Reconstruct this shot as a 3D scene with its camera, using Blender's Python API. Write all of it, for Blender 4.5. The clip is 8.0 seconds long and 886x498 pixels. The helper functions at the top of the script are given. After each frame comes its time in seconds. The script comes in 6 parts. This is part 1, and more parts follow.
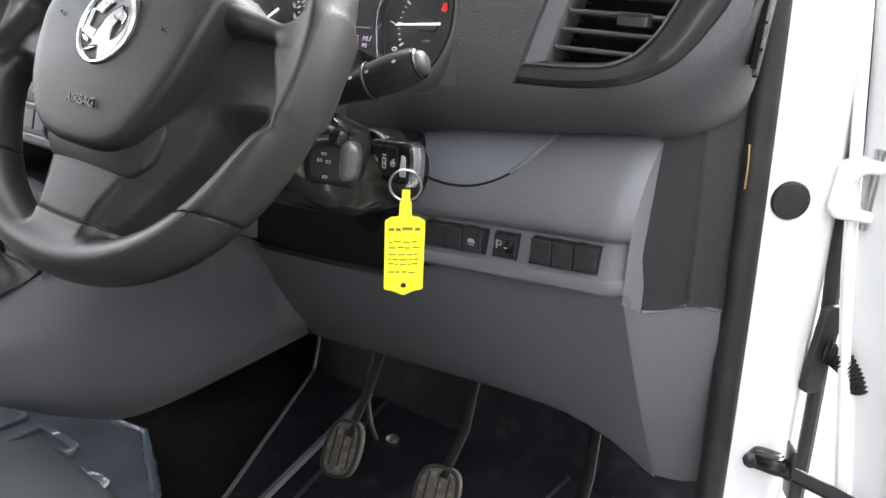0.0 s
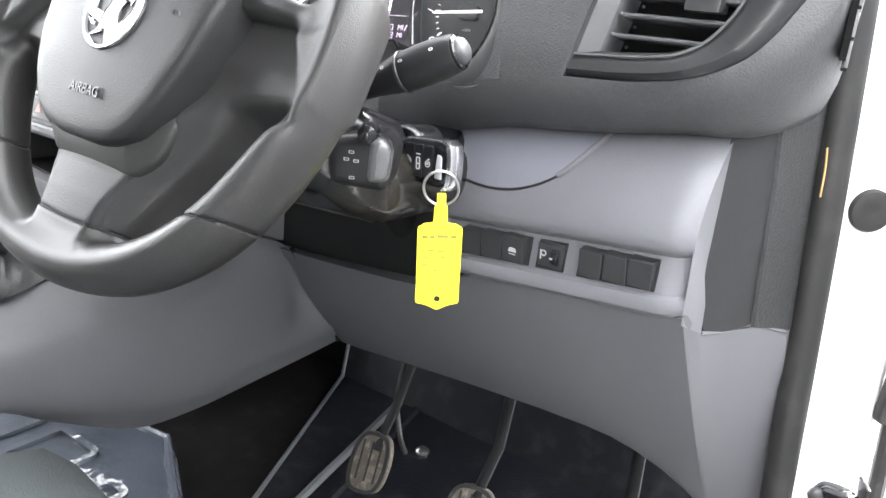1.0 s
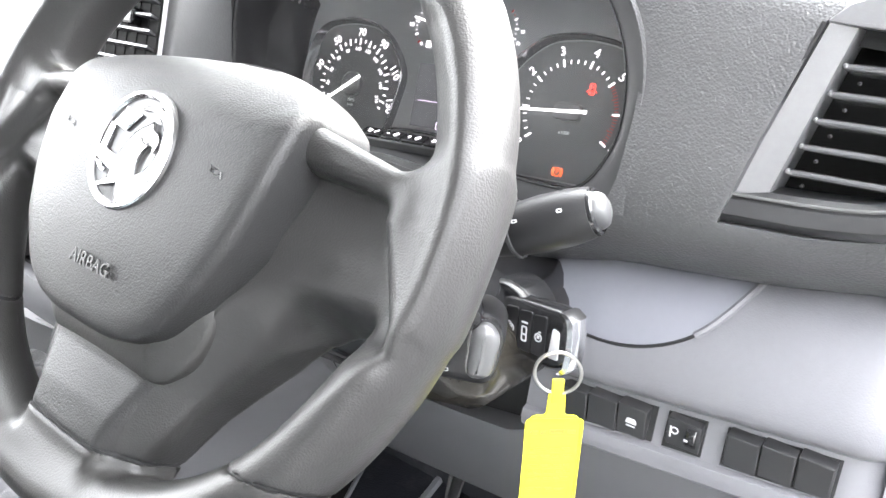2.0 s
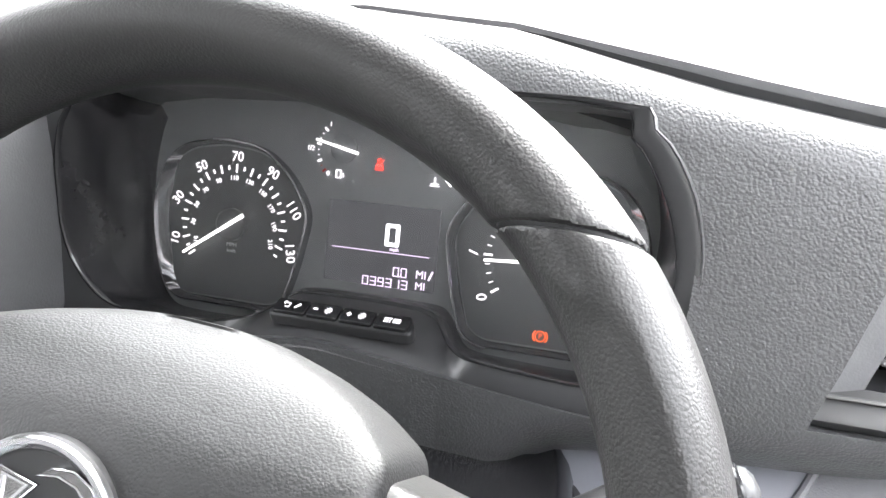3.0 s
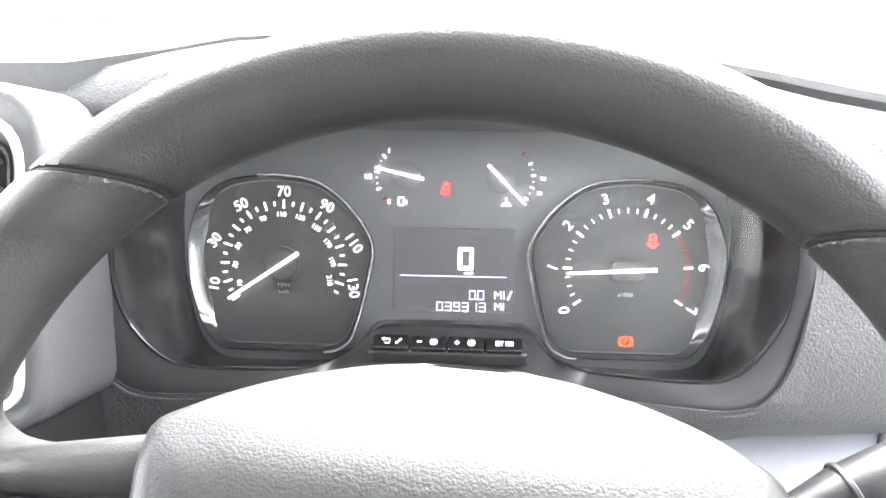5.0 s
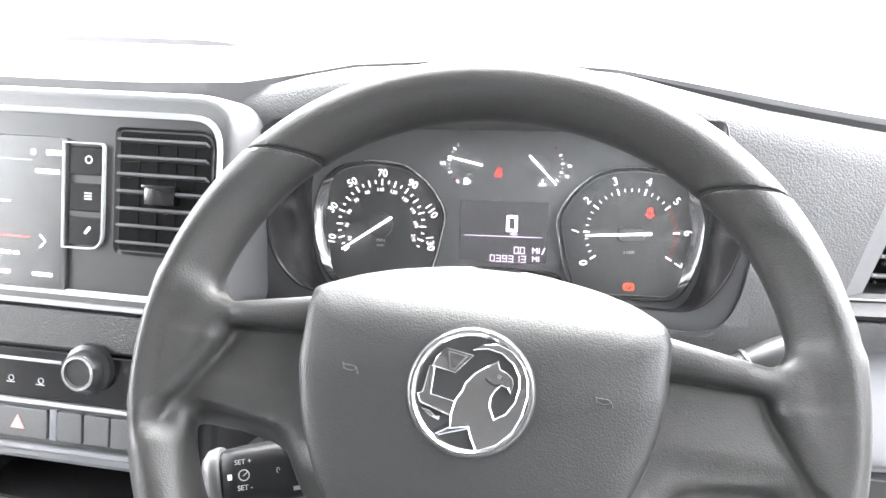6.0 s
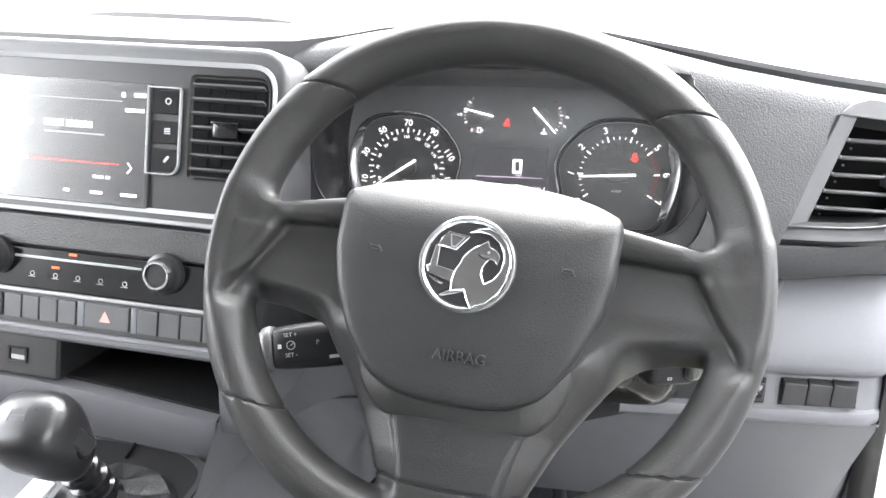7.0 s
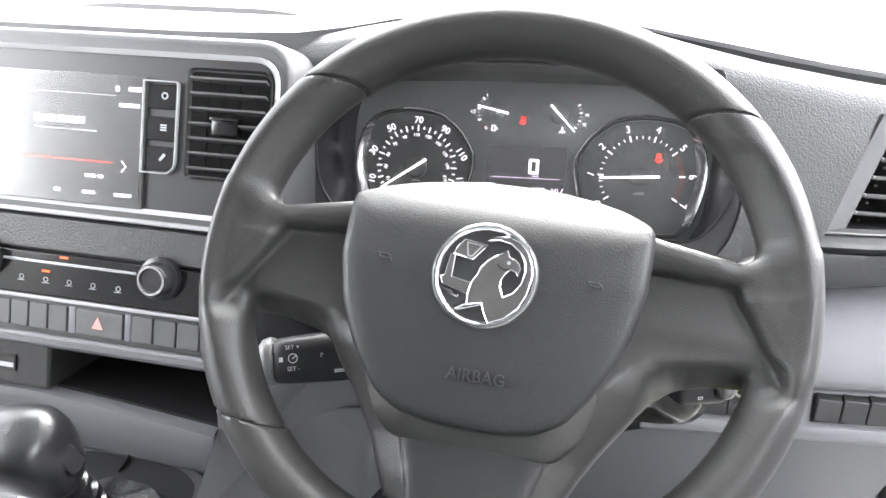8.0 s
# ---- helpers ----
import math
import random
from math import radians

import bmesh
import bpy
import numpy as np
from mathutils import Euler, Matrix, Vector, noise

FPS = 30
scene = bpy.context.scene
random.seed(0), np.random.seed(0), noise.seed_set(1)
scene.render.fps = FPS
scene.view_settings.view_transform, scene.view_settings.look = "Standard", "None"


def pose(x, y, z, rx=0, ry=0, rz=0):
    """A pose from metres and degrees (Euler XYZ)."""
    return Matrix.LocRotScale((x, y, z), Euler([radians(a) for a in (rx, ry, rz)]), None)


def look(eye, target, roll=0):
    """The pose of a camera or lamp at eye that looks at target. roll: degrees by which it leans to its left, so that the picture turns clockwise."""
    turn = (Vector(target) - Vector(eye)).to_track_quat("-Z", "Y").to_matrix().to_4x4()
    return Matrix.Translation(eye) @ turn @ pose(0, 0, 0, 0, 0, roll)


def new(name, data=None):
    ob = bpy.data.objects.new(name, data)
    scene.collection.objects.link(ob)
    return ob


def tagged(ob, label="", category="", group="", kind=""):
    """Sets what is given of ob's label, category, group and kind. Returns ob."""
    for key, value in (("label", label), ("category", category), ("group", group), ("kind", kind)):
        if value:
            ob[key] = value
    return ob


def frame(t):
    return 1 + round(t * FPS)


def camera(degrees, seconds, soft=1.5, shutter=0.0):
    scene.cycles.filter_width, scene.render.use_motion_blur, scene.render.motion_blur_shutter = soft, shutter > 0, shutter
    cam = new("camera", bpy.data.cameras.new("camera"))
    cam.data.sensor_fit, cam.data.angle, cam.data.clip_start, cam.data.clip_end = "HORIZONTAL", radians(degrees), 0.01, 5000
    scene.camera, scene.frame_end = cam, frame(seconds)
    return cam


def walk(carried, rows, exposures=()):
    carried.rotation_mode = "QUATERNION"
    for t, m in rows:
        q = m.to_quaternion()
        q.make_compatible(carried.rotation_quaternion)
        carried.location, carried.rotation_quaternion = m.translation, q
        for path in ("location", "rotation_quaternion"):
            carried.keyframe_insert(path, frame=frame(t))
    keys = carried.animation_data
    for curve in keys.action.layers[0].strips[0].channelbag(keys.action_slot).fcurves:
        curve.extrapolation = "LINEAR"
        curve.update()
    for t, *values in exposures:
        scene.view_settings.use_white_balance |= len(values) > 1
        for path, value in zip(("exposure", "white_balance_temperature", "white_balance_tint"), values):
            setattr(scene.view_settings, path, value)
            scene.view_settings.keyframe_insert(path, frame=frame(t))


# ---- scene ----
# A right-hand-drive van cab: x to the right, y ahead, z up from the cab floor.
cam = camera(59.2, 8.0)
PATH = [
    (0, 0.5328, -0.3666, 0.7751, 33.03, -18.50, 4.32),
    (0.5, 0.5179, -0.3394, 0.7621, 35.07, -18.69, 4.43),
    (1, 0.4955, -0.3171, 0.7623, 35.63, -18.73, 4.51),
    (1.5, 0.4187, -0.2534, 0.7802, 36.23, -18.81, 4.42),
    (2, 0.3483, -0.2265, 0.8200, 36.30, -18.90, 4.21),
    (2.1, 0.3369, -0.2239, 0.8251, 35.91, -18.79, 4.15),
    (2.2, 0.3255, -0.2171, 0.8415, 34.59, -18.68, 4.46),
    (3.3, 0.0818, -0.1312, 0.8852, 11.11, -18.15, 2.84),
    (3.5, 0.0314, -0.1241, 0.8757, 6.70, -17.66, 2.99),
    (4, 0.0006, -0.1209, 0.8692, 3.78, -17.62, 2.23),
    (5.3, 0.0168, -0.2208, 0.8924, 4.58, -17.02, 1.51),
    (5.5, 0.0209, -0.2558, 0.8980, 5.28, -16.87, 1.12),
    (6, 0.0498, -0.3540, 0.9069, 10.40, -17.00, 1.47),
    (6.5, 0.0862, -0.4412, 0.9023, 12.71, -17.15, 1.78),
    (7, 0.0927, -0.4746, 0.8862, 12.96, -17.29, 1.97),
    (7.5, 0.0971, -0.4728, 0.8822, 13.07, -17.39, 2.14),
    (8, 0.0772, -0.4365, 0.8815, 13.31, -17.60, 2.23),
]
EXPOSURES = [(0.0, 3.9), (0.5, 4.52), (1.0, 5.0), (1.5, 5.38), (2.2, 5.7), (3.3, 4.95), (3.5, 4.92), (4.2, 5.28), (5.3, 6.25), (6.0, 5.78), (6.5, 5.34), (7.0, 5.24), (8.0, 5.22)]
walk(cam, [(t, pose(x, y, z, 90 + pitch, 0, yaw) @ pose(0, 0, 0, 0, 0, roll)) for t, x, y, z, yaw, pitch, roll in PATH],
     EXPOSURES)

# ---- world and sun: a bright overcast sky ----
world = bpy.data.worlds.new("sky")
scene.world = world
world.use_nodes = True
wn = world.node_tree.nodes
sky = wn.new("ShaderNodeTexSky")
sky.sky_type = "NISHITA"
sky.sun_disc = False
sky.sun_elevation, sky.sun_rotation = radians(48), radians(10)
sky.dust_density, sky.air_density = 3.0, 1.0
pale = wn.new("ShaderNodeHueSaturation")
pale.inputs["Saturation"].default_value = 0.12
world.node_tree.links.new(sky.outputs["Color"], pale.inputs["Color"])
world.node_tree.links.new(pale.outputs["Color"], wn["Background"].inputs["Color"])
wn["Background"].inputs["Strength"].default_value = 0.15
sun = new("sun", bpy.data.lights.new("sun", "SUN"))
sun.data.energy, sun.data.angle, sun.data.color = 0.3, radians(60), (1.0, 0.97, 0.93)
sun.matrix_world = look((0, 0, 0), (-0.116, -0.66, -0.743))


# ---- materials ----
def material(name, colour, rough=0.5, metal=0.0, grain=0.0, grain_scale=700.0, vary=0.12, vary_scale=9.0, spec=0.5, coat=0.0, dirt=None, dirt_amount=0.0, fibre=False):
    """A surface with patchy tone, roughness that varies with it, and moulded grain."""
    m = bpy.data.materials.new(name)
    m.use_nodes = True
    t = m.node_tree
    n, link = t.nodes, t.links.new
    b = n["Principled BSDF"]
    coord = n.new("ShaderNodeTexCoord")
    big = n.new("ShaderNodeTexNoise")
    big.inputs["Scale"].default_value, big.inputs["Detail"].default_value = vary_scale, 6
    fine = n.new("ShaderNodeTexNoise")
    fine.inputs["Scale"].default_value, fine.inputs["Detail"].default_value = vary_scale * 28, 3
    link(coord.outputs["Object"], big.inputs["Vector"])
    link(coord.outputs["Object"], fine.inputs["Vector"])
    add = n.new("ShaderNodeMath")
    add.operation = "MULTIPLY_ADD"
    add.inputs[1].default_value = 0.35
    link(fine.outputs["Fac"], add.inputs[0])
    link(big.outputs["Fac"], add.inputs[2])
    tone = n.new("ShaderNodeMapRange")
    tone.inputs["From Min"].default_value, tone.inputs["From Max"].default_value = 0.4, 0.95
    tone.inputs["To Min"].default_value, tone.inputs["To Max"].default_value = 1 - vary, 1 + vary
    link(add.outputs[0], tone.inputs["Value"])
    mul = n.new("ShaderNodeMix")
    mul.data_type, mul.blend_type = "RGBA", "MULTIPLY"
    mul.inputs["Factor"].default_value = 1
    mul.inputs["A"].default_value = (*colour, 1)
    link(tone.outputs["Result"], mul.inputs["B"])
    last = mul.outputs["Result"]
    if dirt:
        spots = n.new("ShaderNodeTexNoise")
        spots.inputs["Scale"].default_value, spots.inputs["Detail"].default_value = vary_scale * 3, 8
        link(coord.outputs["Object"], spots.inputs["Vector"])
        ramp = n.new("ShaderNodeMapRange")
        ramp.inputs["From Min"].default_value, ramp.inputs["From Max"].default_value = 0.52, 0.72
        ramp.inputs["To Max"].default_value = dirt_amount
        link(spots.outputs["Fac"], ramp.inputs["Value"])
        mix = n.new("ShaderNodeMix")
        mix.data_type = "RGBA"
        link(ramp.outputs["Result"], mix.inputs["Factor"])
        link(last, mix.inputs["A"])
        mix.inputs["B"].default_value = (*dirt, 1)
        last = mix.outputs["Result"]
    link(last, b.inputs["Base Color"])
    rr = n.new("ShaderNodeMapRange")
    rr.inputs["From Min"].default_value, rr.inputs["From Max"].default_value = 0.4, 0.95
    rr.inputs["To Min"].default_value, rr.inputs["To Max"].default_value = max(0.02, rough * 0.88), min(1, rough * 1.14)
    link(add.outputs[0], rr.inputs["Value"])
    link(rr.outputs["Result"], b.inputs["Roughness"])
    b.inputs["Metallic"].default_value = metal
    b.inputs["Specular IOR Level"].default_value = spec
    b.inputs["Coat Weight"].default_value = coat
    b.inputs["Coat Roughness"].default_value = 0.06
    if grain:
        cells = n.new("ShaderNodeTexNoise" if fibre else "ShaderNodeTexVoronoi")
        cells.inputs["Scale"].default_value = grain_scale
        if not fibre:
            cells.feature = "SMOOTH_F1"
            cells.inputs["Smoothness"].default_value = 0.35
            warp = n.new("ShaderNodeTexNoise")
            warp.inputs["Scale"].default_value = grain_scale * 0.6
            mixv = n.new("ShaderNodeVectorMath")
            mixv.operation = "MULTIPLY_ADD"
            mixv.inputs[1].default_value = (1.2 / grain_scale,) * 3
            link(warp.outputs["Color"], mixv.inputs[0])
            link(coord.outputs["Object"], warp.inputs["Vector"])
            link(coord.outputs["Object"], mixv.inputs[2])
            link(mixv.outputs[0], cells.inputs["Vector"])
            height = cells.outputs["Distance"]
        else:
            link(coord.outputs["Object"], cells.inputs["Vector"])
            height = cells.outputs["Fac"]
        bump = n.new("ShaderNodeBump")
        bump.inputs["Strength"].default_value = min(1.0, grain)
        bump.inputs["Distance"].default_value = 0.45 / grain_scale * max(1.0, grain)
        bump.invert = not fibre
        link(height, bump.inputs["Height"])
        link(bump.outputs["Normal"], b.inputs["Normal"])
    return m


def glow(name, colour, strength):
    """A backlit marking or lamp."""
    m = bpy.data.materials.new(name)
    m.use_nodes = True
    b = m.node_tree.nodes["Principled BSDF"]
    b.inputs["Base Color"].default_value = (*[c * 0.6 for c in colour], 1)
    b.inputs["Emission Color"].default_value = (*colour, 1)
    b.inputs["Emission Strength"].default_value = strength
    b.inputs["Roughness"].default_value = 0.5
    return m


def clear(name, rough=0.0, tint=(1, 1, 1), reflect=1.0, haze=0.0):
    """A thin clear pane: see-through, with a mirror sheen and a pale haze mixed in."""
    m = bpy.data.materials.new(name)
    m.use_nodes = True
    t = m.node_tree
    n, link = t.nodes, t.links.new
    n.remove(n["Principled BSDF"])
    see, gloss, mix, fres = n.new("ShaderNodeBsdfTransparent"), n.new("ShaderNodeBsdfGlossy"), n.new("ShaderNodeMixShader"), n.new("ShaderNodeFresnel")
    see.inputs["Color"].default_value = (*tint, 1)
    gloss.inputs["Roughness"].default_value = rough
    fres.inputs["IOR"].default_value = 1.45
    k = n.new("ShaderNodeMath")
    k.operation = "MULTIPLY"
    k.inputs[1].default_value = reflect
    link(fres.outputs[0], k.inputs[0])
    link(k.outputs[0], mix.inputs[0])
    film, veil = n.new("ShaderNodeBsdfDiffuse"), n.new("ShaderNodeMixShader")
    film.inputs["Color"].default_value = (0.8, 0.8, 0.82, 1)
    veil.inputs[0].default_value = haze
    link(see.outputs[0], veil.inputs[1])
    link(film.outputs[0], veil.inputs[2])
    link(veil.outputs[0], mix.inputs[1])
    link(gloss.outputs[0], mix.inputs[2])
    link(mix.outputs[0], n["Material Output"].inputs["Surface"])
    return m


DASH = material("grained_dark_plastic", (0.038, 0.038, 0.039), 0.38, grain=0.6, grain_scale=720)
# Same plastic as DASH; window light on face and top put into the colour.
DASH_FACE = material("dash_face_lit_tone", (0.059, 0.059, 0.061), 0.42, grain=0.55, grain_scale=680)
DASH_TOP = material("dash_top_lit_tone", (0.085, 0.085, 0.088), 0.42, grain=0.28, grain_scale=800)
RIM = material("wheel_foam_skin", (0.0245, 0.024, 0.024), 0.42, grain=0.28, grain_scale=1000, vary=0.16, spec=0.36)
RIM_WORN = material("worn_wheel_skin", (0.0245, 0.024, 0.0235), 0.40, grain=0.20, grain_scale=900, vary=0.18, spec=0.36)
PAD = material("airbag_cover_skin", (0.0195, 0.0195, 0.020), 0.45, grain=0.34, grain_scale=1000, vary=0.14, spec=0.30)
BEZEL = material("satin_bezel", (0.034, 0.034, 0.0355), 0.36, vary=0.06)
SATIN = material("satin_black_plastic", (0.024, 0.024, 0.025), 0.32, vary=0.08)
GLOSS = material("gloss_black_plastic", (0.012, 0.012, 0.013), 0.16, vary=0.08)
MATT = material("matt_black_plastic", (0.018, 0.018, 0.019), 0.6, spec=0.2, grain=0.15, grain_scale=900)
DIAL_DARK = material("dial_ground_print", (0.072, 0.073, 0.074), 0.5, vary=0.05)
WALL = material("cluster_wall_plastic", (0.016, 0.016, 0.0175), 0.24, vary=0.08)
RING = material("dial_ring_metal", (0.30, 0.30, 0.31), 0.13, metal=0.95, vary=0.06)
# The plate's grey is raised to carry the veil of reflection on the lens.
DIAL = material("veiled_dial_grey", (0.165, 0.169, 0.172), 0.5, vary=0.05)
GREY = material("grey_moulded_plastic", (0.130, 0.130, 0.140), 0.50, grain=0.24, grain_scale=900, vary=0.07)
# Paler than the cover: light along the raised edges, put in as colour.
LETTER = material("edge_lit_letter", (0.035, 0.035, 0.036), 0.3, vary=0.04)
SLAT = material("slat_plastic", (0.085, 0.085, 0.088), 0.24, vary=0.06)
DUCT = material("duct_black", (0.006, 0.006, 0.006), 0.7, spec=0.1)
STALK = material("stalk_plastic", (0.012, 0.012, 0.013), 0.40, spec=0.3, grain=0.1, grain_scale=900)
BADGE = material("badge_silver", (0.27, 0.265, 0.265), 0.24, metal=0.9, vary=0.05)
PIANO = material("piano_black", (0.02, 0.02, 0.021), 0.14, vary=0.06)
HUB = material("needle_hub_plastic", (0.08, 0.08, 0.082), 0.4, vary=0.05)
GREY_LID = material("grey_smooth_lid", (0.165, 0.168, 0.192), 0.42, vary=0.05)
TRIM_DARK = material("dark_pillar_trim", (0.011, 0.011, 0.012), 0.55, grain=0.06, grain_scale=800)
TRIM_GRAIN = material("grained_pillar_trim", (0.022, 0.022, 0.0225), 0.46, grain=0.75, grain_scale=560)
SILVER = material("satin_silver_paint", (0.42, 0.42, 0.43), 0.34, vary=0.02)
CHROME = material("chrome", (0.72, 0.72, 0.74), 0.2, metal=1.0, vary=0.03)
STEEL = material("bare_steel", (0.5, 0.49, 0.47), 0.3, metal=1.0, vary=0.12)
RUBBER = material("black_rubber", (0.016, 0.0155, 0.015), 0.55, vary=0.25, dirt=(0.055, 0.052, 0.05), dirt_amount=0.35)
PEDAL_RUBBER = material("worn_pedal_rubber", (0.10, 0.086, 0.070), 0.55, vary=0.3, vary_scale=40, dirt=(0.26, 0.23, 0.18), dirt_amount=0.8)
PAINT = material("white_body_paint", (0.78, 0.78, 0.78), 0.25, vary=0.02, coat=0.6)
CARPET = material("cab_floor_carpet", (0.013, 0.012, 0.012), 0.95, spec=0.05, grain=0.9, grain_scale=900, vary=0.35, fibre=True, dirt=(0.03, 0.028, 0.027), dirt_amount=0.3)
VINYL = material("floor_vinyl", (0.008, 0.0085, 0.011), 0.4, spec=0.15, vary=0.25, grain=0.2, grain_scale=300, dirt=(0.05, 0.05, 0.052), dirt_amount=0.3)
SHEET = material("plastic_protection", (0.12, 0.135, 0.165), 0.12, vary=0.2, grain=0.25, grain_scale=25, fibre=True)
CLOTH = material("seat_cloth", (0.06, 0.068, 0.072), 0.8, grain=0.6, grain_scale=500, vary=0.15, fibre=True)
HEADLINING = material("headlining", (0.58, 0.58, 0.57), 0.9, grain=0.5, grain_scale=500, fibre=True)
YELLOW = material("yellow_plastic_tag", (0.86, 0.80, 0.03), 0.42, vary=0.05, vary_scale=60)
INK = material("tag_ink", (0.20, 0.18, 0.03), 0.6)
DASHMARK = material("printed_grey", (0.45, 0.45, 0.46), 0.5)
# The brown tint carries the yellow tag's reflection on gloss black.
WARM_GLOSS = material("lower_shroud_gloss", (0.016, 0.0145, 0.012), 0.16, vary=0.2, vary_scale=30)
RENDER = material("sky_block_render", (0.16, 0.16, 0.158), 0.9, vary=0.15, vary_scale=2, grain=0.5, grain_scale=90, fibre=True)
YARD = material("yard_asphalt", (0.055, 0.055, 0.054), 0.85, grain=0.8, grain_scale=120, vary=0.2, vary_scale=2, fibre=True)
WHITE_GLOW = glow("backlit_white", (1.0, 0.95, 1.0), 0.06)
NEEDLE = glow("backlit_needle", (1.0, 1.0, 1.0), 0.11)
RED_GLOW = glow("warning_red", (1.0, 0.05, 0.03), 0.075)
ORANGE_GLOW = glow("warning_orange", (1.0, 0.14, 0.03), 0.045)
RED_PRINT = glow("redline_print", (0.42, 0.03, 0.025), 0.008)
LILAC_GLOW = glow("lilac_segment", (0.9, 0.72, 0.98), 0.055)
LCD = glow("lcd_ground", (0.05, 0.05, 0.055), 0.03)
SCREEN = glow("touchscreen_ground", (0.03, 0.03, 0.035), 0.012)
SCREEN_TEXT = glow("screen_white", (0.95, 0.95, 1.0), 0.09)
# The 0.035 is a diffuse haze standing for glare on the lens.
GLASS = clear("dial_glass", 0.13, (0.97, 0.97, 0.97), 0.75, 0.035)
SCREEN_GLASS = clear("screen_glass", 0.34, (1, 1, 1), 0.9)
WINDOW = clear("window_glass", 0.0, (0.96, 0.98, 0.97), 0.8)


# ---- building helpers ----
def thing(name, label, category, m=None, group="", kind=""):
    ob = new(name)
    ob.empty_display_size = 0.02
    ob.matrix_world = m or Matrix()
    return tagged(ob, label, category, group, kind)


def finish(bm, smooth=True, angle=38):
    bmesh.ops.remove_doubles(bm, verts=bm.verts, dist=1e-6)
    bmesh.ops.recalc_face_normals(bm, faces=bm.faces)
    for f in bm.faces:
        f.smooth = smooth and len(f.verts) < 9
    for e in bm.edges:
        e.smooth = len(e.link_faces) < 2 or e.calc_face_angle(0) < radians(angle)
    return bm


def part(name, bm, mat, parent=None, label="", m=None, smooth=True, angle=38):
    """Links a bmesh as one mesh object under a thing or a part."""
    me = bpy.data.meshes.new(name)
    finish(bm, smooth, angle).to_mesh(me)
    bm.free()
    me.materials.append(mat)
    ob = new(name, me)
    ob.parent = parent
    if m:
        ob.matrix_local = m
    return tagged(ob, label)


def solid(name, bm, mat, label, category, m=None, kind="", group=""):
    return tagged(part(name, bm, mat, None, "", m), label, category, group, kind)


def circle(r, n=32, cx=0.0, cy=0.0, ry=None):
    return [(cx + r * math.cos(2 * math.pi * i / n), cy + (ry or r) * math.sin(2 * math.pi * i / n)) for i in range(n)]


def area(pts):
    return 0.5 * sum(a[0] * b[1] - b[0] * a[1] for a, b in zip(pts, pts[1:] + pts[:1]))


def offset(pts, d):
    """The outline moved outward by d (inward: minus)."""
    s = 1 if area(pts) > 0 else -1
    out = []
    for i, p in enumerate(pts):
        a, b = Vector(pts[i - 1]), Vector(pts[(i + 1) % len(pts)])
        p = Vector(p)
        e, f = (p - a).normalized(), (b - p).normalized()
        n1, n2 = Vector((e.y, -e.x)), Vector((f.y, -f.x))
        k = n1 + n2
        k = k / max(0.35, k.length_squared) * 2 if k.length > 1e-6 else n1
        q = p + k * (d * s)
        out.append((q.x, q.y))
    return out


def rounded(pts, r, n=4):
    """A polygon with rounded corners; r is one radius or one for each corner."""
    out = []
    for i, p in enumerate(pts):
        rad = r[i] if isinstance(r, (list, tuple)) else r
        a, p, b = Vector(pts[i - 1]), Vector(p), Vector(pts[(i + 1) % len(pts)])
        k = min(rad, 0.48 * (a - p).length, 0.48 * (b - p).length)
        q0, q1 = p + (a - p).normalized() * k, p + (b - p).normalized() * k
        for j in range(n + 1):
            u = j / n
            q = q0 * (1 - u) ** 2 + p * 2 * u * (1 - u) + q1 * u * u
            out.append((q.x, q.y))
    return out


def curve(pts, n=6, closed=False):
    """A smooth line through the points (Catmull-Rom)."""
    v = [Vector(p) for p in pts]
    out, last = [], len(v) if closed else len(v) - 1
    for i in range(last):
        if closed:
            p0, p1, p2, p3 = v[i - 1], v[i], v[(i + 1) % len(v)], v[(i + 2) % len(v)]
        else:
            p0, p1, p2, p3 = v[max(i - 1, 0)], v[i], v[i + 1], v[min(i + 2, len(v) - 1)]
        for j in range(n):
            u = j / n
            out.append(0.5 * (2 * p1 + (p2 - p0) * u + (2 * p0 - 5 * p1 + 4 * p2 - p3) * u * u + (3 * p1 - p0 - 3 * p2 + p3) * u ** 3))
    if not closed:
        out.append(v[-1])
    return out


def flat(pts):
    return [(p[0], p[1]) for p in pts]


def loft(rings, closed=True, caps=True, bm=None, around=False):
    """Skin over rings of equal length; around: the last ring meets the first."""
    bm = bm or bmesh.new()
    vs = [[bm.verts.new(p) for p in ring] for ring in rings]
    pairs = list(zip(vs, vs[1:])) + ([(vs[-1], vs[0])] if around else [])
    for a, b in pairs:
        k = len(a)
        for i in range(k if closed else k - 1):
            j = (i + 1) % k
            bm.faces.new((a[i], a[j], b[j], b[i]))
    if caps and closed and not around:
        bm.faces.new(vs[0][::-1])
        bm.faces.new(vs[-1])
    return bm


def prism(outline, z0, z1, bev=0.0, seg=3, bm=None, dome=0.0):
    """An outline made solid between two heights, with a rounded top edge."""
    rings = [[(x, y, z0) for x, y in outline]]
    if bev:
        for i in range(seg + 1):
            a = i / seg * math.pi / 2
            rings.append([(x, y, z1 - bev + bev * math.sin(a)) for x, y in offset(outline, -bev * (1 - math.cos(a)))])
    else:
        rings.append([(x, y, z1) for x, y in outline])
    return loft(rings, bm=bm)


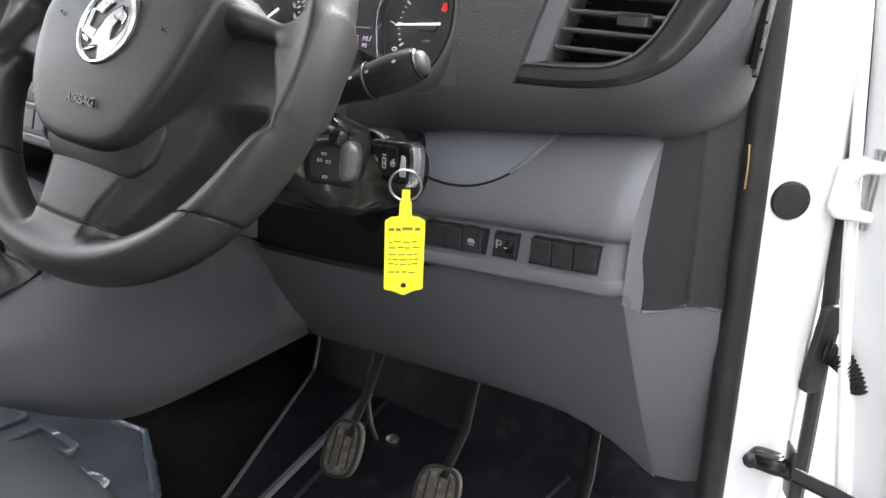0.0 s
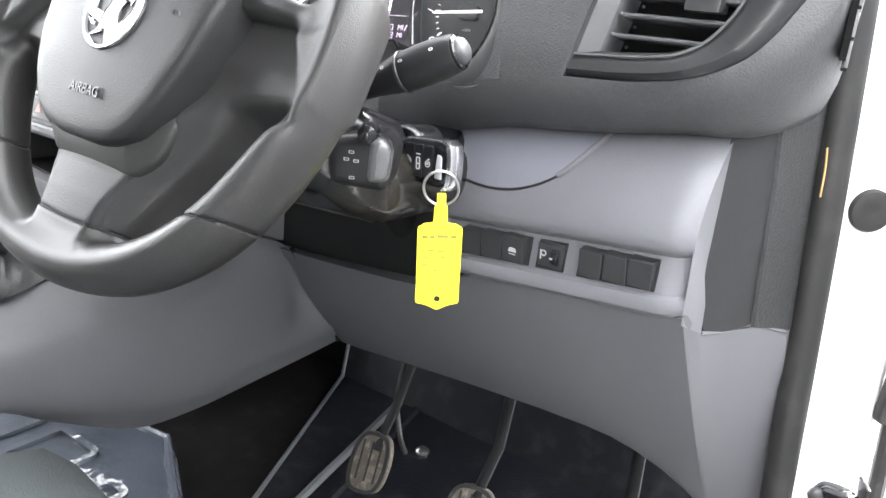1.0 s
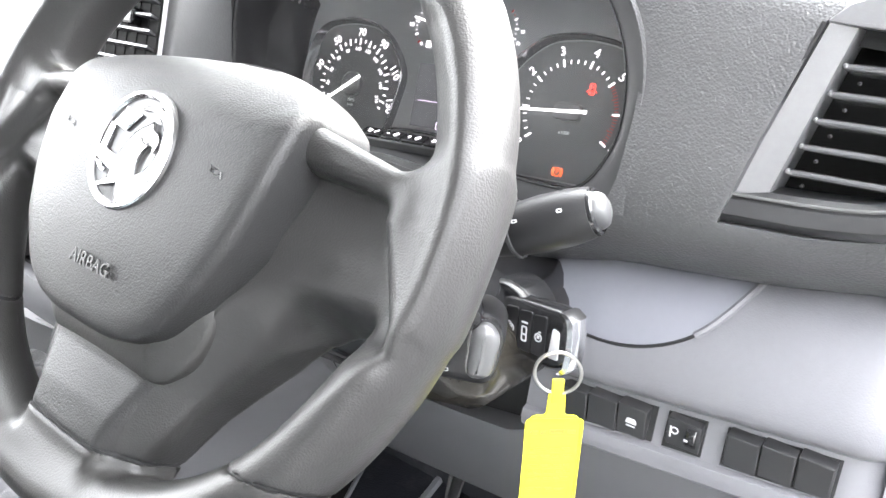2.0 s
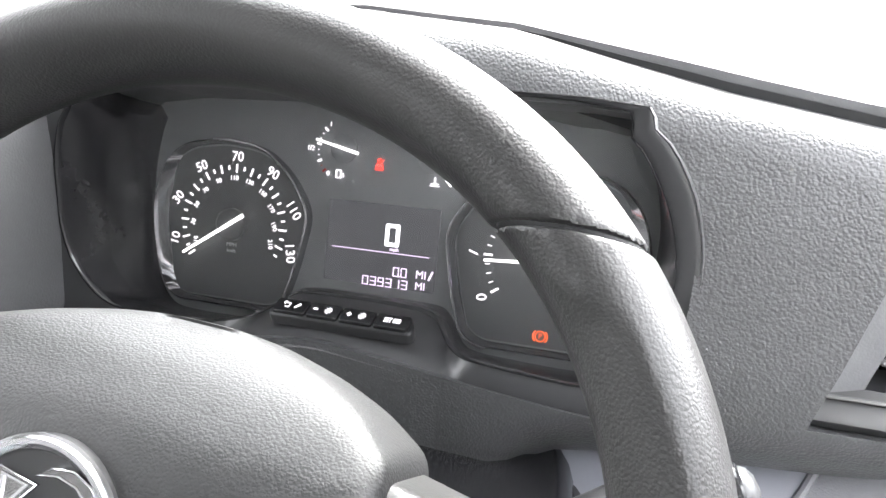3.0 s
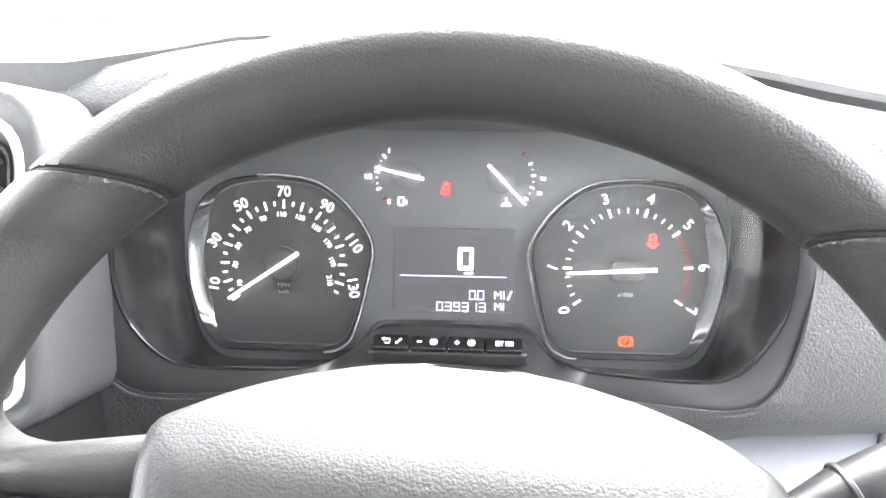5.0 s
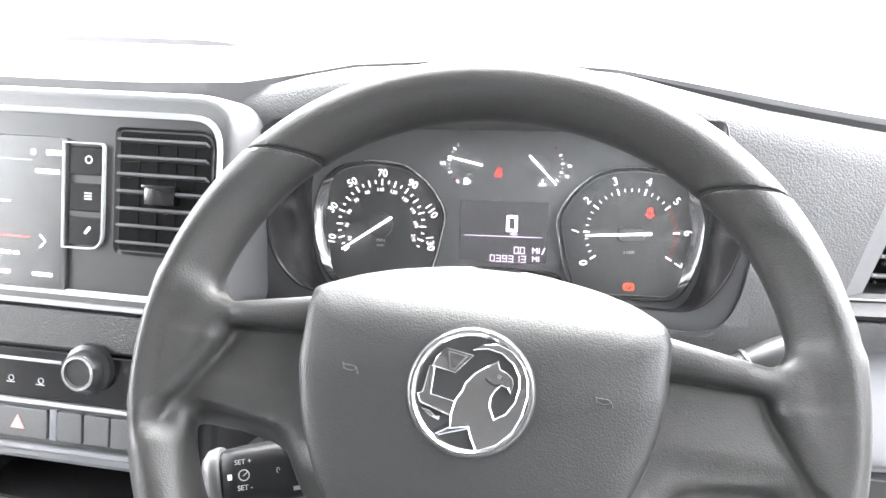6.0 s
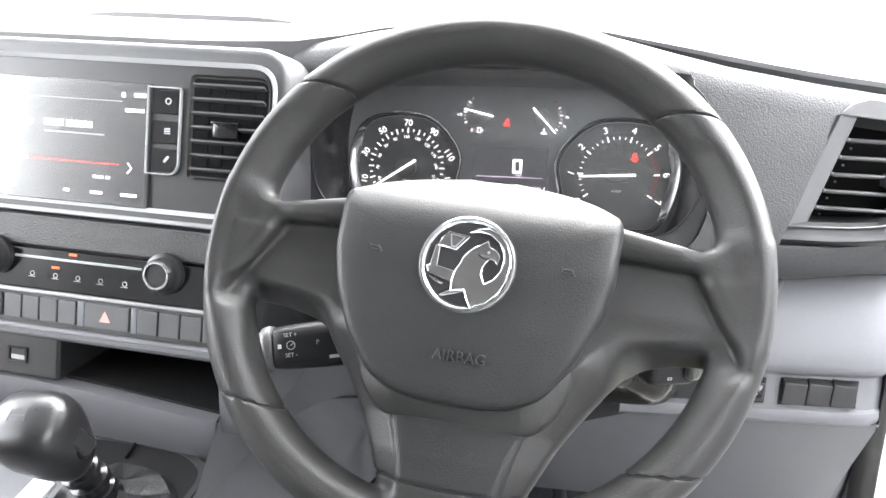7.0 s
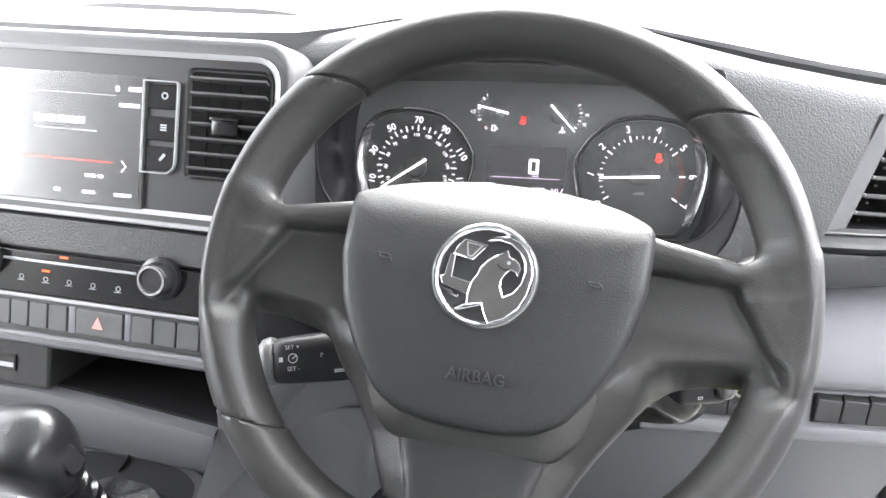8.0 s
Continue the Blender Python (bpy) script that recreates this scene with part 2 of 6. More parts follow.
def ring_solid(outer, inner, z0, z1, zi0=None, zi1=None, bm=None):
    """A frame between two outlines of equal length."""
    zi0, zi1 = z0 if zi0 is None else zi0, z1 if zi1 is None else zi1
    rings = [[(x, y, z0) for x, y in outer], [(x, y, z1) for x, y in outer], [(x, y, zi1) for x, y in inner], [(x, y, zi0) for x, y in inner]]
    return loft(rings, caps=False, around=True, bm=bm)


def tube(points, r, n=12, closed=False, bm=None, squash=1.0):
    """A round bar along points; r is one radius or one for each point."""
    pts = [Vector(p) for p in points]
    rings, up = [], None
    for i, p in enumerate(pts):
        a = pts[i - 1] if (i or closed) else p
        b = pts[(i + 1) % len(pts)] if (i < len(pts) - 1 or closed) else p
        d = (b - a).normalized()
        if up is None:
            up = d.orthogonal().normalized()
        up = (up - d * up.dot(d)).normalized()
        side = d.cross(up)
        rad = r[i] if isinstance(r, (list, tuple)) else r
        rings.append([p + (up * math.cos(2 * math.pi * k / n) + side * math.sin(2 * math.pi * k / n) * squash) * rad for k in range(n)])
    return loft(rings, caps=not closed, around=closed, bm=bm)


def lathe(profile, n=32, bm=None, ring=False):
    """A profile of (radius, height) turned round z; ring: open in the middle."""
    rings = [[(r * math.cos(2 * math.pi * k / n), r * math.sin(2 * math.pi * k / n), z) for k in range(n)] for r, z in profile]
    return loft(rings, bm=bm, caps=not ring, around=ring)


def box(x0, x1, y0, y1, z0, z1, bev=0.0, seg=2):
    bm = bmesh.new()
    bmesh.ops.create_cube(bm, size=1)
    for v in bm.verts:
        v.co = ((x0 + x1) / 2 + v.co.x * (x1 - x0), (y0 + y1) / 2 + v.co.y * (y1 - y0), (z0 + z1) / 2 + v.co.z * (z1 - z0))
    if bev:
        bmesh.ops.bevel(bm, geom=bm.edges[:], offset=bev, segments=seg, affect="EDGES", profile=0.6)
    return bm


def moved(bm, m):
    bmesh.ops.transform(bm, matrix=m, verts=bm.verts)
    return bm


def joined(*bms):
    out = bmesh.new()
    for b in bms:
        me = bpy.data.meshes.new("tmp")
        b.to_mesh(me)
        b.free()
        out.from_mesh(me)
        bpy.data.meshes.remove(me)
    return out


def cut(ob, *cutters):
    """Takes solid shapes out of a mesh."""
    for bm in cutters:
        bmesh.ops.remove_doubles(bm, verts=bm.verts, dist=1e-5)
        bmesh.ops.recalc_face_normals(bm, faces=bm.faces)
        me = bpy.data.meshes.new("cutter")
        bm.to_mesh(me)
        bm.free()
        c = new("cutter", me)
        mod = ob.modifiers.new("cut", "BOOLEAN")
        mod.operation, mod.object, mod.solver = "DIFFERENCE", c, "EXACT"
        dg = bpy.context.evaluated_depsgraph_get()
        made = bpy.data.meshes.new_from_object(ob.evaluated_get(dg))
        ob.modifiers.clear()
        ob.data = made
        bpy.data.objects.remove(c)
    b = bmesh.new()
    b.from_mesh(ob.data)
    finish(b)
    b.to_mesh(ob.data)
    b.free()
    return ob


def lettering(name, body, size, mat, parent, m, depth=0.00015, label=""):
    """A word or number as a thin raised print."""
    cu = bpy.data.curves.new(name, "FONT")
    cu.body, cu.size, cu.extrude = body, size, depth
    cu.align_x, cu.align_y = "CENTER", "CENTER"
    cu.resolution_u = 3
    tmp = bpy.data.objects.new("tmp", cu)
    me = bpy.data.meshes.new_from_object(tmp)
    bpy.data.objects.remove(tmp)
    bpy.data.curves.remove(cu)
    me.materials.clear()
    me.materials.append(mat)
    ob = new(name, me)
    ob.parent = parent
    ob.matrix_local = m
    return tagged(ob, label)


def at(x, y, z, tilt):
    """A panel's frame: local x to the right, local y up the panel, local z out of it; tilt: degrees that its top leans ahead."""
    return pose(x, y, z, 90 - tilt, 0, 0)


# ---- the outside and the cab shell ----
def sheet(x0, x1, y0, y1, z):
    bm = bmesh.new()
    bm.faces.new([bm.verts.new(p) for p in ((x0, y0, z), (x1, y0, z), (x1, y1, z), (x0, y1, z))])
    return bm


solid("ground", sheet(-400, 400, -400, 400, -0.5), YARD, "grey asphalt yard round the van", "ground", kind="structure")
solid("floor", box(-1.28, 0.40, -1.06, 1.0, -0.06, 0.0), CARPET, "dark carpeted cab floor", "floor", kind="structure")
solid("wall_front", joined(moved(box(-1.28, 0.36, -0.02, 0.02, -0.02, 0.62), pose(0, 0.76, 0.0, -14, 0, 0)), box(-1.28, 0.36, 0.86, 0.92, 0.55, 0.83)), CARPET,
      "dark carpeted bulkhead ahead of the footwell", "wall", kind="structure")
solid("wall_rear", box(-1.32, 0.46, -1.12, -1.06, -0.06, 1.42), DASH, "dark bulkhead behind the seats", "wall", kind="structure")
solid("ceiling", box(-1.25, 0.36, -1.06, 0.12, 1.36, 1.42), HEADLINING, "pale cloth roof lining", "ceiling", kind="structure")
solid("wall_left", joined(box(-1.36, -1.28, -1.06, 0.95, -0.3, 0.72), box(-1.33, -1.27, -1.06, -0.90, 0.72, 1.40), moved(box(-0.03, 0.03, -0.03, 0.03, -0.08, 0.92), pose(-1.29, 0.88, 0.82, 50, 0, 0))),
      PAINT, "white passenger side of the cab with its window opening", "wall", kind="structure")
solid("wall_right", joined(box(0.40, 0.48, -1.06, -0.56, -0.45, 1.42), box(0.34, 0.42, -0.57, 0.10, 1.30, 1.42), box(0.40, 0.48, -0.57, 0.45, -0.45, -0.12)), PAINT,
      "white body side round the driver's door opening", "wall", kind="structure")
# Unseen wall, added to hold back low sky light from the door side.
solid("sky_block_wall", box(1.75, 1.95, -5.0, 0.6, -0.5, 1.55), RENDER, "plain unseen wall added to block low sky light", "wall", kind="structure")
solid("windscreen_pillar", tube(curve([(0.545, 0.74, 0.80), (0.50, 0.46, 1.06), (0.44, 0.16, 1.36)], 5), 0.036, 10, squash=0.8), TRIM_DARK,
      "dark trimmed windscreen pillar", "pillar", kind="structure")

screen_window = thing("window_1", "clear raked windscreen above the dashboard", "windscreen", kind="structure")
glass = part("pane", loft([[(-1.24, 0.98, 0.84), (0.54, 0.98, 0.80)], [(-1.2, 0.55, 1.12), (0.50, 0.55, 1.12)], [(-1.15, 0.14, 1.38), (0.43, 0.14, 1.38)]], closed=False), WINDOW, screen_window)
glass.visible_shadow = False

# ---- dashboard: the dark upper moulding ----
WHEEL = at(0.004, 0.0, 0.72, 27.7) @ pose(0, 0, 0, 0, 0, -1.5)
CLUSTER = at(-0.014, 0.264, 0.7365, 13.9) @ pose(0, 0, 0, 0, 0, 2.0)
STACK = at(-0.35, 0.115, 0.646, 11.9)


def top_height(x):
    """The crest line of the upper dashboard."""
    pts = [(-0.80, 0.846), (-0.30, 0.846), (-0.20, 0.850), (-0.13, 0.864), (-0.02, 0.872), (0.07, 0.867), (0.12, 0.856), (0.17, 0.846), (0.24, 0.836), (0.33, 0.827), (0.40, 0.824)]
    return float(np.interp(x, [p[0] for p in pts], [p[1] for p in pts]))


def bottom_height(x):
    pts = [(-0.8, 0.60), (-0.21, 0.595), (0.075, 0.60), (0.10, 0.640), (0.157, 0.653), (0.243, 0.662), (0.30, 0.670), (0.330, 0.672), (0.345, 0.674), (0.356, 0.678), (0.366, 0.685), (0.376, 0.699), (0.384, 0.716), (0.390, 0.740), (0.394, 0.785)]
    return float(np.interp(x, [p[0] for p in pts], [p[1] for p in pts]))


def face_depth(x):
    """How far back the face stands: it sweeps ahead towards the door."""
    return float(np.interp(x, [-0.8, 0.20, 0.26, 0.34, 0.394], [0.19, 0.19, 0.192, 0.204, 0.232]))


def dash_section(x):
    zb, zt, y = bottom_height(x), top_height(x), face_depth(x)
    zb = min(zb, zt - 0.03)
    h = zt - zb
    k = min(1.0, h / 0.12)
    back = float(np.interp(x, [0.33, 0.36, 0.394], [0.44, 0.36, 0.275]))
    prof = [(0.44, zb), (y + 0.075, zb), (y + 0.045, zb + 0.002 * k), (y + 0.024, zb + 0.011 * k), (y + 0.009, zb + 0.027 * k), (y + 0.001, zb + 0.043 * k), (y + 0.0005, zb + 0.42 * h), (y + 0.006, zb + 0.66 * h),
            (y + 0.011, zt - 0.022 * k), (y + 0.016, zt - 0.010 * k), (y + 0.026, zt - 0.002 * k), (y + 0.042, zt), (y + 0.075, zt), (0.44, zt)]
    return [(x, min(py, back - 0.02 + 0.02 * i / 13 if 0 < i < 13 else back), pz) for i, (py, pz) in enumerate(prof)]


LIP = flat(curve([(-0.131, 0.0815), (-0.178, 0.062), (-0.192, 0.038), (-0.1970, 0.0155), (-0.1985, -0.005), (-0.1970, -0.028), (-0.192, -0.049), (-0.183, -0.062), (-0.165, -0.0715), (-0.1181, -0.0700),
                  (-0.085, -0.0655), (-0.068, -0.0630), (-0.052, -0.0605), (-0.042, -0.0590), (-0.030, -0.0575), (-0.006, -0.0560), (0.0346, -0.0600), (0.046, -0.0615), (0.055, -0.0628), (0.066, -0.0640),
                  (0.0864, -0.0661), (0.1317, -0.0705), (0.1541, -0.0700), (0.168, -0.0625), (0.1785, -0.042), (0.184, -0.003), (0.1825, 0.025), (0.174, 0.050), (0.158, 0.070), (0.127, 0.0815)], 3, True))
dashboard = thing("dashboard", "dark grained plastic upper dashboard with a hooded dial recess", "dashboard", kind="structure")
xs = list(np.linspace(-0.262, 0.29, 38)) + [0.300, 0.312, 0.322, 0.330, 0.338, 0.345, 0.351, 0.356, 0.361, 0.366, 0.372, 0.378, 0.384, 0.389, 0.394]
end_row = [(0.384, 0.290 + (p[1] - 0.232) * 0.1, p[2]) for p in dash_section(0.394)]
upper = part("upper_moulding", loft([dash_section(x) for x in xs] + [end_row]), DASH_FACE, dashboard)
VENT_R = at(0.224, 0.197, 0.71, 3.0)
VENT_R_OUT = flat(curve([(0.0, -0.004), (0.044, -0.002), (0.068, 0.001), (0.0895, 0.0055), (0.106, 0.0123), (0.1213, 0.0222), (0.133, 0.037), (0.1405, 0.051), (0.1495, 0.0705), (0.153, 0.092), (0.146, 0.106), (0.120, 0.111)], 3)) + [(0.052, 0.119), (0.040, 0.1145), (0.0305, 0.1045)]
cut(upper, moved(prism(offset(LIP, -0.003), -0.03, 0.16), CLUSTER), moved(prism(VENT_R_OUT, -0.07, 0.05), VENT_R))

# the long pad under the windscreen, behind the shadow gap
def pad_section(x, y0):
    zt = top_height(x) + 0.004 + 0.006 * min(1.0, max(0.0, (x - 0.06) / 0.1))
    drop = float(np.interp(x, [0.22, 0.30, 0.47, 0.54], [0.0, 0.011, 0.037, 0.045]))
    return [(x, y0, zt - 0.03), (x, y0, zt - 0.002), (x, y0 + 0.006, zt + 0.002), (x, y0 + 0.02, zt + 0.003), (x, y0 + 0.11, max(zt - 0.002, 0.852 - drop * 0.6)), (x, y0 + 0.20, 0.855 - drop * 0.7), (x, 0.88, 0.852 - drop), (x, 0.97, 0.845 - drop), (x, 0.97, 0.77), (x, y0 + 0.16, 0.77)]


pad_rows = [pad_section(x, 0.205 if x <= -0.2 else 0.232) for x in np.linspace(-1.2, 0.345, 40)]
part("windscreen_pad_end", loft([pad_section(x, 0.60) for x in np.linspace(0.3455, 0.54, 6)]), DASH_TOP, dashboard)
part("windscreen_pad", loft(pad_rows), DASH_TOP, dashboard, "top pad below the windscreen, toned paler for window light")
hood = []
for x in np.linspace(-0.80, -0.385, 15):
    k = (x + 0.80) / 0.415
    h = 0.0085 * min(1.0, 4.0 * k * (1 - k) * 1.5) ** 0.8
    hood.append([(x, 0.655, 0.848), (x, 0.700, 0.846), (x, 0.700, 0.850 + h * 0.6), (x, 0.662, 0.8525 + h)])
part("demister_slot", loft(hood), DASH, dashboard)
part("shadow_gap", loft([[(x, 0.224 + 0.006, top_height(x) - 0.03), (x, 0.230, top_height(x) + 0.004 * min(1.0, max(0.0, (x - 0.06) / 0.1))), (x, 0.2325, top_height(x) + 0.004 * min(1.0, max(0.0, (x - 0.06) / 0.1))), (x, 0.2325, top_height(x) - 0.03)] for x in np.linspace(0.0, 0.40, 20)]), MATT, dashboard, "dark gap along the dashboard joint")

# ---- instrument cluster ----
cluster = thing("instrument_cluster", "switched-on instrument cluster with two hexagonal dials and red warning lamps", "instruments", CLUSTER)
FACE = flat(curve([(-0.146, 0.085), (-0.159, 0.064), (-0.1645, 0.038), (-0.1650, 0.012), (-0.1635, -0.008), (-0.1600, -0.028), (-0.155, -0.043), (-0.147, -0.0545), (-0.135, -0.0595), (-0.100, -0.0600),
                   (-0.074, -0.0590), (-0.062, -0.0565), (-0.0545, -0.046), (-0.047, -0.036), (-0.036, -0.0335), (-0.006, -0.0330), (0.0346, -0.0335), (0.046, -0.036), (0.0535, -0.046), (0.061, -0.0565),
                   (0.085, -0.0590), (0.130, -0.0595), (0.145, -0.0545), (0.152, -0.043), (0.1570, -0.028), (0.1605, 0.003), (0.1610, 0.028), (0.156, 0.052), (0.150, 0.070), (0.141, 0.085)], 3, True))
# the ridge of the dial opening; it dips towards the plate over the button row
RIDGE = flat(curve([(-0.125, 0.080), (-0.160, 0.060), (-0.1715, 0.035), (-0.1737, 0.0127), (-0.1745, -0.005), (-0.170, -0.0255), (-0.1585, -0.042), (-0.1455, -0.0505), (-0.1286, -0.0530), (-0.0974, -0.0528),
                    (-0.074, -0.0515), (-0.060, -0.0485), (-0.0500, -0.0410), (-0.0415, -0.0335), (-0.030, -0.0315), (-0.006, -0.0310), (0.0346, -0.0320), (0.0480, -0.0360), (0.0545, -0.0430), (0.0620, -0.0475),
                    (0.085, -0.0500), (0.1296, -0.0530), (0.1467, -0.0499), (0.1582, -0.0399), (0.1698, -0.0185), (0.1727, 0.0038), (0.1701, 0.0252), (0.1613, 0.0476), (0.148, 0.066), (0.121, 0.080)], 3, True))
part("dial_plate", prism(FACE, -0.012, 0.0), DIAL, cluster)


def blend(a, b, k):
    return [(p[0] * (1 - k) + q[0] * k, p[1] * (1 - k) + q[1] * k) for p, q in zip(a, b)]


def ridge_height(x, y):
    dip = min(1.0, max(0.0, (0.078 - abs(x - 0.001)) / 0.034)) if y < 0 else 0.0
    dip = dip * dip * (3 - 2 * dip)
    return (0.0705 + 0.24 * y) * (1 - dip) + 0.022 * dip


def wall(k, f):
    """The wall from the dial plate (k 0) to the ridge (k 1); f: its height as a share of the ridge's."""
    return [(x, y, f * ridge_height(*r)) for (x, y), r in zip(blend(FACE, RIDGE, k), RIDGE)]


def apron(k, dz):
    """The satin band from the ridge (k 0) to the outer lip (k 1)."""
    return [(x, y, ridge_height(*r) * (1 - k) + (0.0735 + 0.24 * l[1]) * k + dz) for (x, y), r, l in zip(blend(RIDGE, LIP, k), RIDGE, LIP)]


part("inner_bezel", loft([wall(0.0, -0.06), wall(0.04, 0.05), wall(0.32, 0.30), wall(0.55, 0.55), wall(0.80, 0.80), wall(0.96, 0.965), wall(1.0, 0.99)], caps=False), WALL, cluster, "gloss black wall round the dials")
part("ridge", loft([apron(-0.02, -0.0015), apron(0.0, 0.0006), apron(0.025, 0.0013), apron(0.05, 0.0008), apron(0.085, 0.0008), apron(0.095, -0.001)], caps=False), PIANO, cluster, "polished edge of the dial opening")
part("outer_bezel", loft([apron(0.080, -0.0012), apron(0.092, 0.0000), apron(0.30, 0.0008), apron(0.65, 0.0006), apron(0.92, 0.0), apron(0.985, -0.0006)], caps=False), BEZEL, cluster, "satin black band round the dials")
part("outer_lip", loft([apron(0.96, -0.0008), apron(0.985, 0.0004), apron(1.02, 0.0006), apron(1.06, -0.0006), apron(1.10, -0.004), apron(1.12, -0.012)], caps=False), DASH_FACE, cluster, "dark grained outer lip")


def dial_ring(cx, side):
    pts = [(0.0630, 0.012), (0.048, 0.0345), (0.028, 0.0500), (-0.002, 0.0535), (-0.030, 0.0495), (-0.0465, 0.036), (-0.0545, 0.012), (-0.0525, -0.012), (-0.0445, -0.038), (-0.0325, -0.0530), (0.038, -0.0530), (0.0485, -0.0470), (0.0555, -0.026)]
    pts = [(cx + side * x, y) for x, y in pts]
    pts = pts if side > 0 else pts[::-1]
    return rounded(pts, 0.011, 5)


for name, cx, side, words in (("speedometer", -0.1085, 1, "speedometer dial with white figures and needle at rest"), ("rev_counter", 0.1055, -1, "rev counter dial with a red-marked end and needle near one")):
    out = dial_ring(cx, side)
    dial = part(name, prism(offset(out, -0.004), 0.0002, 0.0012), DIAL_DARK, cluster, words)
    # the ring: narrow towards the display, a broad bright bowl on the outer flank
    wide = [0.0030 + 0.0070 * max(0.0, min(1.0, (cx - side * 0.018 - x) * side / 0.030)) * max(0.0, min(1.0, (0.050 - abs(y + 0.004)) / 0.022)) for x, y in out]
    inner = [(x + (cx - x) * w / 0.055, y + (-y) * w / 0.055) for (x, y), w in zip(out, wide)]
    crest = offset(out, -0.0012)
    middle = [((p[0] * 0.45 + q[0] * 0.55), (p[1] * 0.45 + q[1] * 0.55)) for p, q in zip(crest, inner)]
    high = [0.0085 - 0.42 * (w - 0.003) for w in wide]
    part("ring", loft([[(x, y, 0.0) for x, y in out], [(x, y, h - 0.0012) for (x, y), h in zip(out, high)], [(x, y, h) for (x, y), h in zip(crest, high)], [(x, y, h * 0.42) for (x, y), h in zip(middle, high)], [(x, y, 0.0013) for x, y in inner]], caps=False), RING, dial, "gloss black ring with a bright outer flank")
    line = [p for p in out if (p[0] - cx) * side > -0.010]
    line = line if side > 0 else line
    k0 = max(range(len(line)), key=lambda i: (Vector(line[i]) - Vector(line[i - 1])).length)
    line = line[k0:] + line[:k0]
    part("rim_line", tube([(x, y, 0.0088) for x, y in line], 0.00075, 6), CHROME, dial, "thin chrome line")
    if side > 0:
        ox, oy = -0.1030, -0.0010
        for mph in range(0, 141, 5):
            if mph > 135:
                continue
            a = radians(90 - (mph - 70) * 1.8)
            long_tick = mph % 10 == 0
            part("tick", moved(box(0.0335 if long_tick else 0.0352, 0.0388 if long_tick else 0.0378, -0.0005, 0.0005, 0.0012, 0.0018), pose(ox, oy, 0) @ Matrix.Rotation(a, 4, "Z")), WHITE_GLOW, dial, smooth=False)
        for mph in range(10, 131, 20):
            a = radians(90 - (mph - 70) * 1.8)
            lettering("figure", str(mph), 0.0088, WHITE_GLOW, dial, pose(ox + 0.0448 * math.cos(a), oy + 0.0435 * math.sin(a), 0.0014) @ Matrix.Rotation((a - math.pi / 2) * 0.75, 4, "Z"))
        for kmh in range(10, 211, 20):
            a = radians(90 - (kmh / 1.609 - 70) * 1.8)
            lettering("small_figure", str(kmh), 0.0042, WHITE_GLOW, dial, pose(ox + 0.0298 * math.cos(a), oy + 0.0298 * math.sin(a), 0.0014) @ Matrix.Rotation((a - math.pi / 2) * 0.75, 4, "Z"))
        lettering("unit", "MPH", 0.0038, DASHMARK, dial, pose(-0.1029, -0.0141, 0.0014))
        lettering("unit", "km/h", 0.0032, DASHMARK, dial, pose(-0.1029, -0.0180, 0.0014))
        part("needle_hub", moved(lathe([(0.0105, 0.001), (0.0105, 0.005), (0.009, 0.0062), (0.0, 0.0062)], 28), pose(ox, oy, 0)), HUB, dial)
        a, tip, tail = radians(213.5), 0.0385, 0.0125
    else:
        ox, oy = 0.1028, -0.0006
        for k in range(0, 29):
            v = k / 4
            if v > 5 and k % 4:
                continue
            a = radians(214 - 35.1 * v)
            long_tick = k % 4 == 0
            part("tick", moved(box(0.0325 if long_tick else 0.0338, 0.0376 if long_tick else 0.0365, -0.0006 if long_tick else -0.0003, 0.0006 if long_tick else 0.0003, 0.0012, 0.0018), pose(ox, oy, 0) @ Matrix.Rotation(a, 4, "Z")), WHITE_GLOW, dial, smooth=False)
        for k in range(1, 20):
            v = 5.0 + k * 0.1 + (0.0 if k < 10 else 0.05)
            part("red_tick", moved(box(0.0335 if k % 5 else 0.032, 0.0365, -0.0003, 0.0003, 0.0012, 0.0018), pose(ox, oy, 0) @ Matrix.Rotation(radians(214 - 35.1 * v), 4, "Z")), RED_PRINT, dial, smooth=False)
        for v in range(0, 8):
            a = radians(214 - 35.1 * v)
            lettering("figure", str(v), 0.0088, WHITE_GLOW, dial, pose(ox + 0.0436 * math.cos(a), oy + 0.0436 * math.sin(a), 0.0014) @ Matrix.Rotation((a - math.pi / 2) * 0.8, 4, "Z"))
        lettering("unit", "x1000", 0.0036, DASHMARK, dial, pose(0.1018, -0.0152, 0.0014))
        part("needle_hub", moved(prism(rounded([(-0.0105, -0.006), (0.0105, -0.006), (0.0105, 0.006), (-0.0105, 0.006)], 0.004), 0.001, 0.006, 0.001), pose(ox, oy, 0)), HUB, dial)
        a, tip, tail = radians(183.5), 0.0358, 0.0158
    part("needle", moved(prism([(-tail, -0.0011), (tip, -0.0007), (tip, 0.0007), (-tail, 0.0011)], 0.0065, 0.0080, 0.0004, 2), pose(ox, oy, 0) @ Matrix.Rotation(a, 4, "Z")), NEEDLE, dial, "white backlit needle")

# the small fuel and temperature gauges
fuel = part("fuel_gauge", moved(lathe([(0.0085, 0.0), (0.0085, 0.002), (0.007, 0.0028), (0.0, 0.0028)], 24), pose(-0.029, 0.0535, 0)), DIAL, cluster)
fa = math.atan2(0.0066, -0.0288)
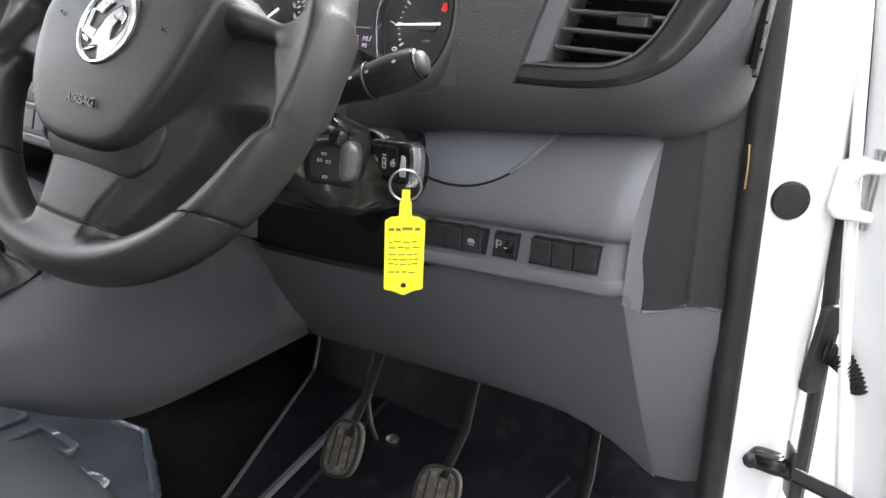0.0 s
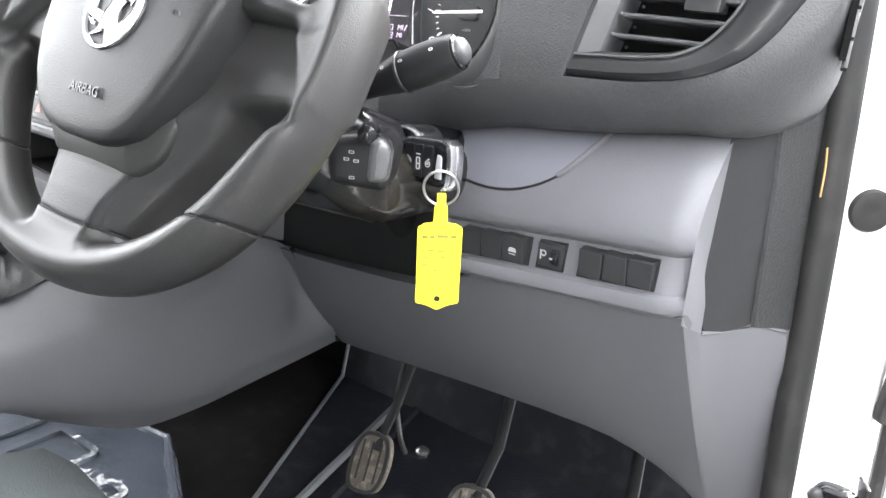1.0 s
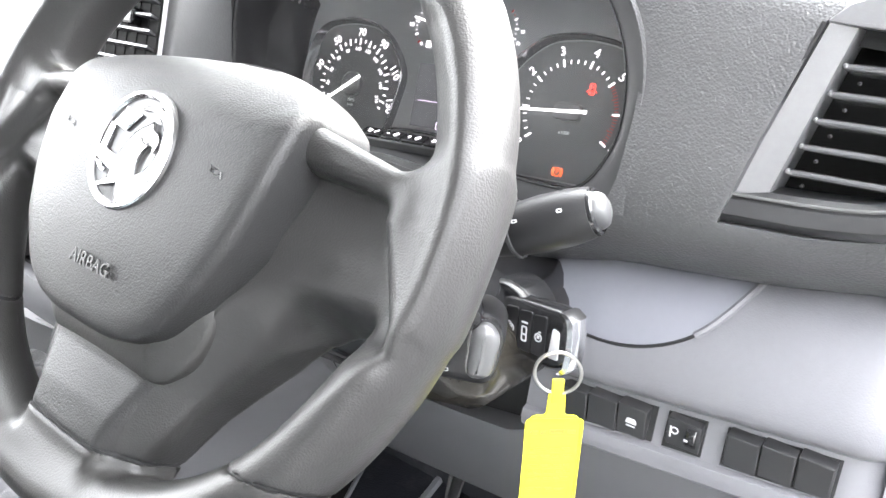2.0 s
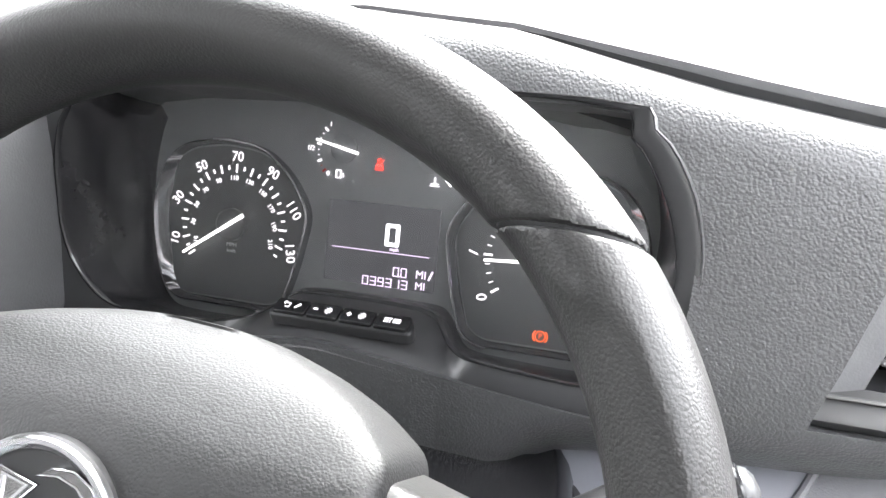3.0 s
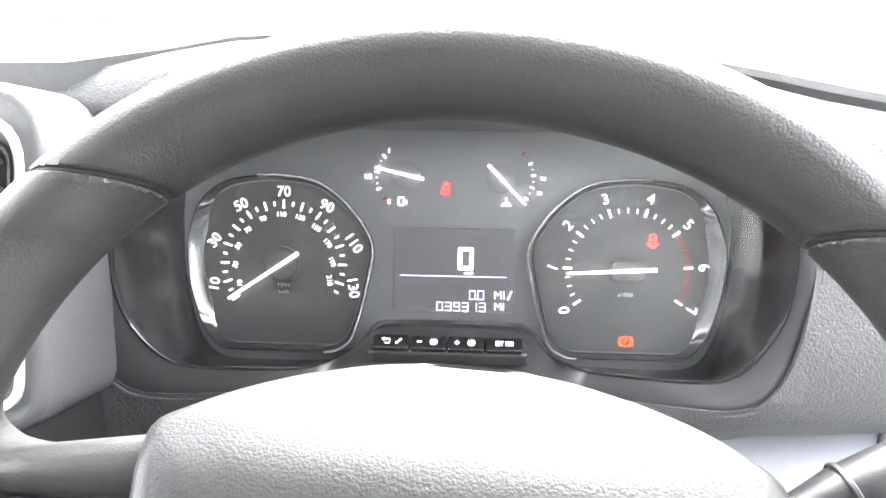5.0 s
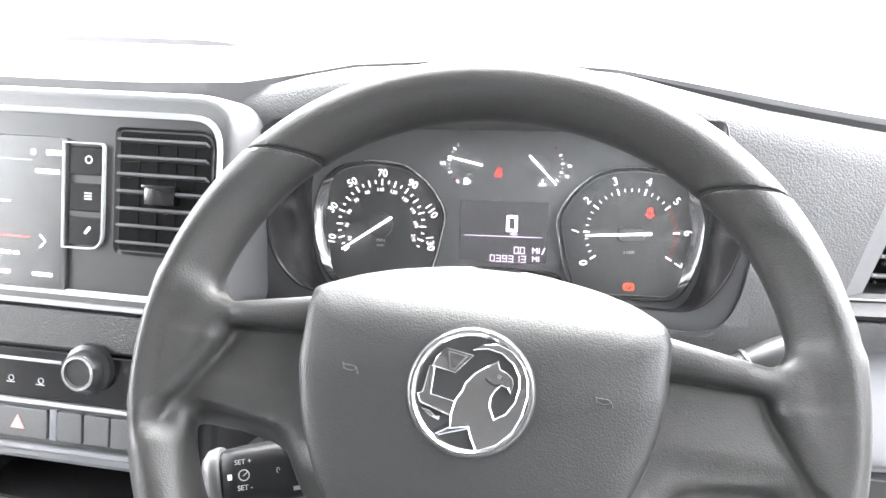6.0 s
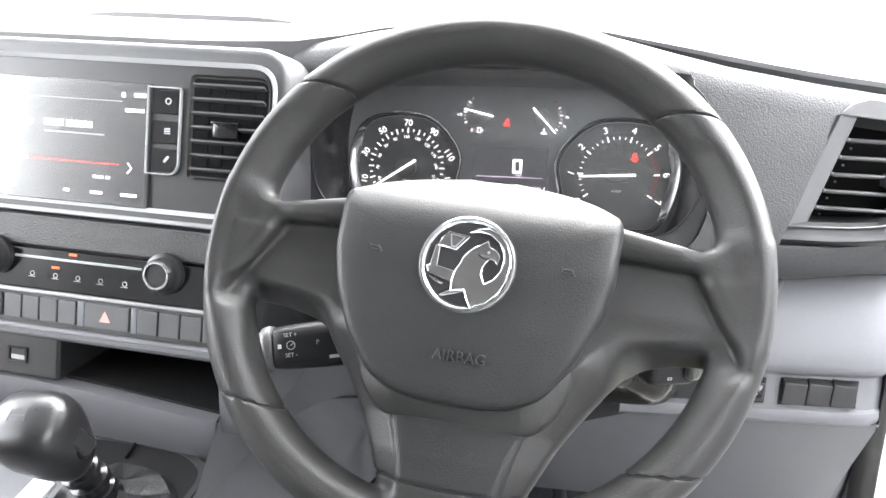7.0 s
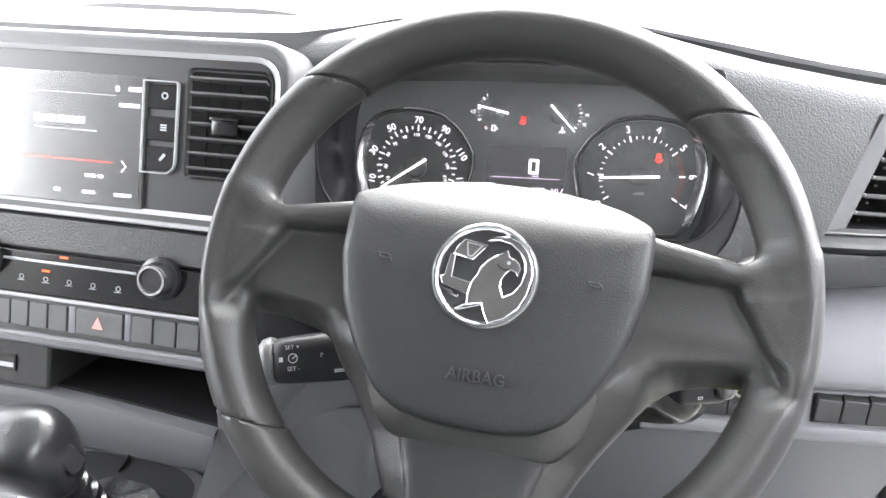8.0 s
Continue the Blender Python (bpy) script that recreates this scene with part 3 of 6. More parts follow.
part("needle", moved(prism([(-0.0125, -0.0009), (0.0170, -0.0006), (0.0170, 0.0006), (-0.0125, 0.0009)], 0.0035, 0.0046, 0.0003, 2), pose(-0.0305, 0.0540, 0) @ Matrix.Rotation(fa, 4, "Z")), NEEDLE, fuel)
for i, a in enumerate(np.linspace(140, 222, 9)):
    big = i in (0, 3, 6, 8)
    part("tick", moved(box(0.0178 if big else 0.0188, 0.0206 if big else 0.0196, -0.0006 if big else -0.0003, 0.0006 if big else 0.0003, 0.0002, 0.0008), pose(-0.0275, 0.0522, 0) @ Matrix.Rotation(radians(a), 4, "Z")), RED_PRINT if i > 6 else WHITE_GLOW, fuel, smooth=False)
for word, x, y in (("1", -0.0395, 0.0677), ("1/2", -0.0520, 0.0523), ("0", -0.0390, 0.0375)):
    lettering("figure", word, 0.0042, WHITE_GLOW, fuel, pose(x, y, 0.0006))
pump = part("pump_symbol", ring_solid([(-0.0024, -0.0024), (0.0014, -0.0024), (0.0014, 0.0028), (-0.0024, 0.0028)], [(-0.0017, -0.0017), (0.0007, -0.0017), (0.0007, 0.0021), (-0.0017, 0.0021)], 0, 0.0006), WHITE_GLOW, fuel, "", pose(-0.0313, 0.0377, 0.0004))
part("nozzle", tube([(0.0014, 0.0, 0.0003), (0.0028, 0.001, 0.0003), (0.0028, -0.0016, 0.0003)], 0.0003, 6), WHITE_GLOW, pump)
temp = part("temperature_gauge", moved(lathe([(0.0085, 0.0), (0.0085, 0.002), (0.007, 0.0028), (0.0, 0.0028)], 24), pose(0.0280, 0.0520, 0)), DIAL, cluster)
ta = math.atan2(-0.0233, 0.0225)
part("needle", moved(prism([(-0.0115, -0.0009), (0.0205, -0.0006), (0.0205, 0.0006), (-0.0115, 0.0009)], 0.0035, 0.0046, 0.0003, 2), pose(0.0280, 0.0517, 0) @ Matrix.Rotation(ta, 4, "Z")), NEEDLE, temp)
for i, a in enumerate(np.linspace(48, -38, 9)):
    part("tick", moved(box(0.0180 if i % 2 == 0 else 0.0188, 0.0205 if i % 2 == 0 else 0.0196, -0.0005 if i % 2 == 0 else -0.0003, 0.0005 if i % 2 == 0 else 0.0003, 0.0002, 0.0008), pose(0.0275, 0.0525, 0) @ Matrix.Rotation(radians(a), 4, "Z")), RED_PRINT if i < 2 else WHITE_GLOW, temp, smooth=False)
for word, x, y in (("90", 0.0522, 0.0523), ("70", 0.0502, 0.0436)):
    lettering("figure", word, 0.0034, WHITE_GLOW, temp, pose(x, y, 0.0006))
for k in range(3):
    part("coolant_symbol", box(-0.003 + 0.0005 * k, 0.003 - 0.0005 * k, -0.0003, 0.0003, 0, 0.0006) if k < 2 else box(-0.0005, 0.0005, 0, 0.005, 0, 0.0006), WHITE_GLOW, temp, "", pose(0.0309, 0.0362 + 0.0012 * (k % 2), 0.0004), smooth=False)

# warning lamps
belt = part("belt_lamp", ring_solid(circle(0.0014, 14), circle(0.0009, 14), 0.0003, 0.0010), RED_GLOW, cluster, "lit red seat belt lamp", pose(-0.0052, 0.0482, 0))
body = [(-0.0028, -0.0058), (0.0028, -0.0058), (0.0019, -0.0016), (-0.0019, -0.0016)]
part("figure", ring_solid(rounded(body, 0.0009), rounded(offset(body, -0.0005), 0.0006), 0.0003, 0.0010), RED_GLOW, belt)
part("lap", box(-0.0024, 0.0024, -0.0046, -0.0041, 0.0003, 0.0010), RED_GLOW, belt, smooth=False)
part("strap", moved(box(-0.0040, 0.0040, -0.00025, 0.00025, 0.001, 0.0013), pose(0.0004, -0.0022, 0) @ Matrix.Rotation(0.85, 4, "Z")), RED_GLOW, belt, smooth=False)
door_lamp = part("open_door_lamp", ring_solid(rounded([(-0.0020, -0.0040), (0.0020, -0.0040), (0.0020, 0.0040), (-0.0020, 0.0040)], 0.0014), rounded([(-0.0014, -0.0034), (0.0014, -0.0034), (0.0014, 0.0034), (-0.0014, 0.0034)], 0.0010), 0.0013, 0.002), RED_GLOW, cluster, "lit red open door lamp", pose(0.1169, 0.0169, 0))
for y in (0.0014, -0.0014):
    part("window_line", box(-0.0016, 0.0016, y - 0.0003, y + 0.0003, 0.0013, 0.0019), RED_GLOW, door_lamp, smooth=False)
for s in (-1, 1):
    part("leaf", moved(box(0, 0.0026, -0.0003, 0.0003, 0.0013, 0.002), pose(s * 0.0016, -0.0006, 0) @ Matrix.Rotation(-0.6 if s > 0 else math.pi + 0.6, 4, "Z")), RED_GLOW, door_lamp, smooth=False)
brake = part("parking_brake_lamp", ring_solid(circle(0.0032, 24), circle(0.0026, 24), 0.0013, 0.0019), ORANGE_GLOW, cluster, "lit orange parking brake lamp", pose(0.1029, -0.0428, 0))
lettering("figure", "P", 0.0042, ORANGE_GLOW, brake, pose(0, 0, 0.0015))
for s in (-1, 1):
    arc = [(s * 0.0042 * math.cos(a), 0.0042 * math.sin(a), 0.0016) for a in np.linspace(-0.8, 0.8, 7)]
    part("arc", tube(arc, 0.00035, 6), ORANGE_GLOW, brake)

# the display
lcd = part("display", prism(rounded([(-0.0358, -0.0272), (0.0368, -0.0272), (0.0368, 0.0225), (-0.0358, 0.0225)], 0.001, 2), 0.0002, 0.0010), LCD, cluster, "dark display with lilac figures")
SEG = {"0": "abcdef", "1": "bc", "3": "abgcd", "9": "abcdfg"}


def segments(name, digits, x, y, w, h, t, gap, mat, parent):
    for i, d in enumerate(digits):
        bms = []
        for s in SEG[d]:
            cx, cy = x + i * gap, y
            r = {"a": (-w, w, h - t, h), "d": (-w, w, -h, -h + t), "g": (-w, w, -t / 2, t / 2), "b": (w - t, w, t * 0.3, h - t * 0.3), "c": (w - t, w, -h + t * 0.3, -t * 0.3), "e": (-w, -w + t, -h + t * 0.3, -t * 0.3), "f": (-w, -w + t, t * 0.3, h - t * 0.3)}[s]
            bms.append(box(cx + r[0], cx + r[1], cy + r[2], cy + r[3], 0.0010, 0.0014))
        part(name, joined(*bms), mat, parent, smooth=False)


part("speed_figure", ring_solid(rounded([(0.0029, -0.0025), (0.0121, -0.0025), (0.0121, 0.0111), (0.0029, 0.0111)], 0.0012), rounded([(0.0053, -0.0002), (0.0097, -0.0002), (0.0097, 0.0088), (0.0053, 0.0088)], 0.0004), 0.0010, 0.0014), SCREEN_TEXT, lcd, smooth=False)
lettering("unit", "mph", 0.0034, LILAC_GLOW, lcd, pose(0.0094, -0.0042, 0.0012))
part("rule", box(-0.0317, 0.0321, -0.0066, -0.0062, 0.0010, 0.0014), LILAC_GLOW, lcd, smooth=False)
segments("trip_figure", "00", 0.0118, -0.0174, 0.0019, 0.0028, 0.0005, 0.0050, LILAC_GLOW, lcd)
lettering("unit", "MI", 0.0068, LILAC_GLOW, lcd, pose(0.0279, -0.0174, 0.0012))
part("spanner", moved(box(-0.0005, 0.0005, -0.003, 0.003, 0.001, 0.0014), pose(0.0340, -0.0172, 0) @ Matrix.Rotation(-0.4, 4, "Z")), LILAC_GLOW, lcd, smooth=False)
segments("mileage_figure", "039313", -0.0077, -0.0246, 0.0019, 0.0027, 0.0005, 0.0051, LILAC_GLOW, lcd)
part("point", box(0.0140, 0.0146, -0.0202, -0.0196, 0.0010, 0.0014), LILAC_GLOW, lcd, smooth=False)
lettering("unit", "MI", 0.0064, LILAC_GLOW, lcd, pose(0.0279, -0.0243, 0.0012))

# the row of buttons under the display
strip = part("button_strip", prism(rounded([(-0.054, -0.0066), (0.054, -0.0066), (0.050, 0.0066), (-0.050, 0.0066)], 0.006), -0.007, 0.0, 0.0015), SATIN, cluster, "", pose(0.0006, -0.0396, 0.0486) @ Matrix.Rotation(radians(-58), 4, "X") @ Matrix.Diagonal((0.82, 1.0, 1.0, 1.0)))
for x, w in ((-0.0374, 0.0246), (-0.0127, 0.0232), (0.0121, 0.0240), (0.0371, 0.0240)):
    b = part("button", prism(rounded([(-w / 2, -0.0055), (w / 2, -0.0055), (w / 2, 0.0055), (-w / 2, 0.0055)], 0.002), -0.001, 0.0022, 0.0008), GLOSS, strip, "", pose(x, 0, 0))
    if x > 0.03:
        lettering("print", "SET 000", 0.0040, WHITE_GLOW, b, pose(0, 0, 0.0023) @ Matrix.Diagonal((0.9, 1.25, 1.0, 1.0)))
    elif x < -0.03:
        part("back_arrow", joined(tube([(-0.006, 0.0014, 0.0025), (-0.001, 0.0014, 0.0025), (-0.001, -0.0018, 0.0025), (-0.004, -0.0018, 0.0025)], 0.00028, 6), tube([(-0.0046, 0.0027, 0.0025), (-0.006, 0.0014, 0.0025), (-0.0046, 0.0001, 0.0025)], 0.00028, 6)), WHITE_GLOW, b)
        part("spanner", moved(box(-0.0004, 0.0004, -0.0024, 0.0024, 0.0022, 0.0027), pose(0.0050, 0, 0) @ Matrix.Rotation(-0.7, 4, "Z")), WHITE_GLOW, b, smooth=False)
    else:
        part("minus" if x < 0 else "plus", box(-0.0075, -0.0045, -0.0004, 0.0004, 0.0022, 0.0027) if x < 0 else joined(box(-0.0075, -0.0045, -0.0004, 0.0004, 0.0022, 0.0027), box(-0.0064, -0.0056, -0.0015, 0.0015, 0.0022, 0.0026)), WHITE_GLOW, b, smooth=False)
        sunny = [prism(circle(0.0009, 10), 0.0022, 0.0027)] + [moved(box(0.0016, 0.0026, -0.00018, 0.00018, 0.0022, 0.0027), Matrix.Rotation(k * math.pi / 4, 4, "Z")) for k in range(8)]
        part("brightness_symbol", moved(joined(*sunny), pose(0.0035, 0, 0)), WHITE_GLOW, b, smooth=False)

pane_rows = []
for i in range(9):
    k = i / 8
    y = -0.056 + 0.140 * k
    w = 0.1650 - 0.03 * max(0.0, (k - 0.6) / 0.4)
    pane_rows.append([(x, y, 0.0290 + 0.026 * k + 0.005 * math.sin(math.pi * k)) for x in np.linspace(-w, w, 15)])
lens = part("clear_lens", loft(pane_rows, closed=False), GLASS, cluster, "clear curved cover")
lens.visible_shadow = False


# ---- steering wheel ----
wheel = thing("steering_wheel", "worn black three-spoke steering wheel with a badge on its airbag cover", "steering wheel", WHEEL)


def skin(field, lo, hi, step):
    """A closed mesh over the zero level of a distance field, within a box (surface nets)."""
    n = [int(math.ceil((b - a) / step)) + 1 for a, b in zip(lo, hi)]
    axes = [a + step * np.arange(k) for a, k in zip(lo, n)]
    d = field(*np.meshgrid(*axes, indexing="ij"))
    ins = d < 0
    c = [k - 1 for k in n]
    total, count = np.zeros((*c, 3)), np.zeros(c)
    for axis in range(3):
        others = [k for k in range(3) if k != axis]
        for u in (0, 1):
            for v in (0, 1):
                a, b = [slice(None)] * 3, [slice(None)] * 3
                a[axis], b[axis] = slice(0, c[axis]), slice(1, c[axis] + 1)
                for k, e in zip(others, (u, v)):
                    a[k] = b[k] = slice(e, c[k] + e)
                da, db = d[tuple(a)], d[tuple(b)]
                cross = ins[tuple(a)] != ins[tuple(b)]
                w = np.where(cross, da / np.where(cross, da - db, 1.0), 0.0)
                count += cross
                total[..., axis] += w
                for k, e in zip(others, (u, v)):
                    total[..., k] += cross * e
    cell = count > 0
    ids = np.full(c, -1)
    ids[cell] = np.arange(cell.sum())
    pts = (np.argwhere(cell) + total[cell] / count[cell][:, None]) * step + np.array(lo)
    faces = []
    for axis in range(3):
        u, v = (axis + 1) % 3, (axis + 2) % 3
        a, b = [slice(1, c[0]), slice(1, c[1]), slice(1, c[2])], [slice(1, c[0]), slice(1, c[1]), slice(1, c[2])]
        a[axis], b[axis] = slice(0, c[axis]), slice(1, c[axis] + 1)
        ia, ib = ins[tuple(a)], ins[tuple(b)]
        where = np.argwhere(ia != ib)
        flip = ia[tuple(where.T)]
        where = where + 1
        where[:, axis] -= 1
        quad = []
        for du, dv in ((1, 1), (0, 1), (0, 0), (1, 0)):
            w = where.copy()
            w[:, u] -= du
            w[:, v] -= dv
            quad.append(ids[tuple(w.T)])
        quad = np.stack(quad, 1)
        quad[~flip] = quad[~flip][:, ::-1]
        faces.append(quad)
    bm = bmesh.new()
    vs = [bm.verts.new(p) for p in pts.tolist()]
    for q in np.concatenate(faces).tolist():
        if len(set(q)) == 4:
            bm.faces.new([vs[k] for k in q])
    return bm


def soft_min(a, b, k):
    h = np.clip(0.5 + 0.5 * (b - a) / k, 0, 1)
    return b * (1 - h) + a * h - k * h * (1 - h)


def soft_max(a, b, k):
    return -soft_min(-a, -b, k)


def step_up(x, a, b):
    u = np.clip((x - a) / (b - a), 0, 1)
    return u * u * (3 - 2 * u)


RIM_X, RIM_Y, RIM_Z = -0.0022, 0.0017, -0.0115


def rim_field(x, y, z, grip):
    """An oval rim, flattened a little at the top and the foot; grip: with the flat inner facet of the side grips."""
    px, py = x - RIM_X, y - RIM_Y
    r = np.hypot(px, py)
    s = py / r
    rc = 0.1745 - np.where(s > 0, 0.0071 * s ** 4, 0.0065 * s ** 6)
    dr, dz = (r - rc), (z - RIM_Z)
    d = (np.sqrt(dr ** 2 + (dz / 1.38) ** 2) - 0.0165) * 1.1
    if grip:
        # the facet widens from the seam down to the spoke
        q = step_up(-y, -0.118, -0.094) * step_up(y, -0.085, -0.015)
        edge = np.interp(y, [-0.10, -0.06, -0.01, 0.03, 0.075, 0.11], [0.0005, 0.002, 0.0035, 0.003, -0.003, -0.009])
        cutp = -(dr - edge) * 0.62 + (dz - 0.0195) * 0.785
        d = soft_max(d, cutp - 0.010 * (1 - q), 0.0045)
    return d


def web_field(x, y, z):
    """The web behind the cover: a flange that runs from the underside of the spokes down the flanks of the foot."""
    ax = np.abs(x - 0.003 * step_up(-y, 0.03, 0.08))
    front = np.interp(ax, [0.0, 0.0285, 0.0295, 0.0315, 0.034, 0.039, 0.045, 0.055, 0.067, 0.080, 0.089, 0.100, 0.139, 0.152], [-0.30, -0.158, -0.146, -0.136, -0.124, -0.110, -0.097, -0.080, -0.060, -0.042, -0.033, -0.0275, -0.0225, -0.0200])
    rear = np.interp(ax, [0.0, 0.038, 0.042, 0.048, 0.056, 0.064, 0.074, 0.083, 0.093, 0.103, 0.120, 0.137, 0.160], [-0.34, -0.168, -0.154, -0.140, -0.123, -0.106, -0.0895, -0.0765, -0.0630, -0.0520, -0.0440, -0.0400, -0.0390])
    zf = np.interp(y, [-0.150, -0.120, -0.097, -0.080, -0.050, -0.028], [0.001, 0.000, -0.004, -0.0025, -0.0010, -0.0035])
    zb = np.interp(y, [-0.150, -0.110, -0.088, -0.070], [-0.034, -0.040, -0.046, -0.050]) + 0.013 * step_up(ax, 0.105, 0.150)
    u = np.clip((front - y) / (front - rear), 0, 1)
    steep = step_up(ax, 0.090, 0.116)
    d = soft_max((z - zf + (zf - zb) * (steep * u ** 1.2 + (1 - steep) * 0.34 * u)) * (0.8 - 0.3 * steep), (rear - y) * 0.62, 0.007)
    d = soft_max(d, zb - 0.002 - z, 0.004)
    return np.maximum(np.maximum(d, y - 0.010), np.maximum(ax - 0.165, -0.163 - y))


def side_field(x, y, z):
    """A side grip with its spoke, in one skin."""
    d = rim_field(x, y, z, True)
    ax = np.abs(x)
    top = 0.0335 + 0.18 * np.clip(0.139 - ax, 0, 0.06) + 0.004 * step_up(ax, 0.140, 0.170)
    # front face and top flange
    sp = soft_max(y - top, z - 0.0050 + 0.10 * np.clip(ax - 0.13, 0, 1), 0.010)
    sp = soft_max(sp, -(y + 0.019), 0.004)
    sp = soft_max(sp, -(z + 0.036), 0.006)
    sp = np.maximum(sp, 0.040 - ax)
    sp = np.maximum(sp, ax - 0.176)
    d = soft_min(soft_min(d, sp, 0.014), web_field(x, y, z), 0.009)
    # the sunken face of the spoke
    far = 0.1420 + 0.55 * np.clip(0.012 - y, 0, 0.05)
    hole = soft_max(ax - far, y - 0.0195 - 0.04 * np.clip(0.135 - ax, 0, 1), 0.009)
    hole = soft_max(soft_max(hole, -(z + 0.0030 + 0.20 * (y + 0.024)), 0.004), -(y + 0.036), 0.008)
    d = soft_max(d, -hole, 0.014)
    return d


SEAM_TOP, SEAM_LOW = 0.1188, -0.1040


def low_seam(x, y):
    return y - SEAM_LOW - 0.14 * (np.abs(x) - 0.143)


def foot_seam(x, y):
    return y + 0.1385 - 1.2 * (x - 0.004) ** 2


GRID = 0.0017
part("rim_top", skin(lambda x, y, z: np.maximum(rim_field(x, y, z, False), SEAM_TOP + 0.0005 - y), (-0.165, 0.112, -0.040), (0.160, 0.193, 0.018), GRID), RIM, wheel, "grained top of the rim")
for lo, hi, near in ((-0.197, -0.044, -0.020), (0.044, 0.193, 0.028)):
    box_lo, box_hi = (min(lo, near), -0.148, -0.054), (max(hi, near), 0.123, 0.018)
    part("grip_spoke", skin(lambda x, y, z: np.maximum(np.maximum(side_field(x, y, z), y - SEAM_TOP + 0.0005), 0.0005 - np.where(np.abs(x) < 0.07, foot_seam(x, y), np.where(np.abs(x) < 0.105, y + 0.112, low_seam(x, y)))), box_lo, box_hi, GRID), RIM, wheel, "grained side grip moulded with its spoke and web")
    part("rim_seam", skin(lambda x, y, z: np.maximum(rim_field(x, y, z, False) + 0.0014, np.abs(y - SEAM_TOP) - 0.0022), (lo, 0.112, -0.040), (hi, 0.126, 0.018), 0.0015), MATT, wheel)
    part("rim_seam", skin(lambda x, y, z: np.maximum(rim_field(x, y, z, False) + 0.0014, np.abs(low_seam(x, y)) - 0.0022), (lo, -0.116, -0.040), (hi, -0.092, 0.018), 0.0015), MATT, wheel)

# lower spoke: a flared foot down to the rim
def foot_field(x, y, z):
    ax = np.abs(x - 0.004)
    hw = np.interp(y, [-0.170, -0.158, -0.146, -0.136, -0.124, -0.110, -0.096, -0.084, -0.070], [0.036, 0.031, 0.0300, 0.0320, 0.0345, 0.0390, 0.0450, 0.0490, 0.0510])
    zf = np.interp(y, [-0.170, -0.150, -0.136, -0.120, -0.100, -0.070], [-0.004, 0.0015, 0.0040, 0.0030, -0.0010, 0.0010])
    d = soft_max(z - zf + 0.6 * (ax / 0.04) ** 2 * 0.0015, (ax - hw) * 0.86 + (z - zf) * 0.42, 0.0055)
    d = soft_max(d, -(z + 0.034), 0.004)
    return np.maximum(np.maximum(d, y + 0.068), -0.164 - y)


def base_field(x, y, z):
    return soft_min(soft_min(rim_field(x, y, z, False), foot_field(x, y, z), 0.013), web_field(x, y, z), 0.006)


part("rim_bottom", skin(lambda x, y, z: np.maximum(np.maximum(base_field(x, y, z), low_seam(x, y) + 0.0005), np.minimum(foot_seam(x, y) + 0.0004, 0.064 - np.abs(x - 0.004))), (-0.185, -0.192, -0.040), (0.180, -0.092, 0.018), GRID), RIM_WORN, wheel, "smooth worn bottom of the rim")
part("lower_spoke", skin(lambda x, y, z: np.maximum(np.maximum(foot_field(x, y, z), 0.0004 - foot_seam(x, y)), y + 0.064), (-0.066, -0.146, -0.040), (0.074, -0.062, 0.018), GRID), PAD, wheel, "broad lower spoke with a grained face")
part("rim_seam", skin(lambda x, y, z: np.maximum(np.maximum(base_field(x, y, z) + 0.0012, np.abs(foot_seam(x, y)) - 0.002), np.abs(x - 0.004) - 0.062), (-0.066, -0.146, -0.040), (0.074, -0.126, 0.018), 0.0015), MATT, wheel)
part("hub_back", loft([[(p[0] * k, p[1] * k - 0.004, z) for p in circle(0.092, 40, 0, -0.012, 0.080)] for k, z in ((1.0, -0.030), (0.90, -0.044), (0.66, -0.058), (0.60, -0.080))]), MATT, wheel)
def chin_height(x, y):
    return float(np.interp(y, [-0.100, -0.085, -0.060, -0.040], [-0.0015, 0.0055, 0.0105, 0.0105])) - 0.0115 * max(0.0, (abs(x - 0.002) - 0.036) / 0.033) ** 1.4


chin = rounded([(-0.068, -0.040), (-0.070, -0.062), (-0.063, -0.083), (-0.0470, -0.0985), (0.0510, -0.0985), (0.067, -0.083), (0.074, -0.062), (0.072, -0.040)], 0.008, 4)
chin_rings = [[(x, y, -0.020) for x, y in chin]]
for inset, drop in ((0.0, 0.0024), (0.0010, 0.0006), (0.003, 0.0), (0.008, 0.0), (0.014, 0.0), (0.022, 0.0)):
    chin_rings.append([(x, y, chin_height(x, y) - drop) for x, y in offset(chin, -inset)])
part("chin", loft(chin_rings), RIM_WORN, wheel, "smooth strip under the airbag cover")

PAD_OUT = [(-0.0935, 0.0465), (-0.074, 0.0570), (-0.056, 0.0638), (-0.034, 0.0692), (-0.012, 0.0716), (0.012, 0.0716), (0.034, 0.0692), (0.056, 0.0638), (0.074, 0.0570), (0.0900, 0.0470), (0.0925, 0.038), (0.0915, 0.005), (0.0855, -0.022), (0.073, -0.050), (0.0560, -0.0735), (0.040, -0.0825), (0.020, -0.0860), (-0.020, -0.0860), (-0.040, -0.0825), (-0.0560, -0.0735), (-0.073, -0.050), (-0.0855, -0.022), (-0.0915, 0.005), (-0.0925, 0.038)]
pad_line = rounded(PAD_OUT, 0.006, 3)


def pad_height(x, y):
    """The cushion of the airbag cover: full in the middle, falling to the top and the foot."""
    fall = 0.10 * max(0.0, y - 0.006) + 12.0 * max(0.0, y - 0.030) ** 1.75 + 0.0065 * max(0.0, (-0.035 - y) / 0.06) ** 1.3
    return 0.0225 - fall - 0.003 * (x / 0.09) ** 2


rings = [[(x, y, -0.036) for x, y in pad_line]]
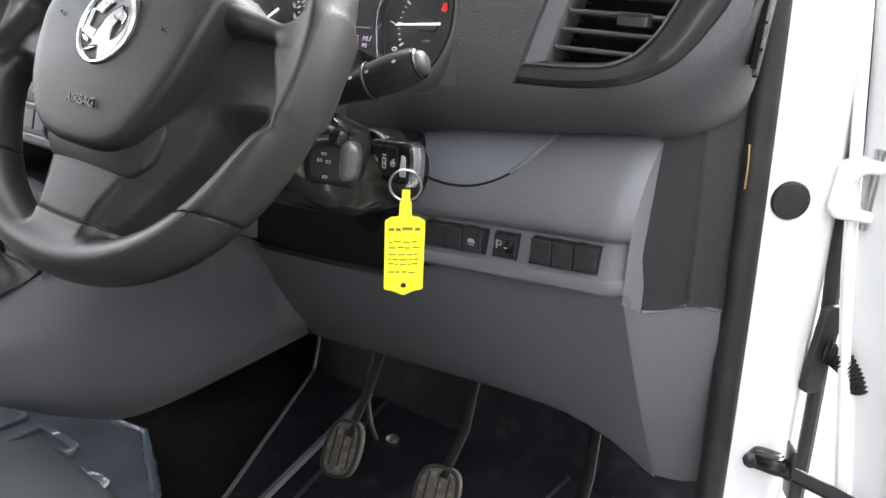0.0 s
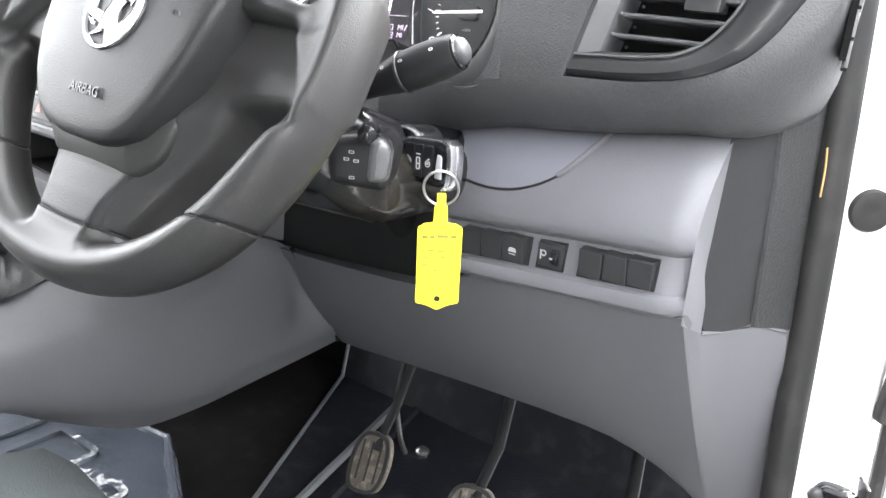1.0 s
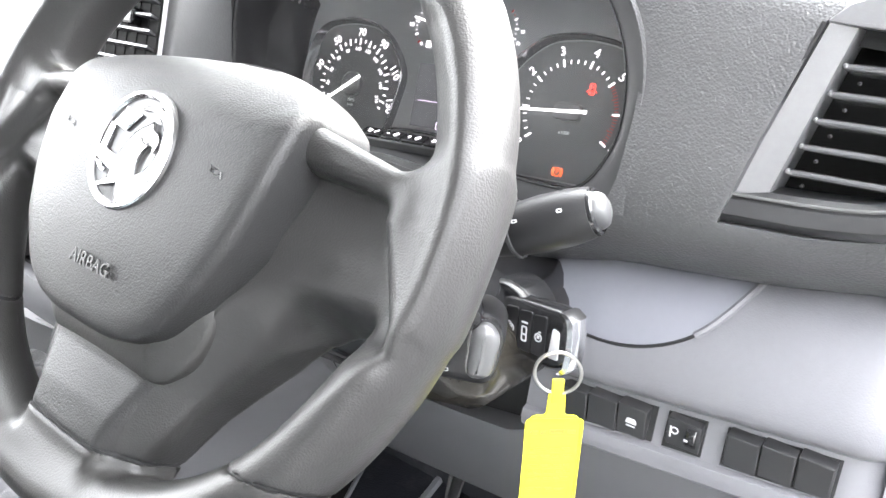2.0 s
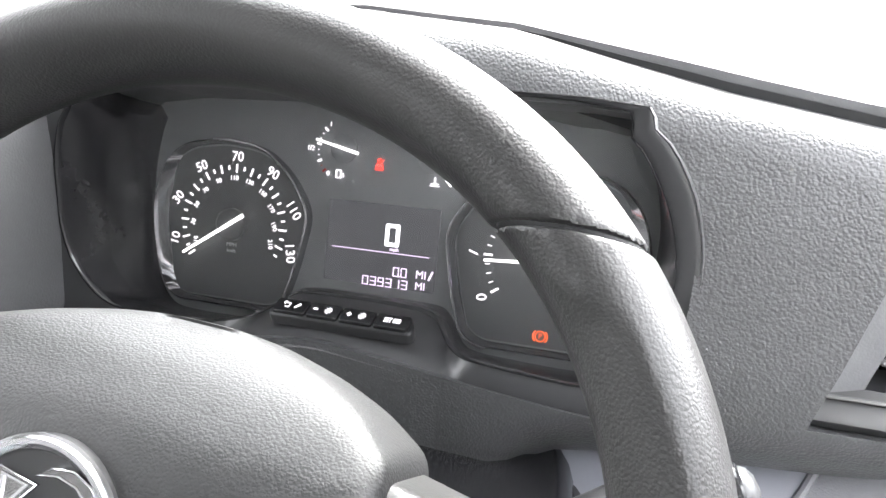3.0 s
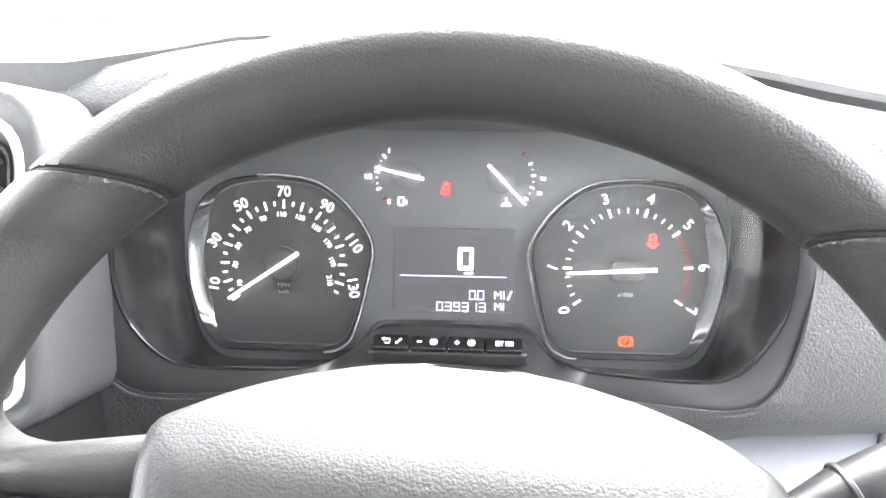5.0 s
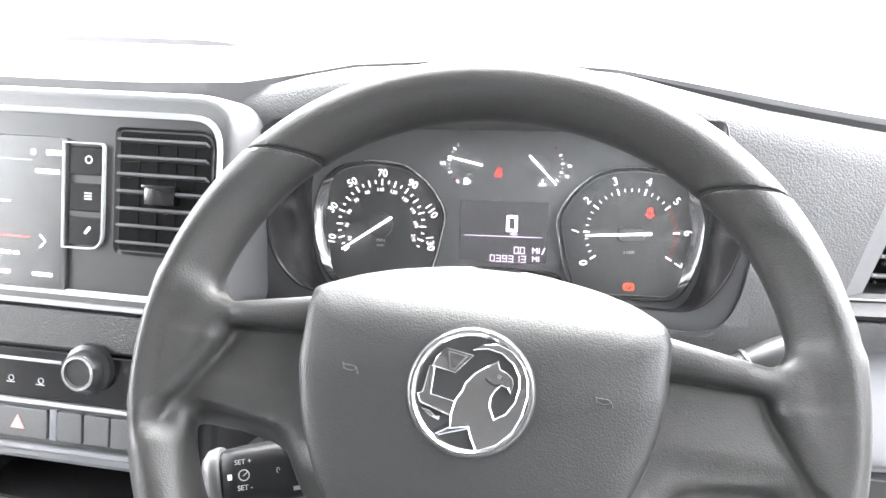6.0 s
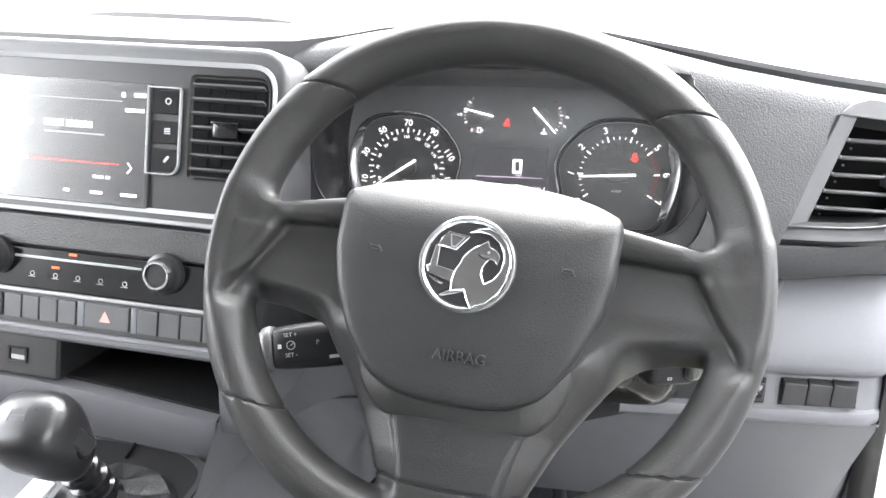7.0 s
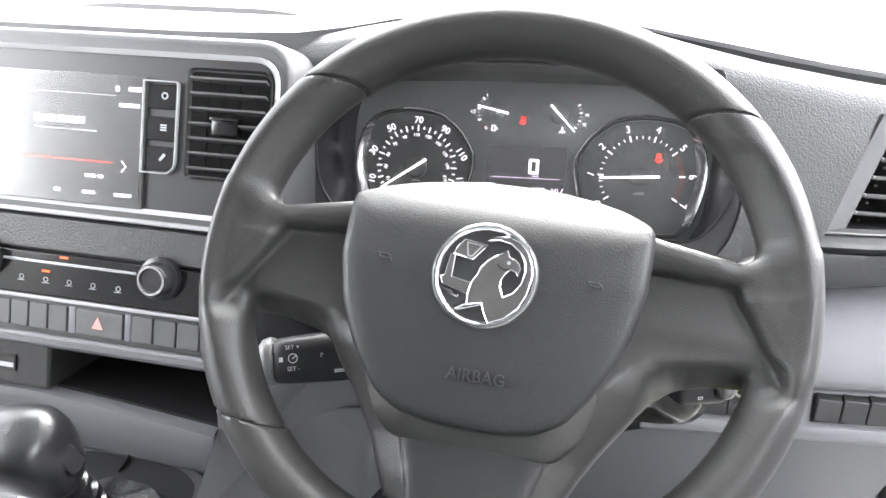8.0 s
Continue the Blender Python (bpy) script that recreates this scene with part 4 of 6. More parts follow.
for k, inset, drop in ((0, 0.0, 0.0060), (1, 0.0010, 0.0030), (2, 0.0032, 0.0009), (3, 0.0065, 0.0)):
    rings.append([(x, y, max(pad_height(x, y) - drop, -0.031)) for x, y in offset(pad_line, -inset)])
base = offset(pad_line, -0.0065)
for k in (0.9, 0.78, 0.64, 0.5, 0.36, 0.22, 0.1):
    rings.append([(x * k, -0.012 + (y + 0.012) * k, pad_height(x * k, -0.012 + (y + 0.012) * k)) for x, y in base])
cover = part("airbag_cover", loft(rings), PAD, wheel, "grained airbag cover with a domed middle")
badge_m = pose(-0.0005, 0.0020, 0.0212)
badge = part("badge", lathe([(0.0312, -0.003), (0.0312, 0.0010), (0.0303, 0.0020), (0.0280, 0.0022), (0.0268, 0.0014), (0.0258, 0.0012), (0.0, 0.0014)], 56), SATIN, cover, "round chrome and black badge", badge_m)
part("badge_ring", lathe([(0.0304, 0.001), (0.0305, 0.0024), (0.0297, 0.0034), (0.0283, 0.0034), (0.0268, 0.0018), (0.0268, 0.001)], 56, ring=True), CHROME, badge)
BADGE_LINE = material("badge_bright_edge", (0.85, 0.85, 0.87), 0.14, metal=1.0, vary=0.03)


def badge_piece(name, line, height, label=""):
    """A raised shape on the badge with a bright rounded edge."""
    piece = part(name, prism(line, 0.001, height, 0.0003, 2), BADGE, badge, label, smooth=False)
    part("bright_edge", tube([(x, y, height) for x, y in line], 0.00042, 6, closed=True), BADGE_LINE, badge)
    return piece


badge_piece("badge_crest", [(0.0116, 0.0159), (0.0129, 0.0123), (0.0163, 0.0110), (0.0191, 0.0088), (0.0201, 0.0062), (0.0192, 0.0017), (0.0177, 0.0040), (0.0144, 0.0050), (0.0120, 0.0025), (0.0102, -0.0011), (0.0101, -0.0056), (0.0127, -0.0114), (0.0180, -0.0081), (0.0219, -0.0022), (0.0232, 0.0045), (0.0224, 0.0101), (0.0191, 0.0155), (0.0129, 0.0200), (0.0062, 0.0213), (-0.0011, 0.0200), (0.0039, 0.0231), (0.0107, 0.0238), (0.0180, 0.0211), (0.0236, 0.0155), (0.0266, 0.0090), (0.0275, 0.0017), (0.0258, -0.0079), (0.0219, -0.0163), (0.0151, -0.0230), (0.0062, -0.0269), (0.0030, -0.0213), (0.0011, -0.0163), (-0.0073, -0.0180), (-0.0077, -0.0118), (-0.0064, -0.0045), (-0.0037, 0.0000), (-0.0028, 0.0039), (0.0008, 0.0084), (0.0030, 0.0103), (0.0075, 0.0132)], 0.0030, "polished crest with a curved sweep")
badge_piece("badge_shield", [(-0.0142, 0.0193), (-0.0006, 0.0174), (-0.0082, 0.0081), (-0.0201, 0.0101), (-0.0180, 0.0151)], 0.0024)
part("shield_edge", ring_solid([(-0.0131, 0.0182), (-0.0028, 0.0168), (-0.0086, 0.0093), (-0.0116, 0.0098)], [(-0.0120, 0.0173), (-0.0044, 0.0164), (-0.0091, 0.0103), (-0.0108, 0.0107)], 0.0022, 0.0030), BADGE_LINE, badge, smooth=False)
badge_piece("badge_bar", [(-0.0212, 0.0099), (-0.0185, 0.0101), (-0.0187, -0.0034), (-0.0062, -0.0056), (-0.0071, -0.0126), (-0.0236, -0.0079), (-0.0252, -0.0039), (-0.0228, -0.0028)], 0.0026)
badge_piece("badge_wing", [(-0.0228, -0.0103), (-0.0180, -0.0112), (-0.0154, -0.0135), (-0.0131, -0.0132), (-0.0134, -0.0148), (-0.0180, -0.0135)], 0.0022)
badge_piece("badge_rule", [(-0.0140, -0.0215), (-0.0084, -0.0180), (0.0010, -0.0163), (0.0012, -0.0171), (-0.0127, -0.0218)], 0.0026)
part("crest_line", tube([(0.0066, 0.0073, 0.0032), (0.0086, 0.0054, 0.0032), (0.0116, 0.0045, 0.0032), (0.0140, 0.0054, 0.0032)], 0.0004, 6), GLOSS, badge)
part("crest_eye", prism(circle(0.0011, 12, 0.0131, 0.0088), 0.0028, 0.0034), BADGE_LINE, badge)
lettering("airbag_word", "AIRBAG", 0.0098, LETTER, cover, pose(0.0035, -0.0560, pad_height(0, -0.056) + 0.0016) @ Matrix.Rotation(radians(5.5), 4, "X"), 0.0005)
for s in (-1, 1):
    x, y = s * 0.062, 0.0065
    strokes = [[(-0.0042, 0.0014), (-0.0036, 0.0006), (0.0018, 0.0003), (0.0034, -0.0004), (0.0046, -0.0032)], [(-0.0036, 0.0006), (-0.0030, -0.0014), (0.0004, -0.0021), (0.0026, -0.0017), (0.0034, -0.0004)]]
    for stroke in strokes:
        part("horn_symbol", tube([(x + px, y + py, pad_height(x + px, y + py) + 0.0001) for px, py in stroke], 0.00038, 6), LETTER, cover)

# ---- steering column, stalks and key ----
column = thing("steering_column", "gloss black steering column shroud below the wheel", "steering column", Matrix())


def column_ring(y, x0, x1, z0, z1, r):
    return [(x, y, z) for x, z in rounded([(x0, z0), (x1, z0 + 0.012), (x1, z1), (x0, z1)], r, 5)]


part("shroud", loft([column_ring(*a) for a in ((0.045, -0.055, 0.060, 0.632, 0.690, 0.03), (0.052, -0.072, 0.085, 0.615, 0.692, 0.03), (0.070, -0.082, 0.118, 0.600, 0.688, 0.03), (0.10, -0.088, 0.140, 0.590, 0.676, 0.03), (0.16, -0.088, 0.135, 0.583, 0.656, 0.03), (0.24, -0.085, 0.120, 0.580, 0.645, 0.03))]), GLOSS, column)
part("lower_shroud", loft([column_ring(*a) for a in ((0.070, -0.060, 0.115, 0.604, 0.650, 0.03), (0.080, -0.078, 0.140, 0.590, 0.650, 0.034), (0.10, -0.086, 0.152, 0.580, 0.648, 0.036), (0.17, -0.086, 0.146, 0.573, 0.640, 0.036), (0.24, -0.083, 0.128, 0.570, 0.630, 0.036))]), WARM_GLOSS, column, "gloss dark lower shroud")
part("stalk_shroud", loft([[(x, 0.062 + y * k, 0.645 + z * k) for y, z in circle(0.027, 20)] for x, k in ((-0.045, 1.0), (-0.080, 0.95), (-0.105, 0.80), (-0.120, 0.62), (-0.126, 0.40))]), SATIN, column, "rounded housing behind the cruise stalk")
part("column_gaiter", moved(lathe([(0.050, 0.0), (0.052, 0.012), (0.045, 0.03), (0.048, 0.06)], 28), WHEEL @ pose(0, 0, -0.10)), MATT, column)
part("steering_shaft", tube([(0.0, 0.22, 0.60), (0.0, 0.42, 0.42), (-0.01, 0.66, 0.18)], 0.022, 12), MATT, column)


def stalk(name, label, base, tip, radii, end_mat):
    """A control lever: a tapering arm with a fat barrel and a capped end."""
    b, e = Vector(base), Vector(tip)
    length = (e - b).length
    m = Matrix.Translation(b) @ (e - b).to_track_quat("Z", "Y").to_matrix().to_4x4()
    ob = thing(name, label, "stalk", m)
    prof = [(r, k * length) for k, r in radii]
    part("arm", lathe(prof + [(0.0, prof[-1][1])], 28), STALK if name == "lights_stalk" else GLOSS, ob)
    r = radii[-1][1]
    part("end_ring", moved(lathe([(r * 0.97, -0.001), (r * 0.95, 0.0018), (r * 0.84, 0.0028), (r * 0.80, 0.0010)], 28, ring=True), pose(0, 0, length)), GLOSS, ob)
    part("cap", moved(lathe([(r * 0.78, 0.0), (r * 0.77, 0.0030), (r * 0.66, 0.0056), (r * 0.40, 0.0074), (0.0, 0.0080)], 28), pose(0, 0, length)), end_mat, ob, "rounded end button")
    mid = max(r for k, r in radii)
    part("collar", lathe([(mid * 0.995, length * 0.625), (mid * 1.03, length * 0.63), (mid * 1.03, length * 0.642), (mid * 0.995, length * 0.647)], 28, ring=True), SATIN, ob)
    return ob


THUMB = material("grey_thumb_pad", (0.085, 0.085, 0.087), 0.28, vary=0.06)
CAP_GREY = material("grey_button", (0.035, 0.036, 0.037), 0.32, vary=0.05)
right_stalk = stalk("lights_stalk", "black lights stalk with white symbols and a grey end button", (0.090, 0.086, 0.675), (0.1920, 0.106, 0.721), ((0.0, 0.0080), (0.25, 0.0082), (0.42, 0.0096), (0.52, 0.0114), (0.62, 0.0134), (0.78, 0.0144), (0.90, 0.0140), (0.97, 0.0130), (1.0, 0.0122)), material("stalk_end_button", (0.045, 0.046, 0.048), 0.42))
TIP, AXIS = Vector((-0.1535, 0.030, 0.6310)), Vector((-0.945, -0.24, -0.14)).normalized()
OUT = Vector((0.12, -0.50, 0.25))
OUT = (OUT - AXIS * OUT.dot(AXIS)).normalized()
CRUISE = Matrix((-AXIS, OUT.cross(-AXIS), OUT)).transposed().to_4x4()
CRUISE.translation = TIP
left_stalk = thing("cruise_stalk", "black cruise control stalk with white print and a pale end", "stalk", CRUISE)


def lever_ring(x, hy, hz, p=0.62):
    return [(x, hy * math.copysign(abs(math.cos(a)) ** p, math.cos(a)), hz * math.copysign(abs(math.sin(a)) ** p, math.sin(a))) for a in np.linspace(0, 2 * math.pi, 33)[:-1]]


part("arm", loft([lever_ring(x, hy, hz) for x, hy, hz in ((0.0015, 0.0145, 0.0125), (0.004, 0.0160, 0.0140), (0.012, 0.0168, 0.0150), (0.040, 0.0178, 0.0158), (0.075, 0.0180, 0.0155), (0.105, 0.0165, 0.0140), (0.130, 0.0140, 0.0120))]), STALK, left_stalk)
part("cap", loft([lever_ring(x, hy, hz, 0.75) for x, hy, hz in ((0.0020, 0.0150, 0.0130), (0.0005, 0.0172, 0.0152), (-0.0020, 0.0178, 0.0158), (-0.0065, 0.0165, 0.0146), (-0.0098, 0.0125, 0.0108), (-0.0115, 0.0060, 0.0050))]), material("pale_grey_button", (0.07, 0.07, 0.072), 0.42), left_stalk, "pale grey rounded end")
part("collar", loft([lever_ring(x, hy, hz) for x, hy, hz in ((0.0015, 0.0150, 0.0130), (0.0030, 0.0158, 0.0138), (0.0036, 0.0150, 0.0130))]), MATT, left_stalk)
part("rotary", moved(lathe([(0.0105, 0.0), (0.0105, 0.004), (0.0090, 0.0052), (0.0, 0.0054)], 24), pose(0.046, 0.0148, 0.002, -90, 0, 0)), GLOSS, left_stalk, "gloss black button on top")


def stalk_print(along, up):
    """The frame of a print on the face of the cruise stalk that the driver sees."""
    return pose(along, up, 0.0150 + 0.0006 * min(1.0, along / 0.04))


for word, x, up, size in (("SET +", 0.0165, 0.0085, 0.0042), ("SET -", 0.0165, -0.0065, 0.0042), ("0", 0.037, 0.0010, 0.0048)):
    lettering("print", word, size, DASHMARK, left_stalk, stalk_print(x, up))
part("print", ring_solid(circle(0.0034, 20), circle(0.0028, 20), 0, 0.0003), DASHMARK, left_stalk, "", stalk_print(0.0165, 0.0008))
part("needle_print", moved(box(-0.0030, 0.0006, -0.0003, 0.0003, 0, 0.0003), pose(0, 0, 0, 0, 0, 215)), DASHMARK, left_stalk, "", stalk_print(0.0165, 0.0008), smooth=False)
part("print", box(-0.0013, 0.0013, -0.0016, 0.0016, 0, 0.0003), DASHMARK, left_stalk, "", stalk_print(0.0080, 0.0005), smooth=False)
window = part("print_window", prism(rounded([(-0.0068, -0.0060), (0.0068, -0.0060), (0.0068, 0.0060), (-0.0068, 0.0060)], 0.002), -0.001, 0.0006, 0.0003, 2), PIANO, left_stalk, "", stalk_print(0.0545, 0.0060))
for up, w, h in ((0.0036, 0.0045, 0.0004), (0.0005, 0.0028, 0.0012), (-0.0026, 0.0045, 0.0004)):
    part("print", box(-w, w, up - h, up + h, 0.0006, 0.0009), DASHMARK, window, smooth=False)
part("print", box(-0.0028, 0.0028, -0.0006, 0.0006, 0, 0.0003), DASHMARK, left_stalk, "", stalk_print(0.0545, -0.0035), smooth=False)
part("print", box(-0.0090, 0.0090, -0.0012, 0.0012, 0, 0.0003), DASHMARK, left_stalk, "", stalk_print(0.054, -0.0105), smooth=False)
STALK_R = right_stalk.matrix_world.inverted()
for f, w, h in ((0.56, 0.0013, 0.0011), (0.69, 0.0016, 0.0009), (0.90, 0.0015, 0.0010)):
    c = Vector((0.090, 0.086, 0.675)).lerp(Vector((0.1920, 0.106, 0.721)), f)
    part("print", ring_solid(rounded([(-w, -h), (w, -h), (w, h), (-w, h)], 0.001), rounded([(-w * 0.5, -h * 0.5), (w * 0.5, -h * 0.5), (w * 0.5, h * 0.5), (-w * 0.5, h * 0.5)], 0.0006), 0, 0.0004), DASHMARK, right_stalk, "", STALK_R @ at(c.x, c.y - 0.0143, c.z + 0.0058, 22) @ pose(0, 0, 0, 0, 0, 24))

radio = thing("radio_remote", "black radio remote lever with a smooth grey thumb pad", "stalk", pose(0.1505, 0.080, 0.6490) @ Matrix.Scale(0.84, 4))
RADIO_M = pose(0, 0, 0, 90, 0, 30)
part("body", moved(prism(rounded([(-0.040, -0.026), (0.010, -0.030), (0.017, 0.008), (0.006, 0.020), (-0.040, 0.012)], 0.010, 5), -0.024, 0.010, 0.008, 5), RADIO_M), STALK, radio)
part("thumb_pad", moved(prism(rounded([(-0.006, -0.021), (0.010, -0.019), (0.0135, 0.008), (0.006, 0.017), (-0.004, 0.013)], 0.009, 5), 0.004, 0.0205, 0.007, 5), RADIO_M), THUMB, radio, "smooth grey thumb pad")
part("pad_edge", moved(ring_solid(rounded([(-0.0072, -0.0225), (0.0115, -0.0205), (0.0150, 0.0085), (0.0070, 0.0185), (-0.0052, 0.0145)], 0.009, 5), rounded([(-0.006, -0.021), (0.010, -0.019), (0.0135, 0.008), (0.006, 0.017), (-0.004, 0.013)], 0.009, 5), 0.004, 0.0112), RADIO_M), PIANO, radio)
part("scroll_button", moved(lathe([(0.0085, 0.000), (0.0090, 0.010), (0.0075, 0.0155), (0.0045, 0.0172), (0.0, 0.0175)], 24), RADIO_M @ pose(-0.007, 0.018, 0)), GLOSS, radio, "round button on the remote")
for i, (x, y) in enumerate(((-0.020, 0.002), (-0.024, -0.004), (-0.016, -0.005), (-0.019, -0.019))):
    part("print", moved(ring_solid(rounded([(x - 0.0022, y - 0.0012), (x + 0.0022, y - 0.0012), (x + 0.0022, y + 0.0012), (x - 0.0022, y + 0.0012)], 0.0004, 2), rounded([(x - 0.0016, y - 0.0007), (x + 0.0016, y - 0.0007), (x + 0.0016, y + 0.0007), (x - 0.0016, y + 0.0007)], 0.0003, 2), 0.0100, 0.0103), RADIO_M), DASHMARK, radio, smooth=False)

KEY = pose(0.1535, 0.1310, 0.6395, 90, -3, -8)
ignition = thing("ignition_lock", "round black ignition lock on the column", "lock", KEY @ pose(-0.021, 0, -0.008))
part("barrel", lathe([(0.0225, -0.012), (0.0225, 0.010), (0.0212, 0.0125), (0.0180, 0.0125), (0.0165, 0.010), (0.0, 0.010)], 36), GLOSS, ignition)
part("bezel_line", lathe([(0.0228, 0.008), (0.0228, 0.0110), (0.0216, 0.0128), (0.0208, 0.0128), (0.0216, 0.008)], 36, ring=True), SATIN, ignition)
key = thing("car_key", "black three-button flip key turned in the ignition", "key", KEY)
FOB = rounded([(-0.030, -0.0150), (0.018, -0.0180), (0.029, -0.0130), (0.030, 0.011), (0.022, 0.0175), (-0.016, 0.0165), (-0.031, 0.008)], [0.012, 0.005, 0.006, 0.006, 0.006, 0.006, 0.012], 5)
part("fob", loft([[(x, y, z) for x, y in offset(FOB, -d)] for d, z in ((0.003, -0.0075), (0.0006, -0.0055), (0.0, -0.003), (0.0, 0.0045), (0.0008, 0.0062), (0.003, 0.0074), (0.006, 0.0078))]), GLOSS, key)
part("blade", box(-0.060, -0.028, -0.0045, 0.0045, -0.001, 0.001), STEEL, key)
PADS = ((-0.0150, -0.0058), (-0.0052, 0.0042), (0.0048, 0.0142))
for i, (x0, x1) in enumerate(PADS):
    b = part("button", prism(rounded([(x0, -0.0115), (x1, -0.0125), (x1 + 0.0008, 0.0125), (x0 + 0.0008, 0.0115)], 0.0018), 0.0072, 0.0088, 0.0006, 2), STALK, key)
    x = (x0 + x1) / 2 + 0.0004
    if i == 1:
        part("symbol", joined(ring_solid(rounded([(x - 0.0020, -0.0062), (x + 0.0020, -0.0062), (x + 0.0020, 0.0030), (x - 0.0020, 0.0030)], 0.0012), rounded([(x - 0.0012, -0.0054), (x + 0.0012, -0.0054), (x + 0.0012, 0.0022), (x - 0.0012, 0.0022)], 0.0008), 0.0088, 0.0091), box(x - 0.0020, x + 0.0022, 0.0046, 0.0056, 0.0088, 0.0091), box(x - 0.0014, x + 0.0014, -0.0024, -0.0014, 0.0088, 0.0091)), DASHMARK, b)
    else:
        part("symbol", joined(ring_solid(circle(0.0026, 14, x, -0.0008), circle(0.0019, 14, x, -0.0008), 0.0088, 0.0091), box(x - 0.0009, x + 0.0009, -0.0014, 0.0004, 0.0088, 0.0091), box(x + (0.0 if i else -0.0018), x + (0.0018 if i else 0.0), 0.0022, 0.0029, 0.0088, 0.0091)), DASHMARK, b)
part("lock_symbol", joined(moved(ring_solid(circle(0.0032, 16), circle(0.0024, 16), 0.0079, 0.0083), pose(-0.0225, -0.006, 0)), box(-0.0252, -0.0200, -0.0028, -0.0020, 0.0079, 0.0083), moved(box(-0.0004, 0.0004, 0.0, 0.0070, 0.0079, 0.0083), pose(-0.0212, 0.0, 0, 0, 0, -14))), DASHMARK, key)
part("chrome_edge", loft([[(x + dx, y, z) for dx, z in ((-0.0012, -0.0058), (0.0014, -0.0062), (0.0030, -0.0030), (0.0032, 0.0030), (0.0018, 0.0070), (-0.0014, 0.0078))] for x, y in ((0.0235, 0.0170), (0.0285, 0.0140), (0.0296, 0.006), (0.0292, -0.006), (0.0280, -0.0140), (0.0240, -0.0185))]), CHROME, key, "bright chrome end")
part("loop_gap", prism(rounded([(0.0165, -0.0105), (0.0235, -0.0105), (0.0235, 0.0060), (0.0190, 0.0075)], 0.0015), 0.0070, 0.0086, 0.0005, 2), SILVER, key, "silver inset beside the buttons")
ring = solid("key_ring", tube([(0.0125 * math.cos(a), 0.0125 * math.sin(a), 0.0006 * math.sin(a)) for a in np.linspace(0, 2 * math.pi, 40)[:-1]], 0.0010, 8, closed=True), STEEL, "split steel ring through the key", "key ring", pose(0.1790, 0.1165, 0.6255, 90, 0, 30))
tag = thing("key_tag", "yellow plastic key tag with faint handwriting", "key tag", pose(0.1800, 0.1175, 0.5972, 90, -1.5, 42) @ Matrix.Scale(1.03, 4))
TAG = rounded([(-0.0158, -0.058), (-0.008, -0.0595), (0.0, -0.0635), (0.008, -0.0595), (0.0158, -0.058), (0.0146, -0.002), (0.0122, 0.002), (0.0050, 0.0025), (0.0045, 0.016), (-0.0045, 0.016), (-0.0050, 0.0025), (-0.0122, 0.002), (-0.0146, -0.002)], 0.0022, 3)
slab = part("slab", prism(TAG, -0.0007, 0.0007, 0.0003, 2), YELLOW, tag)
part("rim", ring_solid(rounded([(-0.0155, -0.0575), (0.0155, -0.0575), (0.0158, 0.0008), (-0.0158, 0.0008)], 0.003, 3), rounded([(-0.0143, -0.0563), (0.0143, -0.0563), (0.0146, -0.0004), (-0.0146, -0.0004)], 0.003, 3), 0.0006, 0.0013), YELLOW, tag)
part("eyelet", prism(circle(0.0022, 18, 0.0, -0.0545), 0.0005, 0.0010), MATT, tag)
part("neck", moved(box(-0.0032, 0.0032, 0.010, 0.024, -0.0012, 0.0012, 0.0008), Matrix()), YELLOW, tag)
rnd = random.Random(4)
for i, y in enumerate((-0.0075, -0.018, -0.0225, -0.0285, -0.0325, -0.0365, -0.0435)):
    x = -0.0125
    while x < 0.0095:
        w = rnd.uniform(0.002, 0.006) * (1.4 if i == 0 else 1)
        part("ink_mark", moved(box(x, x + w, y - 0.0005 * (2.4 if i == 0 else 1), y + 0.0005 * (2.4 if i == 0 else 1), 0.0007, 0.00085), pose(0, rnd.uniform(-0.0005, 0.0005), 0)), INK, tag, smooth=False)
        x += w + rnd.uniform(0.0008, 0.0022)


# ---- the air vent by the door ----
vent = thing("air_vent", "black slatted air vent with a grey side plate", "air vent", VENT_R)
part("duct", prism(offset(VENT_R_OUT, -0.001), -0.066, -0.062), DUCT, vent)
inner_line = [(-0.003, 0.011), (0.017, 0.012), (0.040, 0.0132), (0.0625, 0.0153), (0.078, 0.0183), (0.089, 0.024), (0.0965, 0.0305), (0.107, 0.0445), (0.1127, 0.0567), (0.1177, 0.0685), (0.122, 0.082), (0.124, 0.098)]
outer_line = [(0.0, -0.0035), (0.020, -0.0028), (0.044, -0.0016), (0.068, 0.0014), (0.0895, 0.0059), (0.106, 0.0127), (0.1213, 0.0226), (0.133, 0.0374), (0.1405, 0.0514), (0.1490, 0.0705), (0.1525, 0.088), (0.150, 0.101)]
inn_c, out_c = curve(inner_line, 4), curve(outer_line, 4)
band = []
for i, (p, q) in enumerate(zip(inn_c, out_c)):
    k = min(1.0, max(0.0, (q.x - 0.09) / 0.06))
    z = 0.001 - 0.012 * k
    m1, m2 = q.lerp(p, 0.35), q.lerp(p, 0.86)
    back = p + (p - q).normalized() * 0.004
    band.append([(q.x, q.y, z - 0.03), (q.x, q.y, z - 0.002), (q.lerp(p, 0.05).x, q.lerp(p, 0.05).y, z), (m1.x, m1.y, z + 0.0035), (m2.x, m2.y, z + 0.001), (p.x, p.y, z - 0.0015), (back.x, back.y, z - 0.006), (back.x, back.y, z - 0.034)])
part("surround", loft(band), SATIN, vent, "satin black curved surround")
